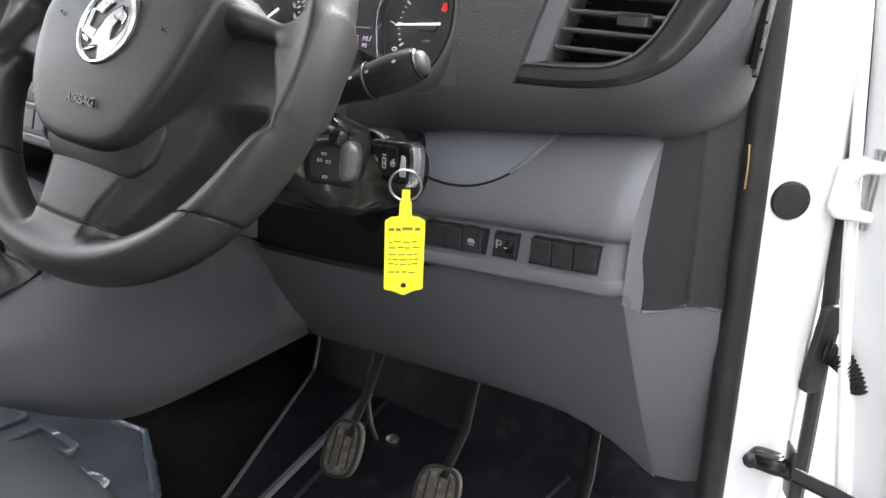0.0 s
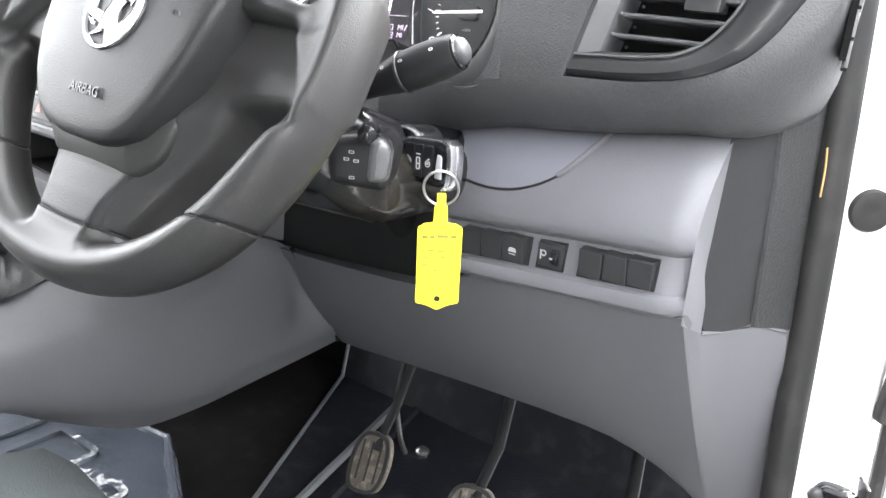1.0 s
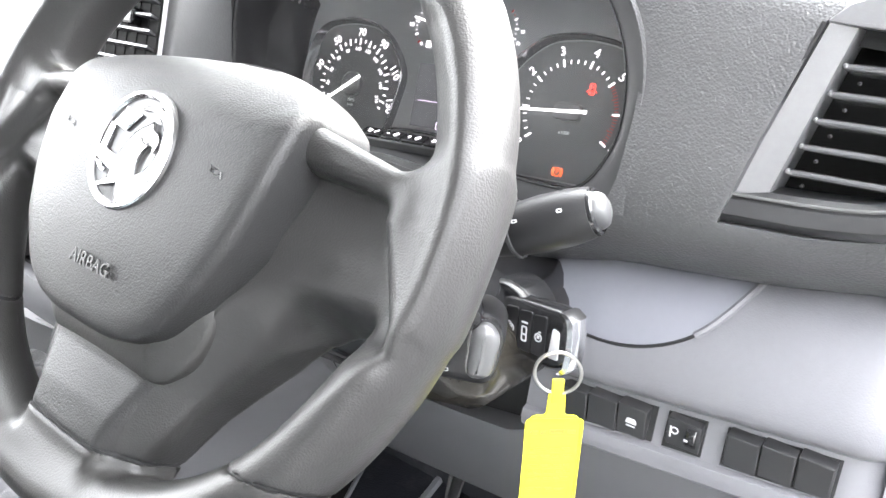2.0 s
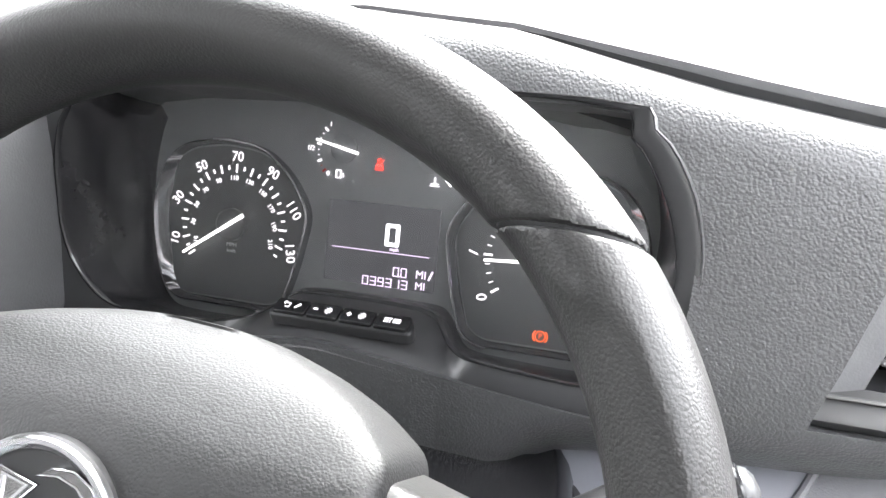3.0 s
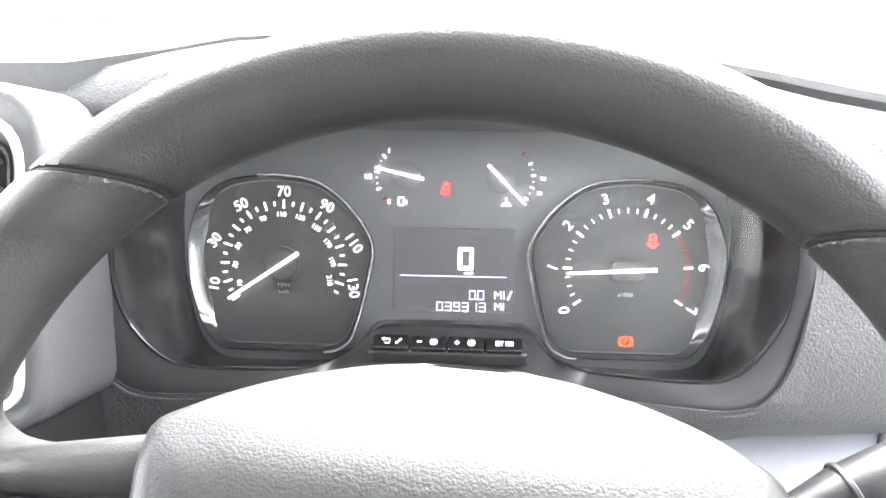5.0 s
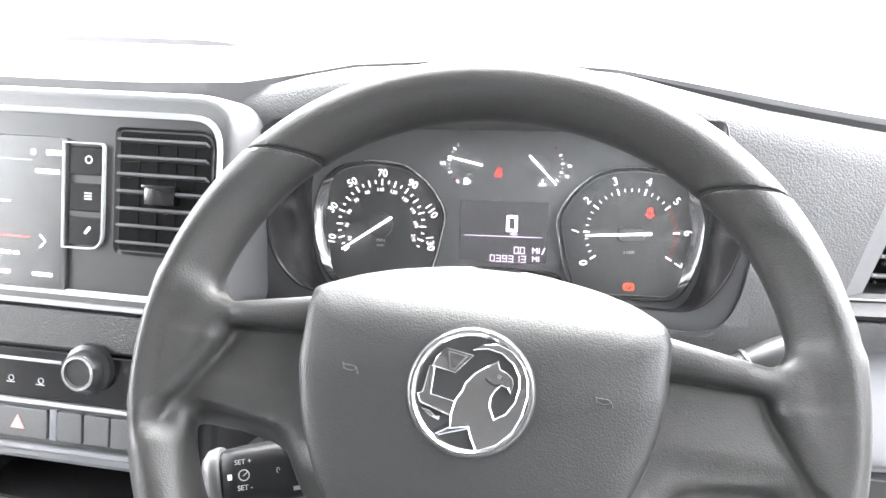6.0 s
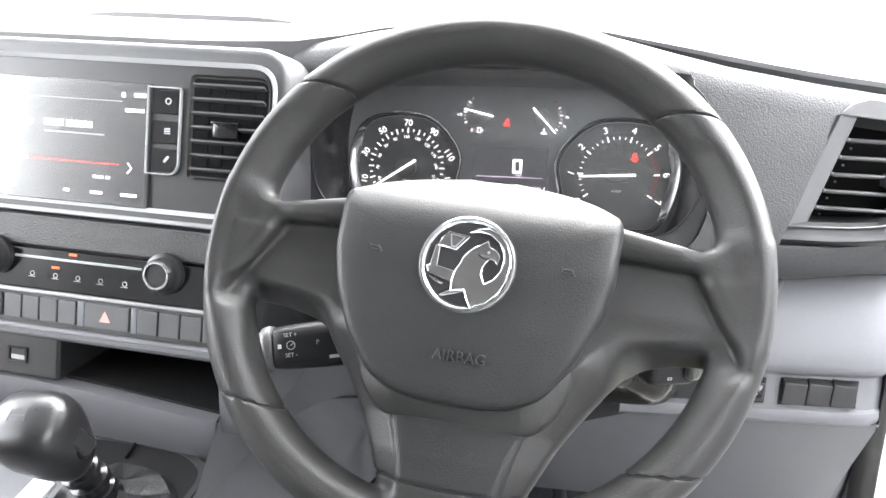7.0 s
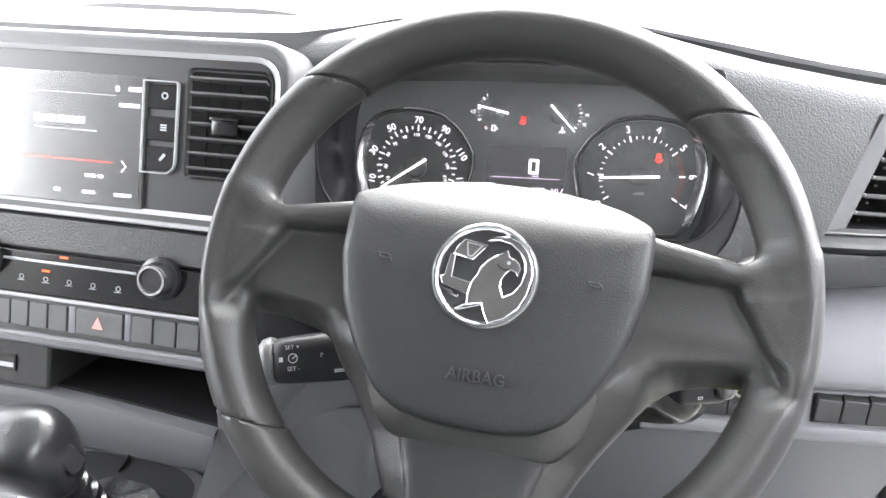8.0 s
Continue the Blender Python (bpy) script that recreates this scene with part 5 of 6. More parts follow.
part("sill_line", tube([(p.x, p.y + 0.0012, 0.0012 - 0.012 * min(1.0, max(0.0, (q.x - 0.09) / 0.06))) for p, q in list(zip(inn_c, out_c))[:-4]], 0.0011, 6), material("polished_edge", (0.10, 0.10, 0.10), 0.18), vent, "polished edge line")
PLATE_GREY = material("side_plate_grey", (0.13, 0.13, 0.134), 0.36, grain=0.1, grain_scale=800)
part("side_plate", loft([[(0.0035, 0.0120, -0.0015), (0.0200, 0.0125, -0.0050), (0.0205, 0.0125, -0.0064), (0.0195, 0.0125, -0.040), (0.0025, 0.0120, -0.040)], [(0.0325, 0.1045, -0.0015), (0.0450, 0.1030, -0.0050), (0.0455, 0.1030, -0.0064), (0.0445, 0.1030, -0.040), (0.0315, 0.1045, -0.040)]]), PLATE_GREY, vent, "grey slanted side plate")
part("edge_line", tube([(0.0008, 0.010, 0.0), (0.0305, 0.1045, 0.0)], 0.0014, 6), MATT, vent)
part("top_plate", prism(rounded([(0.0305, 0.1045), (0.124, 0.098), (0.150, 0.101), (0.146, 0.106), (0.120, 0.1105), (0.052, 0.1185), (0.040, 0.114)], 0.002, 2), -0.04, -0.001, 0.001), PLATE_GREY, vent)
for i in range(5):
    y = 0.0277 + 0.0141 * i
    x0, x1 = 0.0220 + (y - 0.0125) * 0.276, float(np.interp(y + 0.002, [p.y for p in inn_c[14:]], [p.x for p in inn_c[14:]])) + 0.001
    z0, z1 = -0.0100, -0.0135 - 0.006 * (x1 - 0.08) / 0.05
    part("slat", loft([[(x, y + dy * k, z + dz * k) for dy, dz in ((0.0021, -0.0010), (0.0016, 0.0008), (0.0004, 0.0016), (-0.0008, 0.0012), (-0.0018, -0.0006), (-0.0044, -0.020), (-0.0026, -0.021))] for x, z, k in ((x0, z0, 0.5), (x0 + 0.003, z0, 1.0), (x1, z1, 1.0))]), SLAT, vent)
    part("rivet", moved(lathe([(0.0014, -0.001), (0.0015, 0.0006), (0.0009, 0.0016), (0.0, 0.0019)], 10), pose(x0 + 0.0008, y + 0.0008, z0 + 0.0002)), PLATE_GREY, vent)
    part("pivot_pin", moved(lathe([(0.0010, 0.0), (0.0009, 0.003), (0.0, 0.0034)], 8), pose(x0 + 0.007, y - 0.0072, z0 - 0.012)), SATIN, vent)
part("slider", joined(moved(box(-0.012, 0.012, -0.0050, 0.0050, -0.010, 0.008, 0.002), pose(0.087, 0.0530, -0.014)), moved(box(-0.0125, 0.0125, -0.001, 0.001, 0.006, 0.0095, 0.0006), pose(0.087, 0.0570, -0.014))), CAP_GREY, vent, "grey slider on the slats")
# the demister grille at the end of the dashboard
end_vent = thing("side_demister", "black ribbed demister grille at the dashboard's end", "air vent", pose(0.3905, 0.262, 0.765, 0, 0, 10))
part("backing", box(-0.002, 0.0020, -0.020, 0.024, -0.030, 0.060), DUCT, end_vent)
for i in range(5):
    part("rib", moved(box(0.0, 0.004, -0.020, 0.024, -0.0014, 0.0014, 0.0005), pose(0, 0, -0.026 + i * 0.019, 28, 0, 0)), MATT, end_vent)

# ---- the grey lower dashboard with its switches ----
lower = thing("lower_dashboard", "grey plastic lower dashboard with a switch row", "dashboard", kind="structure")


SLOPE = 0.09


def lower_section(x):
    """From under the dark moulding down over the bulge to the switch ledge."""
    k = max(0.0, (x - 0.316) / 0.018)
    yb = 0.010 * k * k
    dz = SLOPE * (x - 0.31)
    return [(x, y + yb, z + dz) for y, z in ((0.34, 0.678), (0.262, 0.678), (0.246, 0.668), (0.232, 0.656), (0.221, 0.643), (0.212, 0.628), (0.2055, 0.613), (0.203, 0.602), (0.2035, 0.596), (0.206, 0.592), (0.211, 0.589), (0.2125, 0.588), (0.2085, 0.559), (0.2045, 0.557), (0.2030, 0.552), (0.204, 0.546), (0.209, 0.542), (0.34, 0.52))]


lx = [0.112, 0.125, 0.14, 0.18, 0.22, 0.26, 0.29, 0.305, 0.316, 0.322, 0.327, 0.331, 0.3335]
fascia = part("switch_fascia", loft([lower_section(x) for x in lx]), GREY, lower, "grey fascia with a bulged upper face")
lid = flat(curve([(0.075, 0.668), (0.080, 0.640), (0.095, 0.620), (0.130, 0.610), (0.165, 0.608), (0.195, 0.615), (0.222, 0.632), (0.243, 0.662), (0.246, 0.674)], 5))


def lid_y(z, x):
    return float(np.interp(z - SLOPE * (x - 0.31), [0.596, 0.602, 0.613, 0.628, 0.643, 0.656, 0.668, 0.678], [0.2035, 0.203, 0.2055, 0.212, 0.221, 0.232, 0.246, 0.262]))


lid_rows = []
for k in range(7):
    f = k / 6
    lid_rows.append([(0.16 + (x - 0.16) * (1 - f * 0.97), lid_y(0.674 - (0.674 - z) * (1 - f * 0.97), 0.16 + (x - 0.16) * (1 - f * 0.97)) - 0.0022 + (0.0018 if k == 0 else 0), 0.674 - (0.674 - z) * (1 - f * 0.97)) for x, z in lid])
part("cubby_lid", loft(lid_rows, closed=False), GREY_LID, lower, "smooth blue-grey lid with a curved edge")
part("lid_groove", tube([(x, lid_y(z, x) - 0.0005, z) for x, z in offset(lid, 0.0)], 0.0011, 6), MATT, lower)
part("lid_bevel", tube([(x, lid_y(z, x) - 0.0006, z) for x, z in lid[-12:]], 0.0026, 8), GREY, lower)


def knee_y(z):
    return 0.2115 + (0.545 - z) * 0.714


knee = []
for x, zt, zb in ((-0.172, 0.452, 0.292), (-0.13, 0.454, 0.297), (-0.05, 0.462, 0.309), (0.02, 0.470, 0.320), (0.07, 0.478, 0.327), (0.12, 0.510, 0.333), (0.15, 0.524, 0.337), (0.166, 0.5275, 0.338), (0.21, 0.5325, 0.341), (0.239, 0.535, 0.340), (0.265, 0.5375, 0.332), (0.29, 0.5400, 0.318), (0.31, 0.542, 0.299), (0.324, 0.5437, 0.282), (0.3345, 0.546, 0.274)):
    row = [(x, knee_y(zt) + 0.05, zt - 0.006), (x, knee_y(zt) + 0.006, zt + 0.001)]
    for i in range(9):
        z = zt + (zb - zt) * i / 8
        row.append((x, knee_y(z) - 0.004 * math.sin(math.pi * i / 8), z))
    row += [(x, knee_y(zb) + 0.004, zb - 0.004), (x, knee_y(zb) + 0.02, zb - 0.002), (x, knee_y(zb) + 0.05, zb + 0.02)]
    knee.append(row)
part("knee_panel", loft(knee, closed=False), GREY, lower, "grey knee panel with an arched lower edge")
# Dark sheet set in for the shade between column and knee panel.
part("column_void_shade", box(-0.21, 0.118, 0.292, 0.300, 0.43, 0.66), MATT, lower, "dark sheet for the shaded void round the column")

# grey corner trim down the pillar
corner = []
for f in np.linspace(0, 1, 7):
    a = Vector((0.3335, 0.2105, 0.5485)).lerp(Vector((0.327, 0.404, 0.277)), f)
    tip = Vector((0.3365, 0.258, 0.520)).lerp(Vector((0.336, 0.410, 0.272)), f)
    step = Vector((0.356, 0.322, 0.513)).lerp(Vector((0.362, 0.424, 0.270)), f)
    r = Vector((0.378, 0.366, 0.500)).lerp(Vector((0.388, 0.440, 0.272)), f)
    back = r + Vector((0.0, 0.05, 0.0))
    corner.append([a, a + Vector((0.0025, 0.004, 0)), tip, tip.lerp(step, 0.5) + Vector((0.001, -0.001, 0)), step + Vector((0, -0.002, 0)), r + Vector((-0.002, -0.002, 0)), r, back])
pillar_trim = thing("pillar_trim", "grey and dark grained plastic trim on the door pillar", "trim", kind="structure")
part("grey_trim", loft(corner, closed=False), GREY, pillar_trim, "grey lower corner trim")
fill = [[(0.3330, 0.2125, 0.600), (0.3350, 0.228, 0.600), (0.3335, 0.246, 0.600)], [(0.3335, 0.2125, 0.570), (0.3358, 0.230, 0.570), (0.3340, 0.247, 0.570)], [(0.3337, 0.2120, 0.545), (0.3362, 0.232, 0.545), (0.3367, 0.254, 0.545)], [(0.3340, 0.2120, 0.540), (0.3366, 0.234, 0.530), (0.3368, 0.257, 0.520)]]
part("corner_fill", loft(fill, closed=False), GREY, pillar_trim)
part("trim_edge", tube(curve([(0.3365, 0.258, 0.520), (0.345, 0.285, 0.5155), (0.356, 0.322, 0.5135), (0.364, 0.338, 0.509), (0.378, 0.366, 0.500)], 4), 0.0016, 6), GREY, pillar_trim)
dark = []
for z, x0, y0, x1, y1 in ((0.690, 0.332, 0.262, 0.350, 0.300), (0.668, 0.332, 0.252, 0.352, 0.302), (0.64, 0.3300, 0.245, 0.354, 0.306), (0.61, 0.3300, 0.242, 0.355, 0.309), (0.57, 0.3320, 0.243, 0.356, 0.313), (0.54, 0.3350, 0.250, 0.356, 0.317), (0.520, 0.3372, 0.261, 0.357, 0.3215)):
    dz = -0.009 if z == 0.520 else 0.0
    dark.append([(x0 - 0.004, y0 + 0.02, z), (x0, y0, z), (x0 * 0.6 + x1 * 0.4 + 0.001, y0 * 0.6 + y1 * 0.4 - 0.002, z + dz * 0.4), (x1, y1, z + dz)])
part("smooth_trim", loft(dark, closed=False), TRIM_DARK, pillar_trim, "smooth dark trim with a curved edge")
grained = []
for z, x1, y1, x2, y2 in ((0.85, 0.344, 0.292, 0.364, 0.330), (0.76, 0.348, 0.296, 0.366, 0.338), (0.70, 0.350, 0.299, 0.368, 0.345), (0.62, 0.3545, 0.308, 0.372, 0.354), (0.56, 0.356, 0.314, 0.375, 0.360), (0.512, 0.357, 0.322, 0.379, 0.367)):
    dz = -0.010 if z == 0.512 else 0.0
    grained.append([(x1, y1, z), (x1 + 0.003, y1 + 0.001, z), (x2 - 0.003, y2 - 0.004, z + dz), (x2, y2, z + dz), (x2, y2 + 0.05, z + dz)])
part("grained_trim", loft(grained, closed=False), TRIM_GRAIN, pillar_trim, "coarsely grained dark strip")

# switches in the row
SW_Y, SW_TILT = 0.2065, -6.5


def switch_frame(x, z):
    return at(x, SW_Y, z + SLOPE * (x - 0.31), SW_TILT)


def key_cap(x0, x1, label):
    """One rocker of the switch row."""
    ob = thing("rocker_switch", label, "switch", switch_frame((x0 + x1) / 2, 0.5735), group="switch row")
    w, h = (x1 - x0) / 2 - 0.0003, 0.0110
    part("cap", prism(rounded([(-w, -h), (w, -h), (w, h), (-w, h)], 0.001, 2), -0.008, 0.003, 0.001, 2), SATIN, ob)
    return ob


part("switch_recess", loft([[(x, y, z + SLOPE * (x - 0.31)) for y, z in ((0.2110, 0.5845), (0.2070, 0.5615), (0.24, 0.56), (0.24, 0.586))] for x in (0.139, 0.205)]), MATT, lower)
for a, b, t in ((0.1405, 0.1600, "blank black rocker switch"), (0.1600, 0.1812, "blank black rocker switch"), (0.1812, 0.2015, "black switch with a white vehicle symbol")):
    ob = key_cap(a, b, t)
    if a > 0.175:
        part("symbol", joined(prism(rounded([(-0.004, -0.0015), (0.004, -0.0015), (0.0028, 0.0022), (-0.0028, 0.0022)], 0.001), 0.003, 0.0034), box(-0.003, 0.003, -0.0038, -0.0030, 0.003, 0.0034)), DASHMARK, ob, "white symbol")
part("switch_recess", loft([[(x, y, z + SLOPE * (x - 0.31)) for y, z in ((0.2110, 0.5845), (0.2070, 0.5615), (0.24, 0.56), (0.24, 0.586))] for x in (0.212, 0.2365)]), MATT, lower)
level = thing("headlamp_level_dial", "black headlamp level dial with a white symbol", "dial", switch_frame(0.2245, 0.5735), group="switch row")
part("plate", prism(rounded([(-0.0108, -0.0098), (0.0108, -0.0098), (0.0108, 0.0098), (-0.0108, 0.0098)], 0.001, 2), -0.008, 0.001, 0.0006, 2), SATIN, level)
part("thumb_wheel", moved(lathe([(0.0078, -0.0032), (0.0082, -0.002), (0.0082, 0.002), (0.0078, 0.0032), (0.0, 0.0032)], 24), pose(0.0052, 0, -0.0035, 0, 90, 0)), GLOSS, level)
part("lamp_symbol", joined(ring_solid(circle(0.0026, 14, -0.0055, 0.0015), circle(0.0018, 14, -0.0055, 0.0015), 0.001, 0.0014), box(-0.0085, -0.0075, -0.004, 0.004, 0.001, 0.0014)), DASHMARK, level, "white lamp symbol")
part("figure_mark", box(0.002, 0.0045, -0.0006, 0.0006, 0.0046, 0.0052), DASHMARK, level, smooth=False)
part("switch_recess", loft([[(x, y, z + SLOPE * (x - 0.31)) for y, z in ((0.2110, 0.5850), (0.2070, 0.5610), (0.24, 0.56), (0.24, 0.586))] for x in (0.2485, 0.3115)]), MATT, lower)
for a, b in ((0.2500, 0.2700), (0.2700, 0.2900), (0.2900, 0.3100)):
    key_cap(a, b, "blank black rocker switch")

# ---- the bolster beside the footwell ----
bol = [((-0.330, -0.16, 0.36), (-0.300, -0.15, 0.33), (-0.335, -0.15, 0.30)),
       ((-0.285, -0.04, 0.405), (-0.248, -0.03, 0.355), (-0.290, -0.02, 0.305)),
       ((-0.252, 0.055, 0.446), (-0.212, 0.06, 0.355), (-0.252, 0.035, 0.288)),
       ((-0.247, 0.13, 0.455), (-0.203, 0.145, 0.350), (-0.250, 0.125, 0.240)),
       ((-0.236, 0.20, 0.462), (-0.198, 0.220, 0.345), (-0.250, 0.207, 0.229)),
       ((-0.210, 0.245, 0.466), (-0.185, 0.285, 0.350), (-0.232, 0.300, 0.245)),
       ((-0.172, 0.272, 0.462), (-0.184, 0.330, 0.362), (-0.205, 0.360, 0.268)),
       ((-0.154, 0.280, 0.455), (-0.174, 0.345, 0.367), (-0.183, 0.398, 0.287))]
rows = []
for a, b, c in bol:
    a, b, c = Vector(a), Vector(b), Vector(c)
    line = curve([a, (a + b) / 2 + Vector((0.013, 0, 0.006)), b, (b + c) / 2 + Vector((0.012, 0, -0.008)), c], 4)
    rows.append([a + Vector((-0.08, 0, -0.012)), a + Vector((-0.006, 0, 0.002))] + line + [c + Vector((-0.03, 0, 0.0)), c + Vector((-0.10, 0, 0.03))])
fine = []
for i in range(len(rows[0])):
    fine.append(curve([r[i] for r in rows], 4))
console = thing("centre_console", "grey plastic centre console beside the driver's footwell", "console", kind="structure")
part("bolster", loft(fine, closed=False), GREY, console, "rounded grey side bolster")
part("panel_joint", tube(curve([(-0.146, 0.2765, 0.458), (-0.159, 0.340, 0.366), (-0.179, 0.394, 0.290)], 5), 0.0028, 8), MATT, console)
part("tunnel", box(-0.95, -0.60, 0.40, 0.80, 0.0, 0.24, 0.02), CARPET, console)
part("side_panel", loft([[(-0.2475, 0.050, 0.447), (-0.2455, 0.050, 0.462)], [(-0.2445, 0.100, 0.453), (-0.2405, 0.100, 0.530)], [(-0.240, 0.15, 0.457), (-0.2300, 0.150, 0.585)], [(-0.232, 0.20, 0.461), (-0.2160, 0.200, 0.64)], [(-0.208, 0.245, 0.464), (-0.1950, 0.245, 0.66)], [(-0.170, 0.285, 0.460), (-0.160, 0.285, 0.66)]], closed=False), GREY, console, "grey side panel above the bolster")

# console top under the shelf: a sloping grey face and the gear well
deck = []
for x in (-0.80, -0.52, -0.44, -0.36, -0.30, -0.262, -0.2465):
    e = -0.09 * (x + 0.42) if x > -0.42 else 0.0
    deck.append([(x, 0.26, 0.532 + e), (x, 0.104, 0.534 + e), (x, 0.096, 0.530 + e), (x, 0.094, 0.522 + e), (x, 0.104, 0.490 + e), (x, 0.114, 0.470 + e * 0.8), (x, 0.106, 0.462 + e * 0.6), (x, 0.06, 0.452 + e * 0.5), (x, -0.04, 0.415), (x, -0.16, 0.37), (x, -0.17, 0.25)])
deck = [[(min(x, float(np.interp(y, [-0.17, -0.04, 0.055], [-0.338, -0.290, -0.2465]))), y, z) for x, y, z in row] for row in deck]
part("deck", loft(deck, closed=False), GREY, console, "grey sloping console deck")
well = rounded([(-0.180, -0.130), (0.040, -0.130), (0.066, -0.050), (0.072, -0.008), (0.040, 0.012), (-0.180, 0.012)], [0.02, 0.03, 0.03, 0.03, 0.02, 0.02], 5)
WELL = pose(-0.330, 0.105, 0.4615, 19, 0, 0)
part("gear_well", moved(ring_solid(offset(well, 0.003), offset(well, -0.004), -0.004, 0.004, -0.030, 0.0025), WELL), SATIN, console, "black rim round the gear boot")
part("gear_tray", moved(prism(offset(well, -0.003), -0.0005, 0.0012), WELL), MATT, console)
part("rim_joint", moved(box(-0.0008, 0.0008, -0.012, 0.014, 0.001, 0.0048), WELL @ pose(-0.015, 0.003, 0)), MATT, console)

# ---- gear lever ----
gear = thing("gear_lever", "black ball-topped gear lever with a leather boot", "gear lever", pose(-0.326, 0.034, 0.470))
BOOT = material("boot_leather", (0.020, 0.020, 0.021), 0.42, grain=0.4, grain_scale=500, vary=0.2)
part("boot", loft([[(x * k + ox, y * k + oy, z + 0.005 * math.sin(7 * math.atan2(y, x) + 0.6) * (1 - k) * k * 4 + 0.34 * y * k) for x, y in flat(circle(0.062, 42, 0.0, 0.0, 0.052))] for k, z, ox, oy in ((1.0, -0.026, 0.006, 0), (0.9, -0.019, 0.004, 0), (0.72, -0.017, 0.002, 0), (0.50, -0.013, 0, 0), (0.36, -0.008, 0, 0), (0.27, -0.004, 0, 0))]), BOOT, gear, "black creased boot")
LEVER = Matrix.Rotation(radians(31), 4, "X") @ Matrix.Rotation(radians(-4), 4, "Y")
part("shaft", moved(lathe([(0.0160, -0.016), (0.0155, 0.006), (0.012, 0.008), (0.012, 0.014), (0.0170, 0.016), (0.0170, 0.023), (0.0125, 0.025), (0.0125, 0.031), (0.0165, 0.033), (0.0165, 0.039), (0.012, 0.041), (0.011, 0.060), (0.0, 0.061)], 28), LEVER), GLOSS, gear, "stepped black collar")
knob_rings = []
for z, rx, ry, ox, oy in ((0.048, 0.014, 0.014, 0.004, 0.0), (0.052, 0.018, 0.018, 0.003, 0.0), (0.060, 0.023, 0.023, 0.001, 0.001), (0.070, 0.0290, 0.0270, -0.003, 0.002), (0.082, 0.0345, 0.0300, -0.006, 0.003), (0.094, 0.0370, 0.0310, -0.008, 0.004), (0.105, 0.0365, 0.0300, -0.009, 0.004), (0.1125, 0.0330, 0.0265, -0.010, 0.004), (0.1170, 0.0265, 0.0205, -0.010, 0.004), (0.1192, 0.016, 0.012, -0.010, 0.004), (0.1198, 0.006, 0.005, -0.010, 0.004)):
    knob_rings.append([(ox + rx * math.copysign(abs(math.cos(a)) ** 0.68, math.cos(a)) * 0.90, oy + ry * math.copysign(abs(math.sin(a)) ** 0.68, math.sin(a)), z) for a in np.linspace(0, 2 * math.pi, 41)[:-1]])
KNOB = LEVER @ pose(0, 0, 0, 0, 0, 6)
knob = part("knob", moved(loft(knob_rings), KNOB), material("gear_knob_skin", (0.011, 0.011, 0.012), 0.30, grain=0.10, grain_scale=900), gear, "glossy worn black knob")
INLAY = KNOB @ pose(0.0215, 0.002, 0.086, 0, 82, 0)
slot = rounded([(-0.020, -0.006), (0.018, -0.009), (0.022, 0.009), (-0.018, 0.010)], 0.006, 5)
part("side_inlay", moved(prism(slot, -0.006, 0.0040, 0.002, 3), INLAY), PIANO, knob, "gloss black side inlay")
part("inlay_line", moved(ring_solid(offset(slot, 0.0012), slot, -0.004, 0.0018), INLAY), GLOSS, knob)
gate = [box(x - 0.0003, x + 0.0003, -0.005, 0.005, 0, 0.0004) for x in (-0.007, 0.0, 0.007)] + [box(-0.007, 0.007, -0.0003, 0.0003, 0, 0.0004)]
part("gate_pattern", moved(joined(*gate), KNOB @ pose(-0.010, 0.003, 0.1196)), CAP_GREY, knob, smooth=False)
solid("gear_gate_plate", moved(box(-0.012, 0.012, -0.060, 0.012, -0.002, 0.003, 0.001), pose(0, 0, 0, 19, 0, -8)), SILVER, "pale metal plate beside the gear boot", "plate", pose(-0.390, 0.030, 0.458))

# ---- centre stack: screen, vent, heater panel, switches ----
def panel(x0, z0, x1, z1):
    """A rectangle of the stack from x and z in the cab to the panel's own frame."""
    return [(x0 + 0.35, (z0 - 0.646) * 1.022), (x1 + 0.35, (z0 - 0.646) * 1.022), (x1 + 0.35, (z1 - 0.646) * 1.022), (x0 + 0.35, (z1 - 0.646) * 1.022)]


stack = thing("centre_stack", "black centre stack framed by a silver line", "dashboard", STACK, kind="structure")
housing = rounded(panel(-0.80, 0.690, -0.190, 0.8465), [0.01, 0.02, 0.030, 0.01], 6)
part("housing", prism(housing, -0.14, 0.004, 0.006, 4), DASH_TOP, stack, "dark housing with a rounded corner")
part("lower_body", prism(rounded(panel(-0.80, 0.578, -0.200, 0.694), 0.01), -0.14, -0.004, 0.004), MATT, stack)
frame_line = rounded(panel(-0.80, 0.7005, -0.1985, 0.8325), [0.01, 0.016, 0.024, 0.01], 6)
part("silver_frame", ring_solid(frame_line, offset(frame_line, -0.0042), 0.002, 0.0075, 0.002, 0.0055), SILVER, stack, "thin silver frame")
part("gloss_panel", prism(offset(frame_line, -0.004), 0.0, 0.0047, 0.0006, 2), BEZEL, stack, "satin black infill panel")
part("silver_strip", prism(rounded(panel(-0.80, 0.6915, -0.215, 0.6955), 0.002), 0.0, 0.006, 0.001), SILVER, stack)
part("band", prism(rounded(panel(-0.80, 0.659, -0.205, 0.6885), 0.004), -0.02, 0.001, 0.002), DASH, stack, "grained dark band")

media = thing("touchscreen", "lit media touchscreen with a dark radio page", "screen", STACK)
part("bezel", prism(rounded(panel(-0.476, 0.7035, -0.316, 0.812), 0.003), 0.002, 0.0065, 0.0008), SATIN, media)
page = part("page", prism(panel(-0.4725, 0.7075, -0.3205, 0.8085), 0.004, 0.0070), SCREEN, media, "dark page with white words")


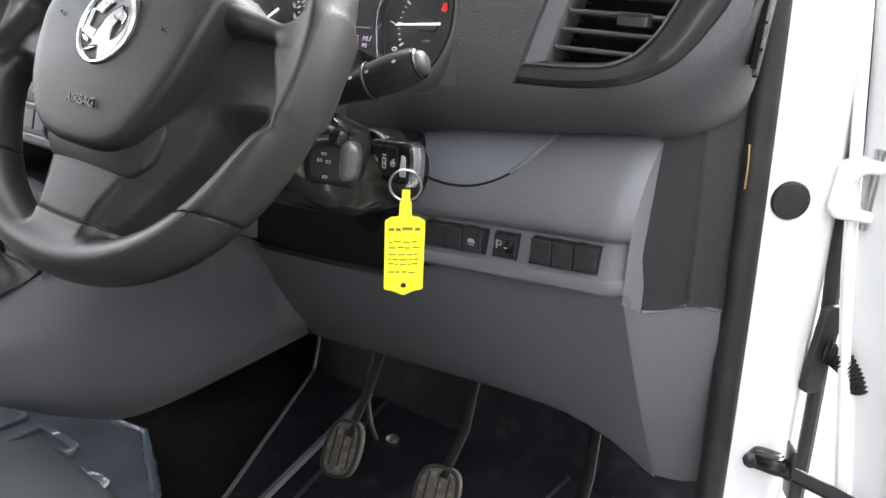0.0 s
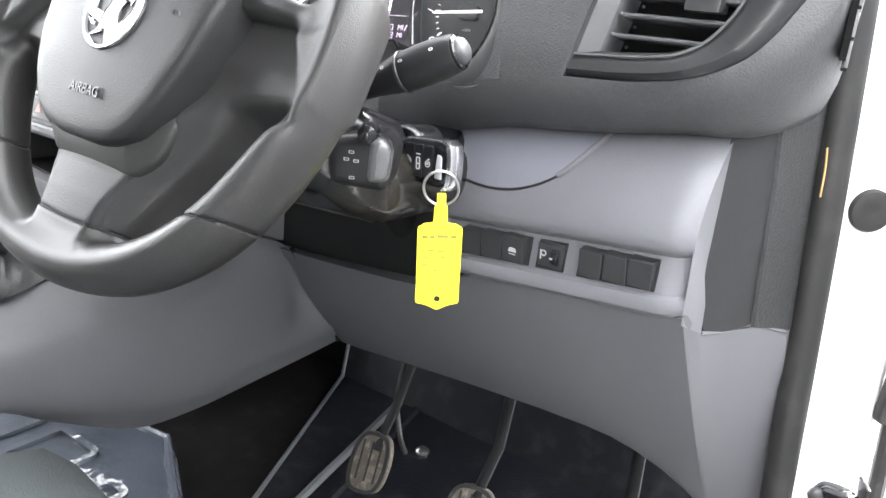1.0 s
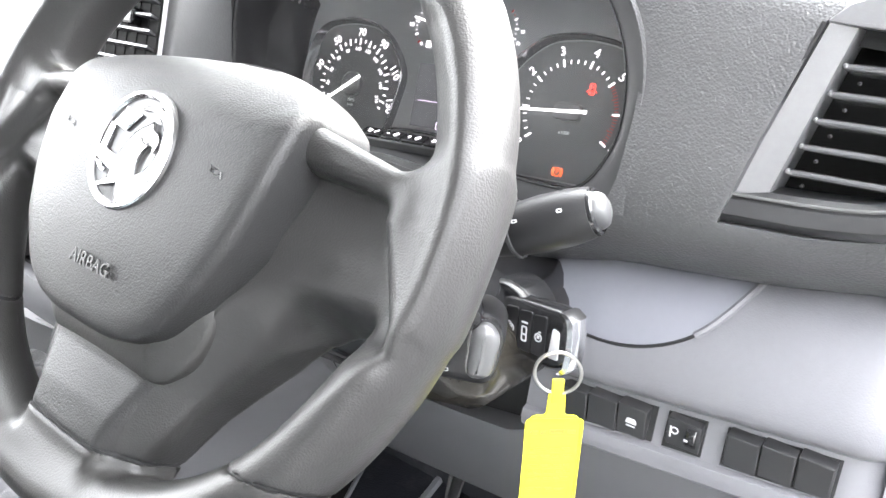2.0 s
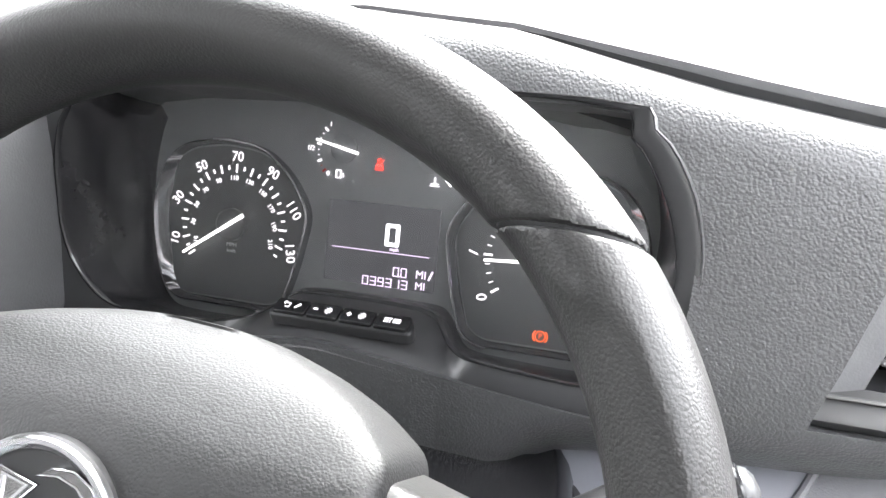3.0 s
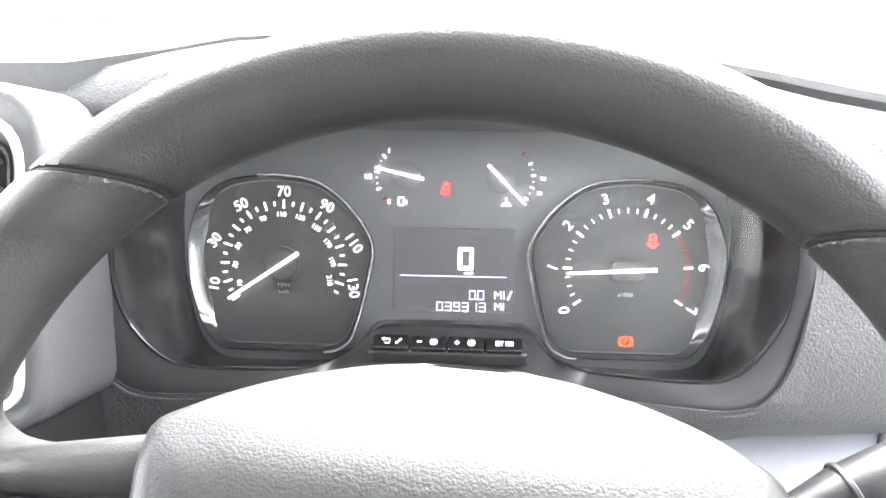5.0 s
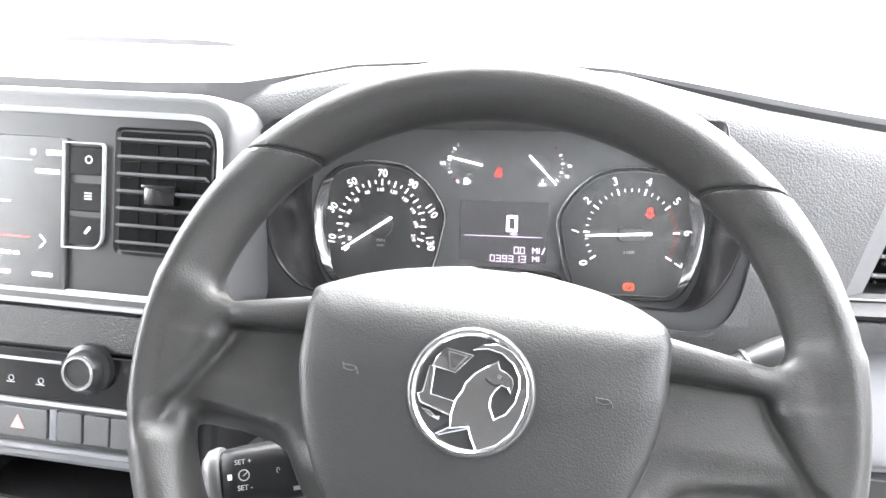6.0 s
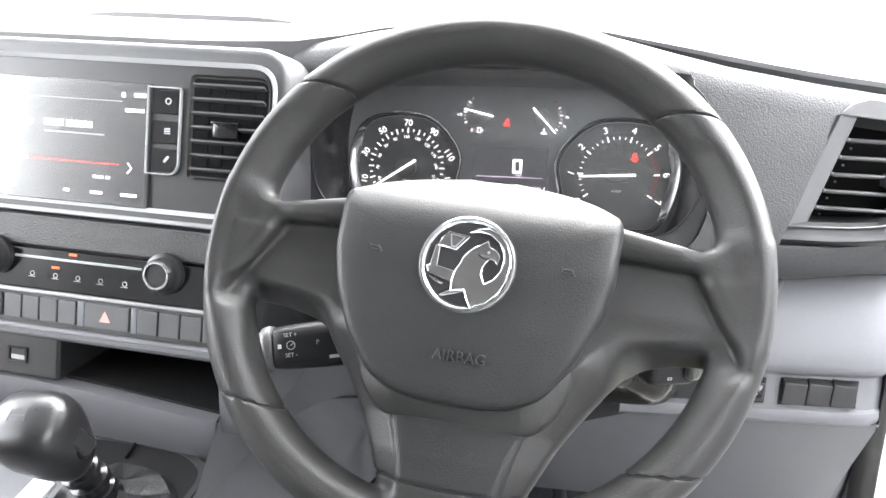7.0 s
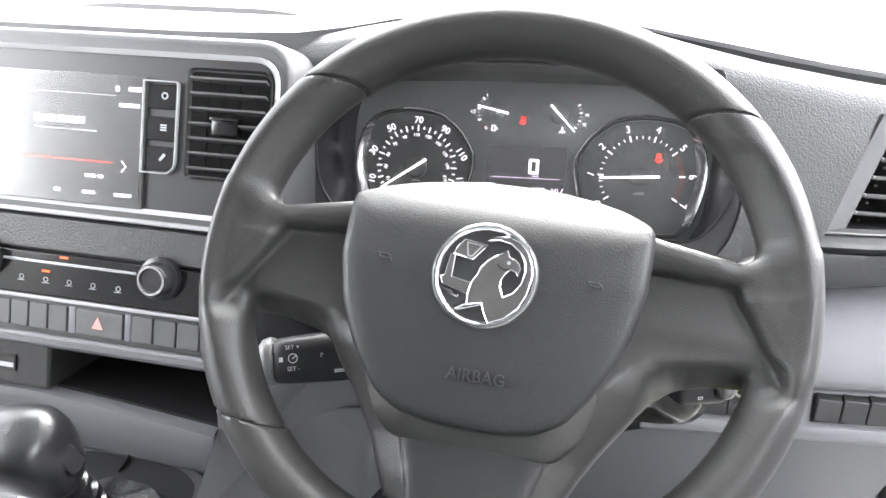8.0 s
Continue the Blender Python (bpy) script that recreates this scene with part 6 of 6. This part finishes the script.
def mark(name, x0, z0, x1, z1, mat, parent=None, h=0.0074):
    part(name, prism(panel(x0, z0, x1, z1), 0.0068, h), mat, parent or page, smooth=False)


for i, (x0, x1) in enumerate(((-0.424, -0.418), (-0.417, -0.411), (-0.410, -0.404), (-0.401, -0.394), (-0.393, -0.388), (-0.387, -0.384), (-0.383, -0.379), (-0.378, -0.374))):
    mark("station_word", x0, 0.7700, x1 - 0.0006, 0.7755, SCREEN_TEXT)
mark("subtitle", -0.424, 0.7640, -0.362, 0.7655, DASHMARK)
mark("progress_line", -0.442, 0.7395, -0.346, 0.7403, RED_GLOW)
mark("progress_dot", -0.4435, 0.7385, -0.441, 0.7412, SCREEN_TEXT)
mark("clock", -0.333, 0.7990, -0.3215, 0.8025, SCREEN_TEXT)
mark("status_dot", -0.3455, 0.7985, -0.3420, 0.8025, SCREEN_TEXT)
mark("preset_word", -0.3415, 0.7860, -0.3225, 0.7890, SCREEN_TEXT)
mark("header_rule", -0.468, 0.7945, -0.345, 0.7952, DASHMARK)
for x in (-0.372, -0.366, -0.359):
    mark("frequency_word", x, 0.7265, x + 0.0045, 0.7290, SCREEN_TEXT)
for x0, x1 in ((-0.467, -0.455), (-0.402, -0.396), (-0.374, -0.362), (-0.343, -0.327)):
    mark("menu_word", x0, 0.7125, x1, 0.7150, SCREEN_TEXT)
mark("mute_symbol", -0.440, 0.7695, -0.436, 0.7745, DASHMARK)
mx, mz = -0.335 + 0.35, (0.7375 - 0.646) * 1.022
part("next_arrow", tube([(mx - 0.002, mz + 0.0045, 0.0074), (mx + 0.002, mz, 0.0074), (mx - 0.002, mz - 0.0045, 0.0074)], 0.0006, 6), SCREEN_TEXT, page)
sg = part("cover_glass", prism(panel(-0.4755, 0.7045, -0.3165, 0.8115), 0.0080, 0.0084), SCREEN_GLASS, media)
sg.visible_shadow = False
bar = rounded(panel(-0.3195, 0.7345, -0.2868, 0.8095), [0.001, 0.012, 0.004, 0.001], 5)
part("bar_frame", ring_solid(bar, offset(bar, -0.0011), 0.004, 0.0085), SILVER, media, "silver line round the side keys")
for i, z in enumerate((0.7975, 0.7720, 0.7480)):
    k = part("side_key", prism(rounded(panel(-0.3150, z - 0.0110, -0.2895, z + 0.0090), 0.002), 0.004, 0.0068, 0.0008), GLOSS, media)
    kx, kz = -0.2995 + 0.35, (z - 0.646) * 1.022
    part("symbol", ring_solid(circle(0.0030, 16, kx, kz), circle(0.0019, 16, kx, kz), 0.0068, 0.0072) if i == 0 else joined(*[box(kx - 0.0028, kx + 0.0028, kz - 0.0026 + 0.002 * j, kz - 0.0014 + 0.002 * j, 0.0068, 0.0072) for j in range(3)]) if i == 1 else moved(prism(rounded([(-0.0035, -0.0012), (0.0035, -0.0012), (0.0035, 0.0012), (-0.0035, 0.0012)], 0.001), 0.0068, 0.0072), pose(kx, kz, 0, 0, 0, 50)), DASHMARK, k)

cvent = thing("air_vent", "black slatted air vent with a slider beside the screen", "air vent", STACK)
vo = rounded(panel(-0.2790, 0.7330, -0.2035, 0.8215), [0.006, 0.006, 0.012, 0.006], 4)
part("frame", ring_solid(vo, offset(vo, -0.0045), 0.003, 0.0070, 0.003, 0.0015), SATIN, cvent)
part("duct", prism(offset(vo, -0.003), 0.0046, 0.0049), DUCT, cvent)
for i in range(7):
    v = (0.7425 + 0.0118 * i - 0.646) * 1.022
    part("slat", moved(prism([(-0.2745 + 0.35, -0.009), (-0.2075 + 0.35, -0.009), (-0.2075 + 0.35, 0.0), (-0.2745 + 0.35, 0.0)], -0.0010, 0.0010, 0.0005, 2), pose(0, v, 0.0115, 70, 0, 0)), SLAT, cvent)
for x in (-0.262, -0.248, -0.234, -0.220):
    part("guide_vane", prism(panel(x, 0.738, x + 0.0012, 0.817), 0.0046, 0.0056), DUCT, cvent, smooth=False)
part("slider", joined(moved(box(-0.0115, 0.0115, -0.0065, 0.0065, 0.002, 0.0135, 0.002), pose(0.109, 0.1325, 0)), moved(box(-0.0125, 0.0125, -0.001, 0.001, 0.010, 0.0150, 0.0005), pose(0.109, 0.1390, 0))), GLOSS, cvent)

heater = thing("heater_panel", "gloss black heater panel with two knobs and orange lamps", "control panel", STACK)
part("plate", prism(rounded(panel(-0.80, 0.6200, -0.2300, 0.6570), 0.004), -0.02, 0.0015, 0.001), GLOSS, heater)
part("silver_rule", prism(panel(-0.456, 0.6480, -0.322, 0.6502), 0.001, 0.0030, 0.0005, 2), SILVER, heater)
for kx in (-0.297, -0.476):
    m = pose(kx + 0.35, 0.002, 0.0015)
    k = part("knob", moved(lathe([(0.0185, 0.0), (0.0185, 0.006), (0.0150, 0.0075), (0.0142, 0.0150), (0.0128, 0.0170), (0.0105, 0.0172), (0.0098, 0.0160), (0.0, 0.0160)], 40), m), SATIN, heater, "ribbed black knob")
    part("knob_ring", moved(lathe([(0.0128, 0.0168), (0.0126, 0.0178), (0.0106, 0.0178), (0.0104, 0.0168)], 40, ring=True), m), CHROME, k, "chrome ring")
for i, x in enumerate((-0.437, -0.412, -0.388, -0.364, -0.339)):
    cx, cz = x + 0.35, (0.6340 - 0.646) * 1.022
    part("symbol", joined(ring_solid(circle(0.0024, 12, cx, cz), circle(0.0018, 12, cx, cz), 0.0014, 0.0020), box(cx - 0.004, cx + 0.003, cz - 0.0034, cz - 0.0028, 0.0014, 0.0020)), DASHMARK, heater)
for x, z in ((-0.394, 0.6550), (-0.412, 0.6415)):
    part("lamp", prism(panel(x - 0.004, z - 0.0012, x + 0.004, z + 0.0008), 0.0012, 0.0022), ORANGE_GLOW, heater, "lit orange lamp", smooth=False)

ROW = STACK @ pose(0.004, 0.0035, 0)
row = thing("switch_row", "silver-edged row of switches under the heater panel", "control panel", ROW)
part("plate", prism(rounded(panel(-0.80, 0.5760, -0.2180, 0.6150), 0.004), -0.03, 0.0, 0.002), DASH, row)
part("silver_rule", prism(panel(-0.80, 0.6125, -0.222, 0.6155), -0.002, 0.0030, 0.0008), SILVER, row)
part("lower_lip", prism(rounded(panel(-0.80, 0.5720, -0.2200, 0.5830), 0.003), -0.03, 0.006, 0.003), GREY, row)
for x0, x1 in ((-0.512, -0.493), (-0.492, -0.474), (-0.470, -0.451), (-0.450, -0.432), (-0.431, -0.412), (-0.411, -0.392), (-0.383, -0.336), (-0.328, -0.307), (-0.306, -0.285), (-0.284, -0.263), (-0.262, -0.244)):
    b = thing("rocker_switch", "black hazard switch with a red triangle" if x1 == -0.336 else "blank dark rocker switch", "switch", ROW, group="centre switch row")
    part("cap", prism(rounded(panel(x0 + 0.0003, 0.5875, x1 - 0.0003, 0.6095), 0.0015), -0.004, 0.0035, 0.0007), DASH_TOP, b)
    if x1 == -0.336:
        cx, cz = (x0 + x1) / 2 + 0.349, (0.5985 - 0.646) * 1.022
        part("triangle", prism([(cx - 0.0058, cz - 0.0046), (cx + 0.0058, cz - 0.0046), (cx, cz + 0.0058)], 0.0034, 0.0044), material("hazard_print", (0.72, 0.36, 0.33), 0.5), b, "pale red triangle", smooth=False)
for x0, x1 in ((-0.391, -0.384), (-0.335, -0.3288)):
    part("divider", prism(panel(x0, 0.5870, x1, 0.6100), -0.002, 0.0024, 0.0006, 2), GREY_LID, row, "pale grey divider")

# the open shelf with its socket block
shelf = thing("storage_shelf", "dark open shelf under the switches", "shelf", kind="structure")
part("back", box(-0.80, -0.215, 0.255, 0.262, 0.530, 0.580), MATT, shelf)
part("roof", box(-0.80, -0.215, 0.100, 0.255, 0.5735, 0.578), MATT, shelf)
# Dark sheet over the grey deck, for the shade deep in the shelf.
part("shelf_shade", loft([[(x, y, 0.5365 - 0.09 * (max(x, -0.42) + 0.42) + dz) for y, dz in ((0.106, 0.0), (0.255, -0.001), (0.255, -0.012), (0.106, -0.012))] for x in (-0.80, -0.42, -0.245)]), MATT, shelf, "dark sheet for the shade inside the shelf")
part("cheek", box(-0.243, -0.215, 0.096, 0.26, 0.505, 0.580, 0.004), GREY, shelf)
socket = thing("usb_socket", "black block with a lit data socket", "socket", at(-0.441, 0.0975, 0.555, 11.9))
part("block", prism(rounded([(-0.06, -0.021), (0.033, -0.021), (0.033, 0.021), (-0.06, 0.021)], 0.004), -0.10, 0.0, 0.003), SATIN, socket)
part("port", ring_solid(rounded([(-0.0105, -0.0078), (0.0105, -0.0078), (0.0105, 0.0078), (-0.0105, 0.0078)], 0.001), rounded([(-0.0085, -0.0060), (0.0085, -0.0060), (0.0085, 0.0060), (-0.0085, 0.0060)], 0.001), -0.002, 0.0015), GLOSS, socket, "", pose(-0.012, 0, 0))
part("tongue", box(-0.0072, 0.0072, -0.0050, -0.0010, -0.002, 0.0006), DASHMARK, socket, "pale tongue of the port", pose(-0.012, 0, 0))

# ---- footwell ----
# Edge and first rib are paler: the mat's edge highlight put into the colour.
MAT_GLINT = material("mat_edge_highlight", (0.085, 0.088, 0.095), 0.4, vary=0.2)
mat_top = solid("floor_mat", loft([[(-0.254, 0.28, 0.010), (-0.452, 0.70, 0.010), (-0.48, 0.76, 0.12)], [(-0.250, 0.28, 0.016), (-0.448, 0.70, 0.016), (-0.476, 0.755, 0.12)], [(-0.10, 0.28, 0.014), (-0.12, 0.70, 0.014), (-0.12, 0.752, 0.12)], [(-0.02, 0.28, 0.020), (-0.02, 0.70, 0.018), (-0.02, 0.75, 0.12)], [(0.37, 0.28, 0.014), (0.37, 0.70, 0.014), (0.37, 0.752, 0.12)]], closed=False), VINYL, "dark vinyl floor mat under the pedals", "mat")
part("mat_edge", tube([(-0.254, 0.28, 0.014), (-0.452, 0.70, 0.014), (-0.48, 0.757, 0.12)], 0.0050, 8), MAT_GLINT, mat_top, "mat edge, paler for its highlight")
for x in (-0.205, -0.165, 0.10, 0.19):
    part("mat_rib", loft([[(x + 0.10 * f * (-1 if x < 0 else 0.2) + dx, 0.28 + 0.42 * f, z) for dx, z in ((-0.010, 0.012), (-0.004, 0.022), (0.004, 0.022), (0.010, 0.012))] for f in (0, 0.5, 1)], closed=False), MAT_GLINT if x == -0.205 else VINYL, mat_top)
# Steel stud added to give the bright glint on the floor.
solid("floor_glint", lathe([(0.012, 0.0), (0.012, 0.004), (0.006, 0.009), (0.0, 0.010)], 16), STEEL, "small steel stud for a bright glint on the floor", "stud", pose(-0.172, 0.601, 0.014))


def pedal(name, label, m, w, h, arm, skin_mat=PEDAL_RUBBER):
    ob = thing(name, label, "pedal", m)
    out = flat(curve([(-w, -h * 0.55), (-w * 0.55, -h), (w * 0.6, -h * 0.92), (w, -h * 0.3), (w * 0.95, h * 0.6), (w * 0.5, h), (-w * 0.5, h * 0.96), (-w * 0.95, h * 0.45)], 5, True))
    part("pad", prism(out, -0.010, 0.004, 0.004, 3), skin_mat, ob, "worn rubber pad")
    part("rim", ring_solid(out, offset(out, -0.005), 0.001, 0.0065), RUBBER, ob)
    for x in (-0.5, 0.0, 0.5):
        part("rib", box(x * w - 0.0012, x * w + 0.0012, -h * 0.62, h * 0.72, 0.003, 0.0052), RUBBER, ob)
    inv = m.inverted()
    part("arm", tube([inv @ Vector(p) for p in arm], 0.011, 10, squash=0.55), MATT, ob, "black steel arm")
    return ob


pedal("clutch_pedal", "worn clutch pedal on a black arm", pose(-0.102, 0.384, 0.134, 62, 0, 12), 0.027, 0.041, [(-0.100, 0.392, 0.150), (-0.105, 0.44, 0.200), (-0.115, 0.50, 0.28), (-0.12, 0.52, 0.42)])
pedal("brake_pedal", "worn brake pedal on a black arm", pose(0.064, 0.384, 0.138, 62, 0, 12), 0.030, 0.034, [(0.066, 0.392, 0.155), (0.060, 0.45, 0.20), (0.045, 0.50, 0.28), (0.04, 0.52, 0.42)])
pedal("accelerator_pedal", "black accelerator pedal at the floor", pose(0.225, 0.47, 0.085, 60, 0, 10), 0.024, 0.055, [(0.225, 0.48, 0.10), (0.22, 0.52, 0.16), (0.21, 0.55, 0.28)], RUBBER)
solid("loom", tube(curve([(-0.125, 0.50, 0.30), (-0.12, 0.46, 0.21), (-0.09, 0.43, 0.165), (-0.085, 0.44, 0.13)], 6), 0.004, 8), RUBBER, "black spring and cable behind the clutch pedal", "cable")

# the raised step of the passenger floor, with pressed beads
def step_front(x):
    return float(np.interp(x, [-0.9, -0.72, -0.46, -0.31], [0.27, 0.275, 0.315, 0.225]))


step = solid("floor_step", loft([[(x, -0.20, 0.002), (x, -0.20, 0.05), (x, 0.10, 0.052), (x, step_front(x) - 0.02, 0.052), (x, step_front(x), 0.040), (x, step_front(x) + 0.01, 0.002)] for x in (-0.90, -0.72, -0.6, -0.46, -0.42, -0.36, -0.31)]), SHEET, "blue-grey glossy vinyl step with pressed beads", "floor covering")
for cx, cy, w, d in ((-0.54, 0.16, 0.055, 0.055), (-0.70, 0.16, 0.07, 0.055), (-0.395, 0.14, 0.028, 0.05)):
    o = rounded([(cx - w, cy - d), (cx + w, cy - d), (cx + w, cy + d), (cx - w, cy + d)], 0.02, 4)
    part("bead", ring_solid(o, offset(o, -0.012), 0.052, 0.0585, 0.052, 0.0585), SHEET, step)
part("bead_edge", tube([(x, step_front(x) - 0.008, 0.048) for x in (-0.90, -0.72, -0.6, -0.46, -0.42, -0.36, -0.31)], 0.008, 8), SHEET, step)

# ---- driver's seat ----
seat = thing("driver_seat", "grey-green cloth driver's seat", "seat", pose(0.0, -0.30, 0.0))
cush = []
for y, z, w in ((-0.30, 0.20, 0.22), (-0.30, 0.29, 0.235), (-0.27, 0.325, 0.24), (-0.10, 0.315, 0.25), (0.10, 0.315, 0.25), (0.24, 0.310, 0.245), (0.30, 0.295, 0.238), (0.328, 0.265, 0.230), (0.330, 0.20, 0.225)):
    cush.append([(-w, y, z - 0.045), (-w * 0.97, y, z - 0.015), (-w * 0.85, y, z), (-w * 0.6, y, z - 0.012), (0, y, z - 0.016), (w * 0.6, y, z - 0.012), (w * 0.85, y, z), (w * 0.97, y, z - 0.015), (w, y, z - 0.045)])
part("cushion", loft(cush, closed=False), CLOTH, seat, "cloth cushion with soft side rolls")
part("backrest", moved(box(-0.235, 0.235, -0.05, 0.05, 0.0, 0.62, 0.04, 3), pose(0, -0.36, 0.30, 14, 0, 0)), CLOTH, seat)
part("plinth", box(-0.21, 0.21, -0.28, 0.28, 0.0, 0.22, 0.01), MATT, seat)

# ---- door opening: seal, white pillar, door and its fittings ----
seal_line = curve([(0.408, 0.408, 0.00), (0.400, 0.396, 0.25), (0.391, 0.388, 0.45), (0.382, 0.380, 0.62), (0.371, 0.370, 0.80), (0.362, 0.34, 0.98), (0.33, 0.12, 1.33)], 6)
solid("door_seal", tube(seal_line, 0.0140, 14), RUBBER, "black rubber door seal with scuffs", "seal", kind="structure")
part("scratch", tube(curve([(0.3765, 0.3605, 0.662), (0.3785, 0.3612, 0.645), (0.3795, 0.3622, 0.622)], 4), 0.0009, 6), material("tan_scratch", (0.45, 0.30, 0.12), 0.6), None).parent = bpy.data.objects["door_seal"]
jamb = thing("door_pillar", "white painted door pillar with a black plug", "pillar", kind="structure")
rows = []
for z, dx in ((-0.30, 0.030), (0.0, 0.024), (0.25, 0.014), (0.45, 0.006), (0.62, 0.0), (0.80, -0.010), (1.0, -0.022)):
    rows.append([(0.375 + dx, 0.395, z), (0.394 + dx, 0.398, z), (0.402 + dx, 0.404, z), (0.418 + dx, 0.416, z), (0.434 + dx, 0.426, z), (0.442 + dx, 0.436, z), (0.446 + dx, 0.452, z), (0.446 + dx, 0.56, z), (0.375 + dx, 0.56, z)])
part("pillar_skin", loft(rows), PAINT, jamb)
part("plug", moved(lathe([(0.0185, -0.002), (0.0185, 0.0015), (0.017, 0.0035), (0.012, 0.0045), (0.004, 0.0035), (0.0, 0.003)], 28), pose(0.412, 0.4095, 0.609, 90, 0, 36)), RUBBER, jamb, "black rubber plug")
part("pillar_edge", tube(curve([(0.478, 0.47, 0.15), (0.466, 0.47, 0.42), (0.455, 0.47, 0.56), (0.447, 0.47, 0.70), (0.438, 0.47, 0.84)], 5), 0.008, 8), RUBBER, jamb, "black gap seal")
hinge = thing("door_hinge", "white painted door hinge bracket", "hinge", at(0.440, 0.430, 0.588, 0.0) @ pose(0, 0.008, 0, 0, 12, 0) @ Matrix.Scale(0.8, 4))
C = rounded([(0.0, 0.012), (0.010, 0.0), (0.052, 0.0), (0.052, 0.013), (0.032, 0.015), (0.023, 0.027), (0.023, 0.043), (0.032, 0.056), (0.052, 0.058), (0.052, 0.072), (0.026, 0.074), (0.004, 0.064)], 0.005, 3)
part("leaf", prism(C, -0.02, 0.008, 0.004, 3), PAINT, hinge)
part("pin", moved(lathe([(0.005, -0.010), (0.005, 0.080), (0.007, 0.081), (0.007, 0.085), (0.0, 0.086)], 12), pose(0.044, 0.0, -0.004, -90, 0, 0)), STEEL, hinge)
boot = thing("cable_boot", "ribbed black rubber cable boot between pillar and door", "cable", pose(0.464, 0.448, 0.455))
part("flange", moved(prism(rounded([(-0.014, -0.045), (0.010, -0.045), (0.016, 0.050), (-0.008, 0.050)], 0.01), -0.004, 0.004, 0.002), pose(0, 0, 0, 90, 0, 50)), RUBBER, boot)
ribbed, radii = [], []
for i in range(33):
    f = i / 32
    ribbed.append((0.004 + 0.042 * f, -0.006 + 0.004 * f, 0.004 - 0.030 * f * f))
    radii.append(0.0125 if i % 2 else 0.0095)
part("bellows", tube(ribbed, radii, 14), RUBBER, boot)
strap = thing("check_strap", "black steel door check strap", "door stay", pose(0.440, 0.412, 0.336))
part("bracket", joined(moved(prism(rounded([(-0.020, -0.010), (0.022, -0.012), (0.022, 0.010), (-0.012, 0.012)], 0.008, 4), -0.010, 0.003, 0.002), pose(0, 0, 0, 80, 6, 15)), moved(box(-0.012, 0.020, -0.010, 0.004, -0.008, 0.004, 0.003), pose(0.004, 0, 0.006))), GLOSS, strap)
part("bolt", moved(lathe([(0.0085, 0), (0.0085, 0.004), (0.005, 0.006), (0.0, 0.006)], 8), pose(-0.011, -0.006, 0.0, 85, 0, 15)), SATIN, strap)
part("plate", moved(box(-0.002, 0.002, -0.012, 0.012, -0.031, 0.028, 0.0015), pose(0.026, 0.0, 0.0, 0, -6, 25)), SATIN, strap)
part("arm", tube([(0.02, -0.004, 0.0), (0.06, -0.006, -0.004), (0.16, -0.02, -0.016)], 0.008, 8, squash=0.6), MATT, strap)
door = thing("open_door", "white van door standing wide open on its hinges", "door", pose(0.478, 0.452, 0.0, 0, 0, -14))
shell = []
for z, dx in ((-0.30, 0.170), (0.0, 0.105), (0.30, 0.046), (0.53, 0.0), (0.80, -0.042), (0.90, -0.056)):
    shell.append([(dx, 0.0, z), (dx + 0.008, -0.006, z), (dx + 0.05, -0.010, z), (dx + 0.95, -0.010, z), (dx + 0.95, 0.09, z), (dx + 0.02, 0.09, z), (dx + 0.004, 0.08, z), (dx, 0.07, z)])
part("door_shell", loft(shell), PAINT, door, "white painted door skin")
part("door_fold", tube([(0.168, -0.010, -0.30), (0.064, -0.012, 0.20), (-0.006, -0.012, 0.55), (-0.048, -0.012, 0.82)], 0.006, 8), PAINT, door)
part("door_gasket", tube([(0.215, -0.014, -0.30), (0.115, -0.016, 0.20), (0.046, -0.016, 0.55), (0.004, -0.016, 0.82)], 0.006, 8), RUBBER, door)
part("door_card", box(0.24, 0.90, -0.05, -0.010, -0.25, 0.80, 0.02), GREY, door, "grey inner door panel")

# ---- the car parked across the yard ----
CAR_GLASS = material("dim_teal_car_glass", (0.0060, 0.0095, 0.0095), 0.6, spec=0.05)
parked_car = thing("parked_car", "white parked car with dark teal glass across the yard", "car", pose(1.75, 13.0, -0.5))
part("body", loft([[(x, y, z) for x, y in rounded([(-w, a), (w, a), (w, b), (-w, b)], 0.25, 4)] for z, w, a, b in ((0.18, 0.80, 0.10, 4.10), (0.40, 0.87, 0.0, 4.20), (0.66, 0.87, 0.03, 4.20), (0.80, 0.82, 0.30, 4.10))]), PAINT, parked_car)
part("cabin", loft([[(x, y, z) for x, y in rounded([(-w, a), (w, a), (w, b), (-w, b)], 0.15, 4)] for z, w, a, b in ((0.78, 0.80, 0.85, 3.9), (1.40, 0.63, 1.65, 3.5), (1.45, 0.56, 1.80, 3.3))]), PAINT, parked_car)
part("windscreen", prism(rounded([(-0.70, 0.02), (0.70, 0.02), (0.56, 0.90), (-0.56, 0.90)], 0.06, 3), 0.0, 0.012), CAR_GLASS, parked_car, "", pose(0, 0.865, 0.82, 37, 0, 0))
for s in (-1, 1):
    part("headlight", box(s * 0.66 - 0.15, s * 0.66 + 0.15, -0.01, 0.20, 0.56, 0.70, 0.04), CAR_GLASS, parked_car)
    for y in (0.75, 3.35):
        part("wheel", moved(lathe([(0.0, -0.09), (0.27, -0.09), (0.31, -0.06), (0.31, 0.06), (0.27, 0.09), (0.0, 0.09)], 24), pose(s * 0.79, y, 0.31, 0, 90, 0)), RUBBER, parked_car)
